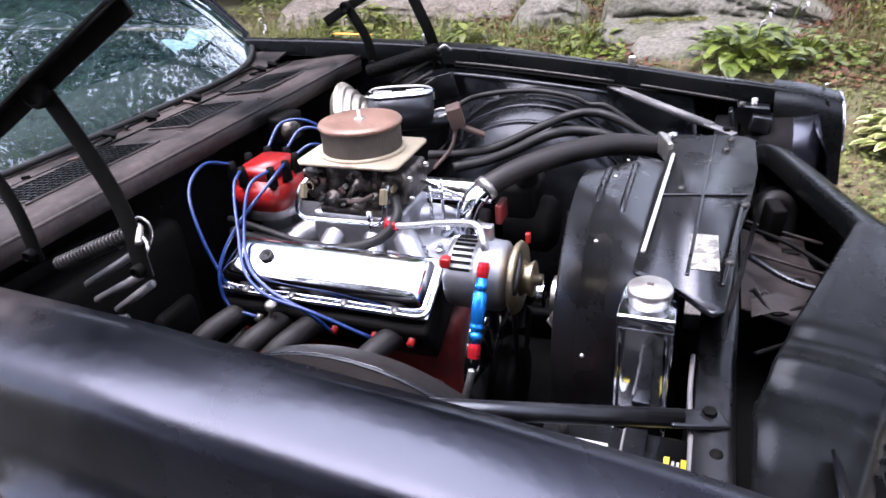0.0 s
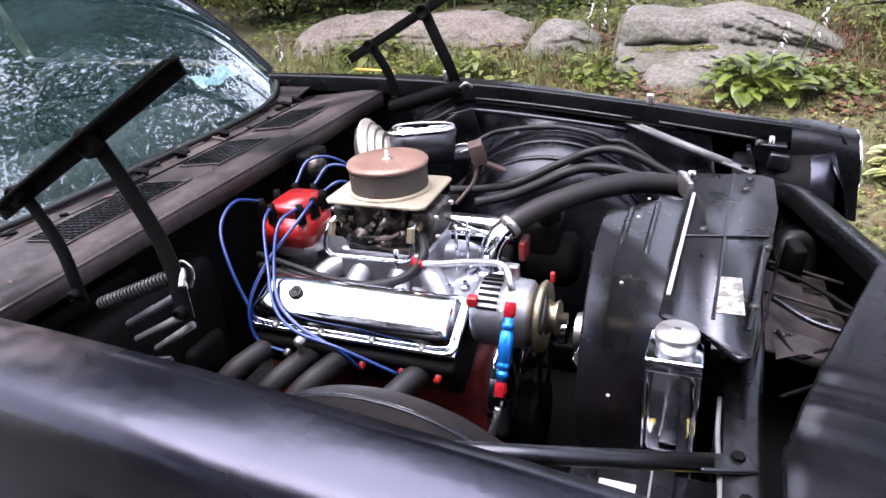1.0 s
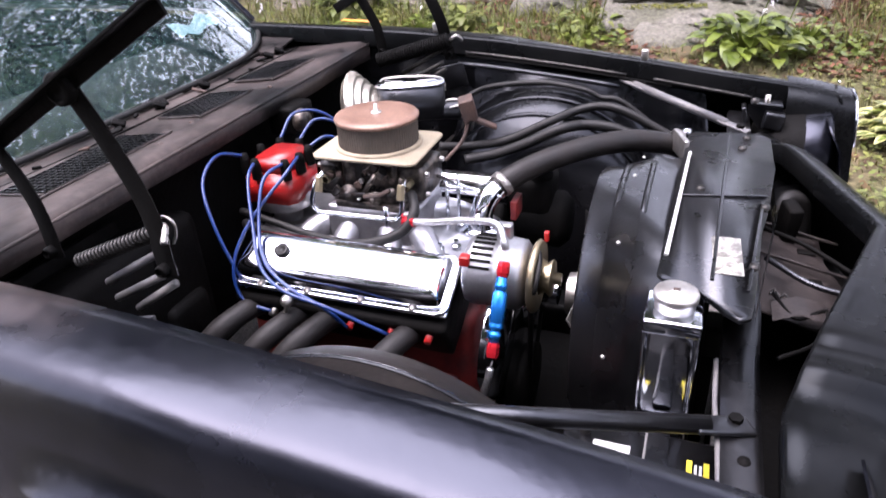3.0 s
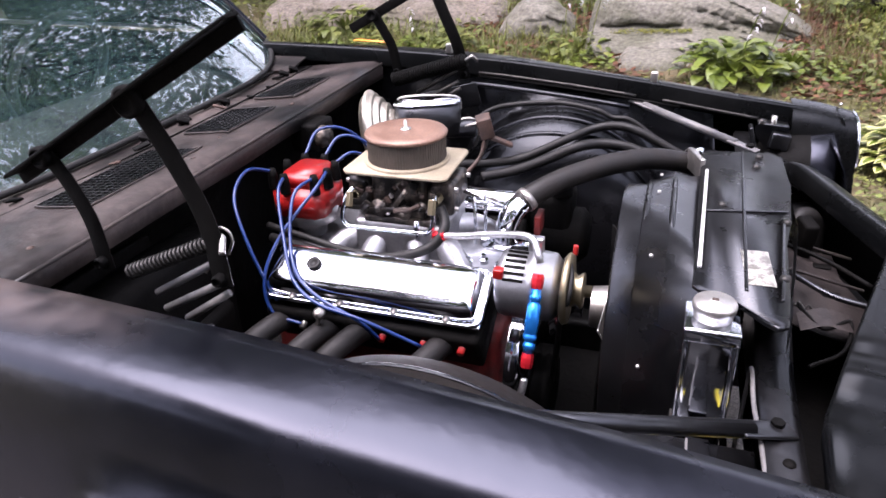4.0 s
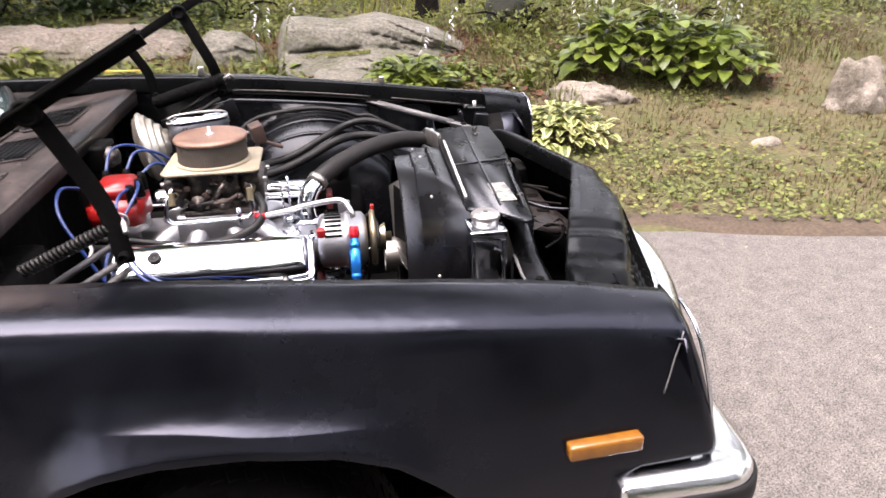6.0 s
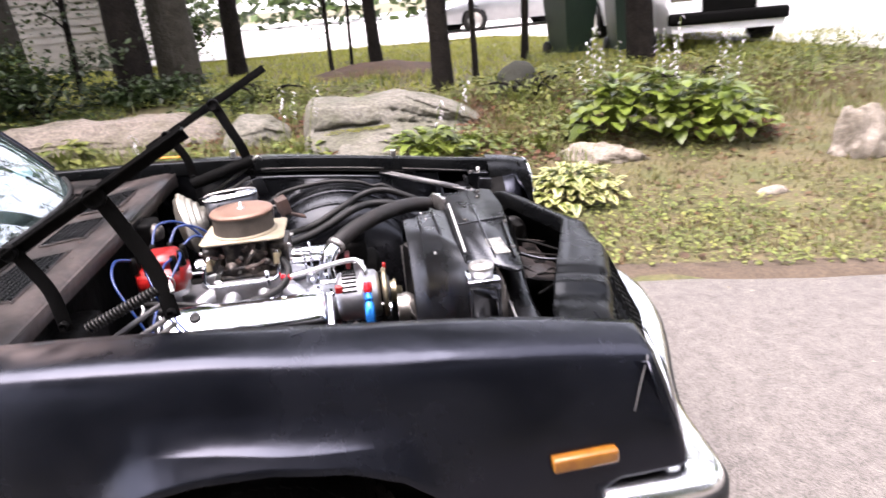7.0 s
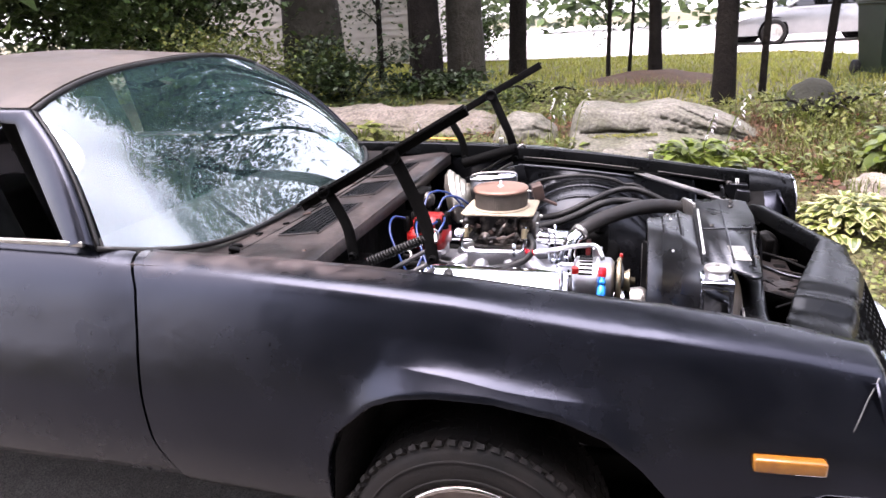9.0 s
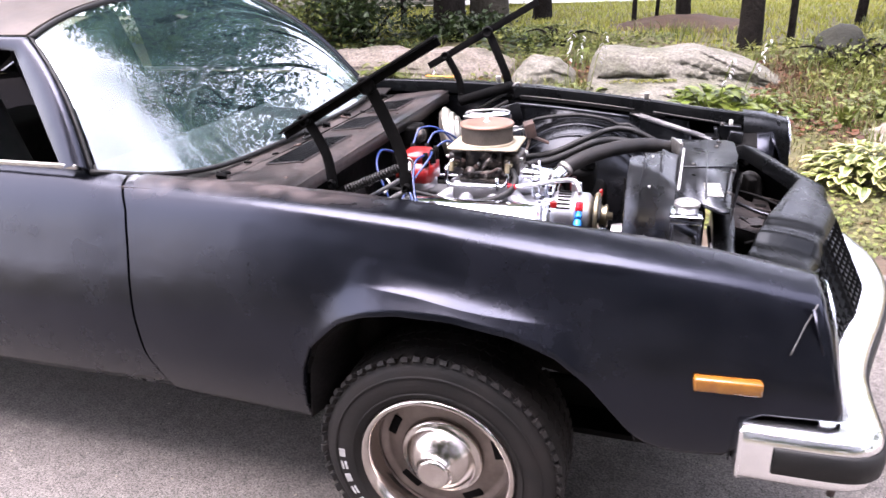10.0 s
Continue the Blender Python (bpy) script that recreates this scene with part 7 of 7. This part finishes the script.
        st.to_mesh(me)
        st.free()
        me.materials.append(material)
        o = new("flower_stem", me)
        o.parent = h
        for j in range(9):
            t = 1 - j * 0.05
            px, py, pz = bx + (tx - bx) * t, by + (ty - by) * t, tz * t + 0.01
            leaf_strip(v3, f3, (px, py, pz), rng.uniform(0, 6.283), 0.04, 0.010, 0.1, 0.8, 0.6, 5)
    if v3:
        raw("bloom", v3, f3, M_PETAL, "hanging white bells", "", "stuff", h)
    return h


hosta("hosta", 2.66, 4.25, 0.76, 0.55, 135, 0.20, M_HOSTA, "large green hosta with white flower spikes", 21, None, 6)
hosta("hosta", 3.12, 4.15, 0.78, 0.58, 135, 0.20, M_HOSTA, "large green hosta with white flower spikes", 22, None, 5)
hosta("hosta", 3.54, 3.95, 0.76, 0.50, 135, 0.20, M_HOSTA, "large green hosta spreading over the grass", 29, None, 4)
hosta("variegated_hosta", 1.80, 2.86, 0.68, 0.25, 250, 0.11, M_HOSTA, "low hosta with cream-edged green leaves", 23, M_VARIEG)
hosta("hosta", 0.85, 4.12, 0.70, 0.27, 130, 0.15, M_HOSTA, "bright green hosta below the rocks", 24, None, 2)
hosta("hosta", -2.6, 4.9, 0.6, 0.26, 60, 0.14, M_FERN, "yellow-green leafy plant by the ledge", 25, None, 0)
hosta("hosta", -0.35, 4.55, 0.5, 0.2, 30, 0.12, M_FERN, "small leafy plant among the rocks", 26, None, 3)


wrng = np.random.default_rng(44)
for k in range(16):
    if 7 <= k <= 12:
        continue
    wx, wy = -2.9 + 0.33 * k + wrng.uniform(-0.2, 0.2), wrng.uniform(3.9, 4.4)
    hosta("weed_clump", wx, wy, wrng.uniform(0.3, 0.6), wrng.uniform(0.12, 0.26), 45, wrng.uniform(0.07, 0.12), (M_FERN, M_HOSTA, M_FERN)[k % 3], "leafy green weeds growing before the rocks", 100 + k, None, 1 if k % 4 == 0 else 0)


# trees: tapered trunk, limbs, and a crown of many small leaves in uneven clumps
def tree(name, x, y, girth, height, bark, leafmat, label, seed, crown=(3.0, 6.0), leaves=2600, leaf=0.12, lean=(0, 0), limbs=7, low=0.45):
    rng = np.random.default_rng(seed)
    z = land(x, y)
    t = thing(name, (x, y, z), label, "tree", "trees")
    top = Vector((x + lean[0] * height, y + lean[1] * height, z + height))
    base = Vector((x, y, z - 0.1))
    mid = base.lerp(top, 0.5) + Vector((rng.uniform(-0.1, 0.1), rng.uniform(-0.1, 0.1), 0))
    b = tube([base, base.lerp(mid, 0.12), mid, top], [girth * 0.75, girth * 0.52, girth * 0.42, girth * 0.14], 14, 8)
    for v in b.verts:
        f = noise.noise(v.co * 6) * girth * 0.05
        v.co.x += f
        v.co.y += f
    part("trunk", b, bark, t)
    lb = bmesh.new()
    centres = []
    for k in range(limbs):
        f = low + (1 - low) * (k + rng.random()) / limbs
        p = base.lerp(top, f)
        a = rng.uniform(0, 6.283)
        L = crown[0] * rng.uniform(0.5, 1.0) * (1.15 - 0.6 * f)
        q = p + Vector((math.cos(a) * L, math.sin(a) * L, L * rng.uniform(0.15, 0.5)))
        tube([p, p.lerp(q, 0.5) + Vector((0, 0, 0.1 * L)), q], [girth * 0.2, girth * 0.12, girth * 0.04], 7, 4, lb)
        centres += [p.lerp(q, 0.6), q, p.lerp(q, 0.85) + Vector((rng.normal() * 0.4, rng.normal() * 0.4, rng.normal() * 0.3))]
    part("branching", lb, bark, t, kind="stuff")
    centres += [top, top + Vector((0, 0, 0.3))]
    verts, faces = [], []
    n = len(centres)
    for k in range(leaves):
        c = centres[rng.integers(n)]
        s = crown[0] * 0.30
        p = c + Vector((rng.normal() * s, rng.normal() * s, rng.normal() * s * 0.6)) - Vector((x, y, z))
        q = Euler((rng.uniform(-0.9, 0.9), rng.uniform(-0.9, 0.9), rng.uniform(0, 6.283))).to_matrix()
        L = leaf * rng.uniform(0.6, 1.3)
        i = len(verts)
        verts += [tuple(p + q @ Vector(v)) for v in ((0, 0, 0), (L * 0.5, L * 0.3, 0.1 * L), (L, 0, 0), (L * 0.5, -L * 0.3, 0.1 * L))]
        faces.append((i, i + 1, i + 2, i + 3))
    raw("crown", verts, faces, leafmat, "", "", "stuff", t)
    return t


tree("tree", -2.85, 8.5, 0.46, 12.0, M_BARK, M_TREELEAF, "dark-barked tree behind the rocks", 31, (3.4, 5), 4200, 0.21, (-0.02, 0))
tree("tree", -2.42, 9.3, 0.58, 12.0, M_BARKG, M_TREELEAF, "thick grey-barked tree at the lawn", 32, (4.0, 6), 6200, 0.21)
tree("tree", -1.75, 10.4, 0.30, 12.5, M_BARK, M_TREELEAF, "slim dark tree on the lawn", 33, (2.6, 5), 5600, 0.21, (0.02, 0))
tree("tree", 0.6, 9.1, 0.19, 11.5, M_BARK, M_DARKLEAF, "slim dark tree in a mulch bed", 34, (2.5, 4), 3600, 0.17, (-0.02, 0), 9, 0.36)
tree("tree", 1.32, 6.6, 0.24, 10.0, M_BARK, M_DARKLEAF, "dark slender tree beside the ledge", 35, (2.4, 4), 2300, 0.15, (-0.005, 0.01), 9, 0.42)
tree("tree", 1.78, 6.9, 0.08, 4.5, M_BARK, M_DARKLEAF, "thin sapling beside the ledge", 36, (0.8, 3), 700, 0.10, (0.03, 0))
tree("tree", 2.78, 8.4, 0.11, 9.0, M_BARK, M_TREELEAF, "thin sapling on the lawn edge", 37, (1.2, 3), 1200, 0.11, (0.03, 0))
tree("tree", 4.15, 7.3, 0.34, 15.5, M_BARK, M_TREELEAF, "dark tree near the bins", 38, (3.2, 5), 6500, 0.20, (-0.06, 0.02), 10, 0.42)
tree("tree", -0.1, 8.9, 0.07, 4.0, M_BARK, M_DARKLEAF, "thin sapling in a mulch bed", 39, (0.9, 2.5), 900, 0.09, (0, 0), 7, 0.2)
tree("tree", 0.2, 9.6, 0.06, 4.0, M_BARK, M_DARKLEAF, "thin sapling in a mulch bed", 40, (0.9, 2.5), 900, 0.09, (0, 0), 7, 0.2)
tree("tree", -5.0, 8.9, 0.95, 13.0, M_BARKG, M_TREELEAF, "very thick grey-barked tree by the shrubs", 41, (3.8, 6), 5500, 0.25)
tree("tree", -4.05, 9.6, 0.10, 6.0, M_BARK, M_DARKLEAF, "thin dark young conifer", 42, (0.9, 3), 1300, 0.09, (0, 0), 10, 0.1)
tree("tree", 7.7, 5.1, 0.30, 15.0, M_BARK, M_DARKLEAF, "dark evergreen tree with low boughs", 43, (2.3, 5), 5200, 0.17, (0, 0), 16, 0.07)
# tall trees round the place, seen in the glass and paint; the near-side row is added, out of view, to darken
# reflections
for k, (x, y, g, h, lo) in enumerate(((9.0, 13.0, 0.45, 17, 0.3), (-4.5, 13.5, 0.5, 17, 0.35), (-9.5, 11.0, 0.5, 17, 0.25), (-9.0, 5.6, 0.45, 10, 0.12), (-12.5, 5.4, 0.45, 11, 0.12),
                                      (12, 4.0, 0.5, 8, 0.3), (3.4, -10.5, 0.4, 13.0, 0.08), (-1.0, -11, 0.4, 13.5, 0.08), (1.2, -12, 0.4, 14, 0.08), (7, -10.0, 0.4, 12.5, 0.08), (-5.0, -10.5, 0.4, 13.5, 0.08), (11, -9.0, 0.4, 9, 0.1), (14, -5, 0.4, 5, 0.2))):
    tree("tree", x, y, g, h, M_BARK, M_TREELEAF if y > 0 else M_DARKLEAF, "tall leafy tree by the driveway, placed for reflections", 60 + k, (4.6 if h > 15 else 3.6, 6), 3600 if h > 15 else 6500, 0.34, (0, 0), 10, lo)


# woods and shrubs: clumps of leaves on stems
def shrub(name, x, y, size, leafmat, label, seed, leaves=2500, leaf=0.09):
    rng = np.random.default_rng(seed)
    z = land(x, y)
    t = thing(name, (x, y, z), label, "shrub", "shrubs")
    lb = bmesh.new()
    cs = []
    for k in range(8):
        a, r = rng.uniform(0, 6.283), rng.random() ** 0.5
        q = Vector((x + size[0] / 2 * r * math.cos(a), y + size[1] / 2 * r * math.sin(a), z + size[2] * rng.uniform(0.45, 1.0)))
        tube([(x, y, z - 0.05), Vector((x, y, z)).lerp(q, 0.5) + Vector((0, 0, 0.1)), q], [0.025, 0.015, 0.006], 6, 4, lb)
        cs += [q, Vector((x, y, z)).lerp(q, 0.6)]
    part("woody_growth", lb, M_BARK, t, kind="stuff")
    verts, faces = [], []
    for k in range(leaves):
        c = cs[rng.integers(len(cs))]
        p = c + Vector((rng.normal() * size[0] * 0.14, rng.normal() * size[1] * 0.14, rng.normal() * size[2] * 0.13)) - Vector((x, y, z))
        if p.z < 0.02:
            p.z = abs(p.z) + 0.02
        q = Euler((rng.uniform(-0.9, 0.9), rng.uniform(-0.9, 0.9), rng.uniform(0, 6.283))).to_matrix()
        L = leaf * rng.uniform(0.6, 1.3)
        i = len(verts)
        verts += [tuple(p + q @ Vector(v)) for v in ((0, 0, 0), (L * 0.5, L * 0.3, 0.1 * L), (L, 0, 0), (L * 0.5, -L * 0.3, 0.1 * L))]
        faces.append((i, i + 1, i + 2, i + 3))
    raw("foliage", verts, faces, leafmat, "", "", "stuff", t)


shrub("shrub", -4.6, 6.4, (2.2, 1.5, 1.1), M_FERN, "yellow-green weedy shrub behind the car", 80, 4500, 0.07)
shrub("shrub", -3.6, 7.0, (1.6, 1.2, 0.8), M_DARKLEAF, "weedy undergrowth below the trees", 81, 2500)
shrub("shrub", -6.9, 7.5, (3.3, 2.0, 3.2), M_TREELEAF, "tall dense green shrub", 82, 11000, 0.12)
shrub("shrub", -9.0, 8.0, (4.0, 2.5, 4.0), M_TREELEAF, "tall dense green shrub", 83, 11000, 0.14)
shrub("shrub", -12.5, 8.0, (4.5, 2.5, 5.0), M_DARKLEAF, "tall dense green shrub", 84, 6000, 0.16)
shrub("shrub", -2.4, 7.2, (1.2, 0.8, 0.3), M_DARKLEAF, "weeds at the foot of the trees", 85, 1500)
shrub("shrub", -3.6, 14.5, (2.0, 1.5, 1.4), M_TREELEAF, "rounded shrub before the house", 88, 3000, 0.10)
shrub("shrub", 2.2, 5.7, (1.6, 1.0, 0.26), M_FERN, "ferny weeds beside the rocks", 89, 900, 0.06)
shrub("shrub", 4.0, 5.5, (1.8, 1.0, 0.24), M_FERN, "ferny weeds behind the plants", 90, 900, 0.06)
shrub("shrub", -0.9, 6.8, (2.0, 0.7, 0.20), M_FERN, "low weeds behind the ledge", 91, 1500, 0.05)

# unseen shrubs added across the drive, darkening what the near paint reflects
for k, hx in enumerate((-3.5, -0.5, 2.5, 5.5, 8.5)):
    shrub("shrub", hx, -6.6 - 0.4 * (k % 2), (3.8, 1.8, 2.3), M_DARKLEAF, "dense dark shrub added out of view to darken reflections", 120 + k, 4200, 0.17)

# woods added far behind the drive, to darken low reflections in paint and glass
rng = np.random.default_rng(77)
verts, faces = [], []
for k in range(14000):
    x, y = rng.uniform(-45, 55), rng.uniform(36, 46)
    top = 11 + 5 * noise.noise((x * 0.14, 0.4, 0.0)) + 2.5 * noise.noise((x * 0.5, 2.4, 0.0))
    z = 0.4 + top * rng.random() ** 0.8
    q = Euler((rng.uniform(-0.9, 0.9), rng.uniform(-0.9, 0.9), rng.uniform(0, 6.283))).to_matrix()
    L = rng.uniform(0.5, 1.1)
    i = len(verts)
    verts += [tuple(Vector((x, y, z)) + q @ Vector(v)) for v in ((0, 0, 0), (L * 0.5, L * 0.35, 0.1 * L), (L, 0, 0), (L * 0.5, -L * 0.35, 0.1 * L))]
    faces.append((i, i + 1, i + 2, i + 3))
raw("far_woods", verts, faces, M_TREELEAF, "dense green woods added far beyond the drive for reflections", "woods", "stuff")

# mulch bed on the lawn
verts = [(0.6, 8.7, land(0.5, 8.7) + 0.16)]
for r, h in ((0.35, 0.13), (0.7, 0.06), (1.0, -0.02)):
    verts += [(0.6 + r * 1.15 * math.cos(a) * (1 + 0.1 * noise.noise((math.cos(a), math.sin(a), r))), 8.7 + r * 1.0 * math.sin(a), land(0.5, 8.7) + h + 0.03 * noise.noise((math.cos(a) * 2, math.sin(a) * 2, r * 3))) for a in [2 * math.pi * k / 32 for k in range(32)]]
faces = [(0, k + 1, (k + 1) % 32 + 1) for k in range(32)]
for b in (1, 33):
    faces += [(b + k, b + 32 + k, b + 32 + (k + 1) % 32, b + (k + 1) % 32) for k in range(32)]
raw("mulch_bed", verts, faces, M_MULCH, "low mound of brown mulch on the lawn", "mulch bed", smooth=True)
# drive beyond the lawn, coloured as if in full sun
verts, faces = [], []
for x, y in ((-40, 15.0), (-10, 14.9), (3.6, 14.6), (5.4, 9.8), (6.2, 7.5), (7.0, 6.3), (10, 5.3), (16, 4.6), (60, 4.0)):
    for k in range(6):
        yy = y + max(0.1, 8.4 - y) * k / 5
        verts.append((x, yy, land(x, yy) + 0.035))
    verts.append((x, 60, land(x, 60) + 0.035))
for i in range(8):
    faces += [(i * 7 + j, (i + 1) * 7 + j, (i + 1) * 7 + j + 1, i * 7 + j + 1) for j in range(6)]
raw("far_driveway", verts, faces, M_FARDRIVE, "pale gravel drive beyond the lawn, sunlight in its colour", "driveway", "structure", smooth=True)

# house with lapped siding
house = thing("house", (-7.5, 17, 0.47), "pale house with lapped horizontal siding", "house")
part("wall", box(-14, -5.0, 15.2, 22, 0.4, 6.5), M_SIDING, house, smooth=False)
lap = bmesh.new()
for k in range(34):
    z = 0.5 + 0.17 * k
    b0 = [lap.verts.new(p) for p in ((-14.02, 15.2, z), (-4.98, 15.2, z), (-4.98, 15.165, z), (-14.02, 15.165, z), (-14.02, 15.2, z + 0.165), (-4.98, 15.2, z + 0.165))]
    lap.faces.new((b0[3], b0[2], b0[5], b0[4]))
    lap.faces.new((b0[0], b0[1], b0[2], b0[3]))
part("siding", lap, M_SIDING, house, smooth=False)
part("roof", prism([(-14.5, 6.4), (-4.5, 6.4), (-9.5, 9.0)], 14.8, 22.4, Matrix(((1, 0, 0, 0), (0, 0, 1, 0), (0, 1, 0, 0), (0, 0, 0, 1)))), M_BARKG, house)
part("foundation", box(-14.02, -4.98, 15.15, 22, 0.3, 0.6), M_ROCK, house)


# wheeled bins
def bin_(x, y, turn):
    b = thing("wheelie_bin", (x, y, land(x, y)), "dark green wheeled rubbish bin with a lid", "bin", "rubbish bins")
    z = land(x, y)
    m = at(x, y, z) @ pose(0, 0, 0, 0, 0, turn)
    rows = []
    for h, a in ((0.06, 0.21), (0.5, 0.25), (0.92, 0.285), (0.95, 0.30)):
        rows.append([m @ Vector((sx * a, sy * a * 1.15, h)) for sx, sy in ((-1, -1), (1, -1), (1, 1), (-1, 1), (-1, -1))])
    part("bin_body", sheet(rows), M_BIN, b, smooth=False)
    part("lid", obox((0.62, 0.74, 0.05), m @ Matrix.Translation((0, 0, 0.985)), 0.02), M_BIN, b)
    for sx in (-0.24, 0.24):
        part("wheel", lathe([(0.0, -0.03), (0.1, -0.03), (0.11, -0.02), (0.11, 0.02), (0.1, 0.03), (0, 0.03)], m @ Matrix.Translation((sx, 0.28, 0.11)) @ AX, 20), M_RUBBER, b)
    part("handle", tube([m @ Vector(p) for p in ((-0.25, 0.36, 0.93), (-0.25, 0.42, 0.95), (0.25, 0.42, 0.95), (0.25, 0.36, 0.93))], 0.014, 8, 1), M_BIN, b)


bin_(3.55, 8.6, 15)
bin_(4.33, 8.3, -5)


# parked cars beyond the lawn
def parked(name, x, y, turn, size, paint, label, tall=False):
    """Lower body, glazed cabin with a roof, lamps and wheels; x runs to the car's nose."""
    L, W, H = size
    z = 0.49
    m = at(x, y, z) @ pose(0, 0, 0, 0, 0, turn)
    c = thing(name, (x, y, z), label, "car", "parked cars")
    h, w = L / 2, W / 2
    belt = 1.02 if tall else 0.92
    top = [(-h, 0.60), (-h + 0.06, belt - 0.10), (-h + 0.35, belt), (0.0, belt), (h - 1.45, belt), (h - 0.45, belt - 0.12), (h - 0.08, belt - 0.24), (h, 0.55)]
    rows = []
    for px, pz in top:
        k = 1 - 0.10 * max(0.0, abs(px) / h - 0.8) / 0.2
        rows.append([m @ Vector((px, q * w * k, zz)) for q, zz in ((-0.93, 0.24), (-0.99, 0.45), (-1.0, min(0.62, pz)), (-0.97, pz - 0.06), (-0.88, pz), (0, pz + 0.02), (0.88, pz), (0.97, pz - 0.06), (1.0, min(0.62, pz)), (0.99, 0.45), (0.93, 0.24))])
    body = sheet(rows)
    body.faces.new([v for v in body.verts][:11])
    body.faces.new([v for v in body.verts][-11:][::-1])
    sharp(part("body", body, paint, c), 50)
    b0, b1 = (-h + 0.12, h - 1.15) if tall else (-h + 0.55, h - 1.25)
    r0, r1 = (-h + 0.40, h - 1.85) if tall else (-h + 1.25, h - 2.05)
    lo = [(b0, -0.90), (b0, 0.90), (b1, 0.90), (b1, -0.90)]
    hi = [(r0, -0.72), (r0, 0.72), (r1, 0.72), (r1, -0.72)]
    names = ("back_window", "side_window", "windscreen", "side_window")
    for k in range(4):
        j = (k + 1) % 4
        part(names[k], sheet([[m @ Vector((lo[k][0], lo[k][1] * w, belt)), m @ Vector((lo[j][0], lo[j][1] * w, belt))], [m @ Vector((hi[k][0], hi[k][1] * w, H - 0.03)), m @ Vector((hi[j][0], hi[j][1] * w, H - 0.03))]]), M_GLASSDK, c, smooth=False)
        part("pillar", bar(m @ Vector((lo[k][0], lo[k][1] * w, belt)), m @ Vector((hi[k][0], hi[k][1] * w, H - 0.02)), 0.07, 0.05, bevel=0.01), paint, c)
    part("roof", sheet([[m @ Vector((r0 + (r1 - r0) * u, q * 0.74 * w, H - 0.03 + 0.05 * (1 - q * q) + 0.02 * math.sin(math.pi * u))) for q in (-1, -0.6, 0, 0.6, 1)] for u in (0, 0.25, 0.5, 0.75, 1)]), paint, c)
    for v in (-1, 1):
        part("door_handle", obox((0.16, 0.03, 0.03), m @ Matrix.Translation((-0.15, v * w, belt - 0.13)), 0.008), paint, c)
        for wx in (-h + 0.85, h - 0.9):
            wm = m @ Matrix.Translation((wx, v * (w - 0.08), 0.31)) @ (pose(0, 0, 0, 90, 0, 0) if v < 0 else pose(0, 0, 0, -90, 0, 0))
            part("wheel_arch", lathe([(0.0, 0.076), (0.37, 0.076), (0.37, 0.084)], wm, 24), M_DARK, c)
            wl = part("wheel", lathe([(0.0, 0.10), (0.05, 0.115), (0.19, 0.10), (0.205, 0.12)], wm, 24), M_STEEL, c)
            part("tyre", lathe([(0.205, 0.12), (0.24, 0.13), (0.30, 0.125), (0.315, 0.10), (0.315, -0.08), (0.2, -0.1)], wm, 28), M_TYRE, wl)
        part("headlamp", obox((0.10, 0.34, 0.13), m @ Matrix.Translation((h - 0.08, v * (w - 0.30), 0.70)), 0.03), M_CHROME, c)
        part("tail_lamp", obox((0.06, 0.28, 0.16), m @ Matrix.Translation((-h + 0.02, v * (w - 0.28), 0.72)), 0.02), M_REDCAP, c)
    part("radiator_grille", obox((0.03, 0.75, 0.16 if not tall else 0.3), m @ Matrix.Translation((h - 0.005, 0, 0.62)), 0.01), M_DARK, c, "dark grille")
    part("front_bumper", obox((0.12, W * 0.9, 0.16), m @ Matrix.Translation((h - 0.01, 0, 0.42)), 0.04), paint if not tall else M_DARK, c)


parked("silver_saloon", 4.75, 18.6, 192, (4.6, 1.8, 1.42), M_SILVER, "silver saloon car parked beyond the lawn")
parked("pale_suv", 5.6, 9.6, -95, (4.5, 1.85, 1.65), M_WHITECAR, "pale off-road car facing the lawn with a dark grille", True)
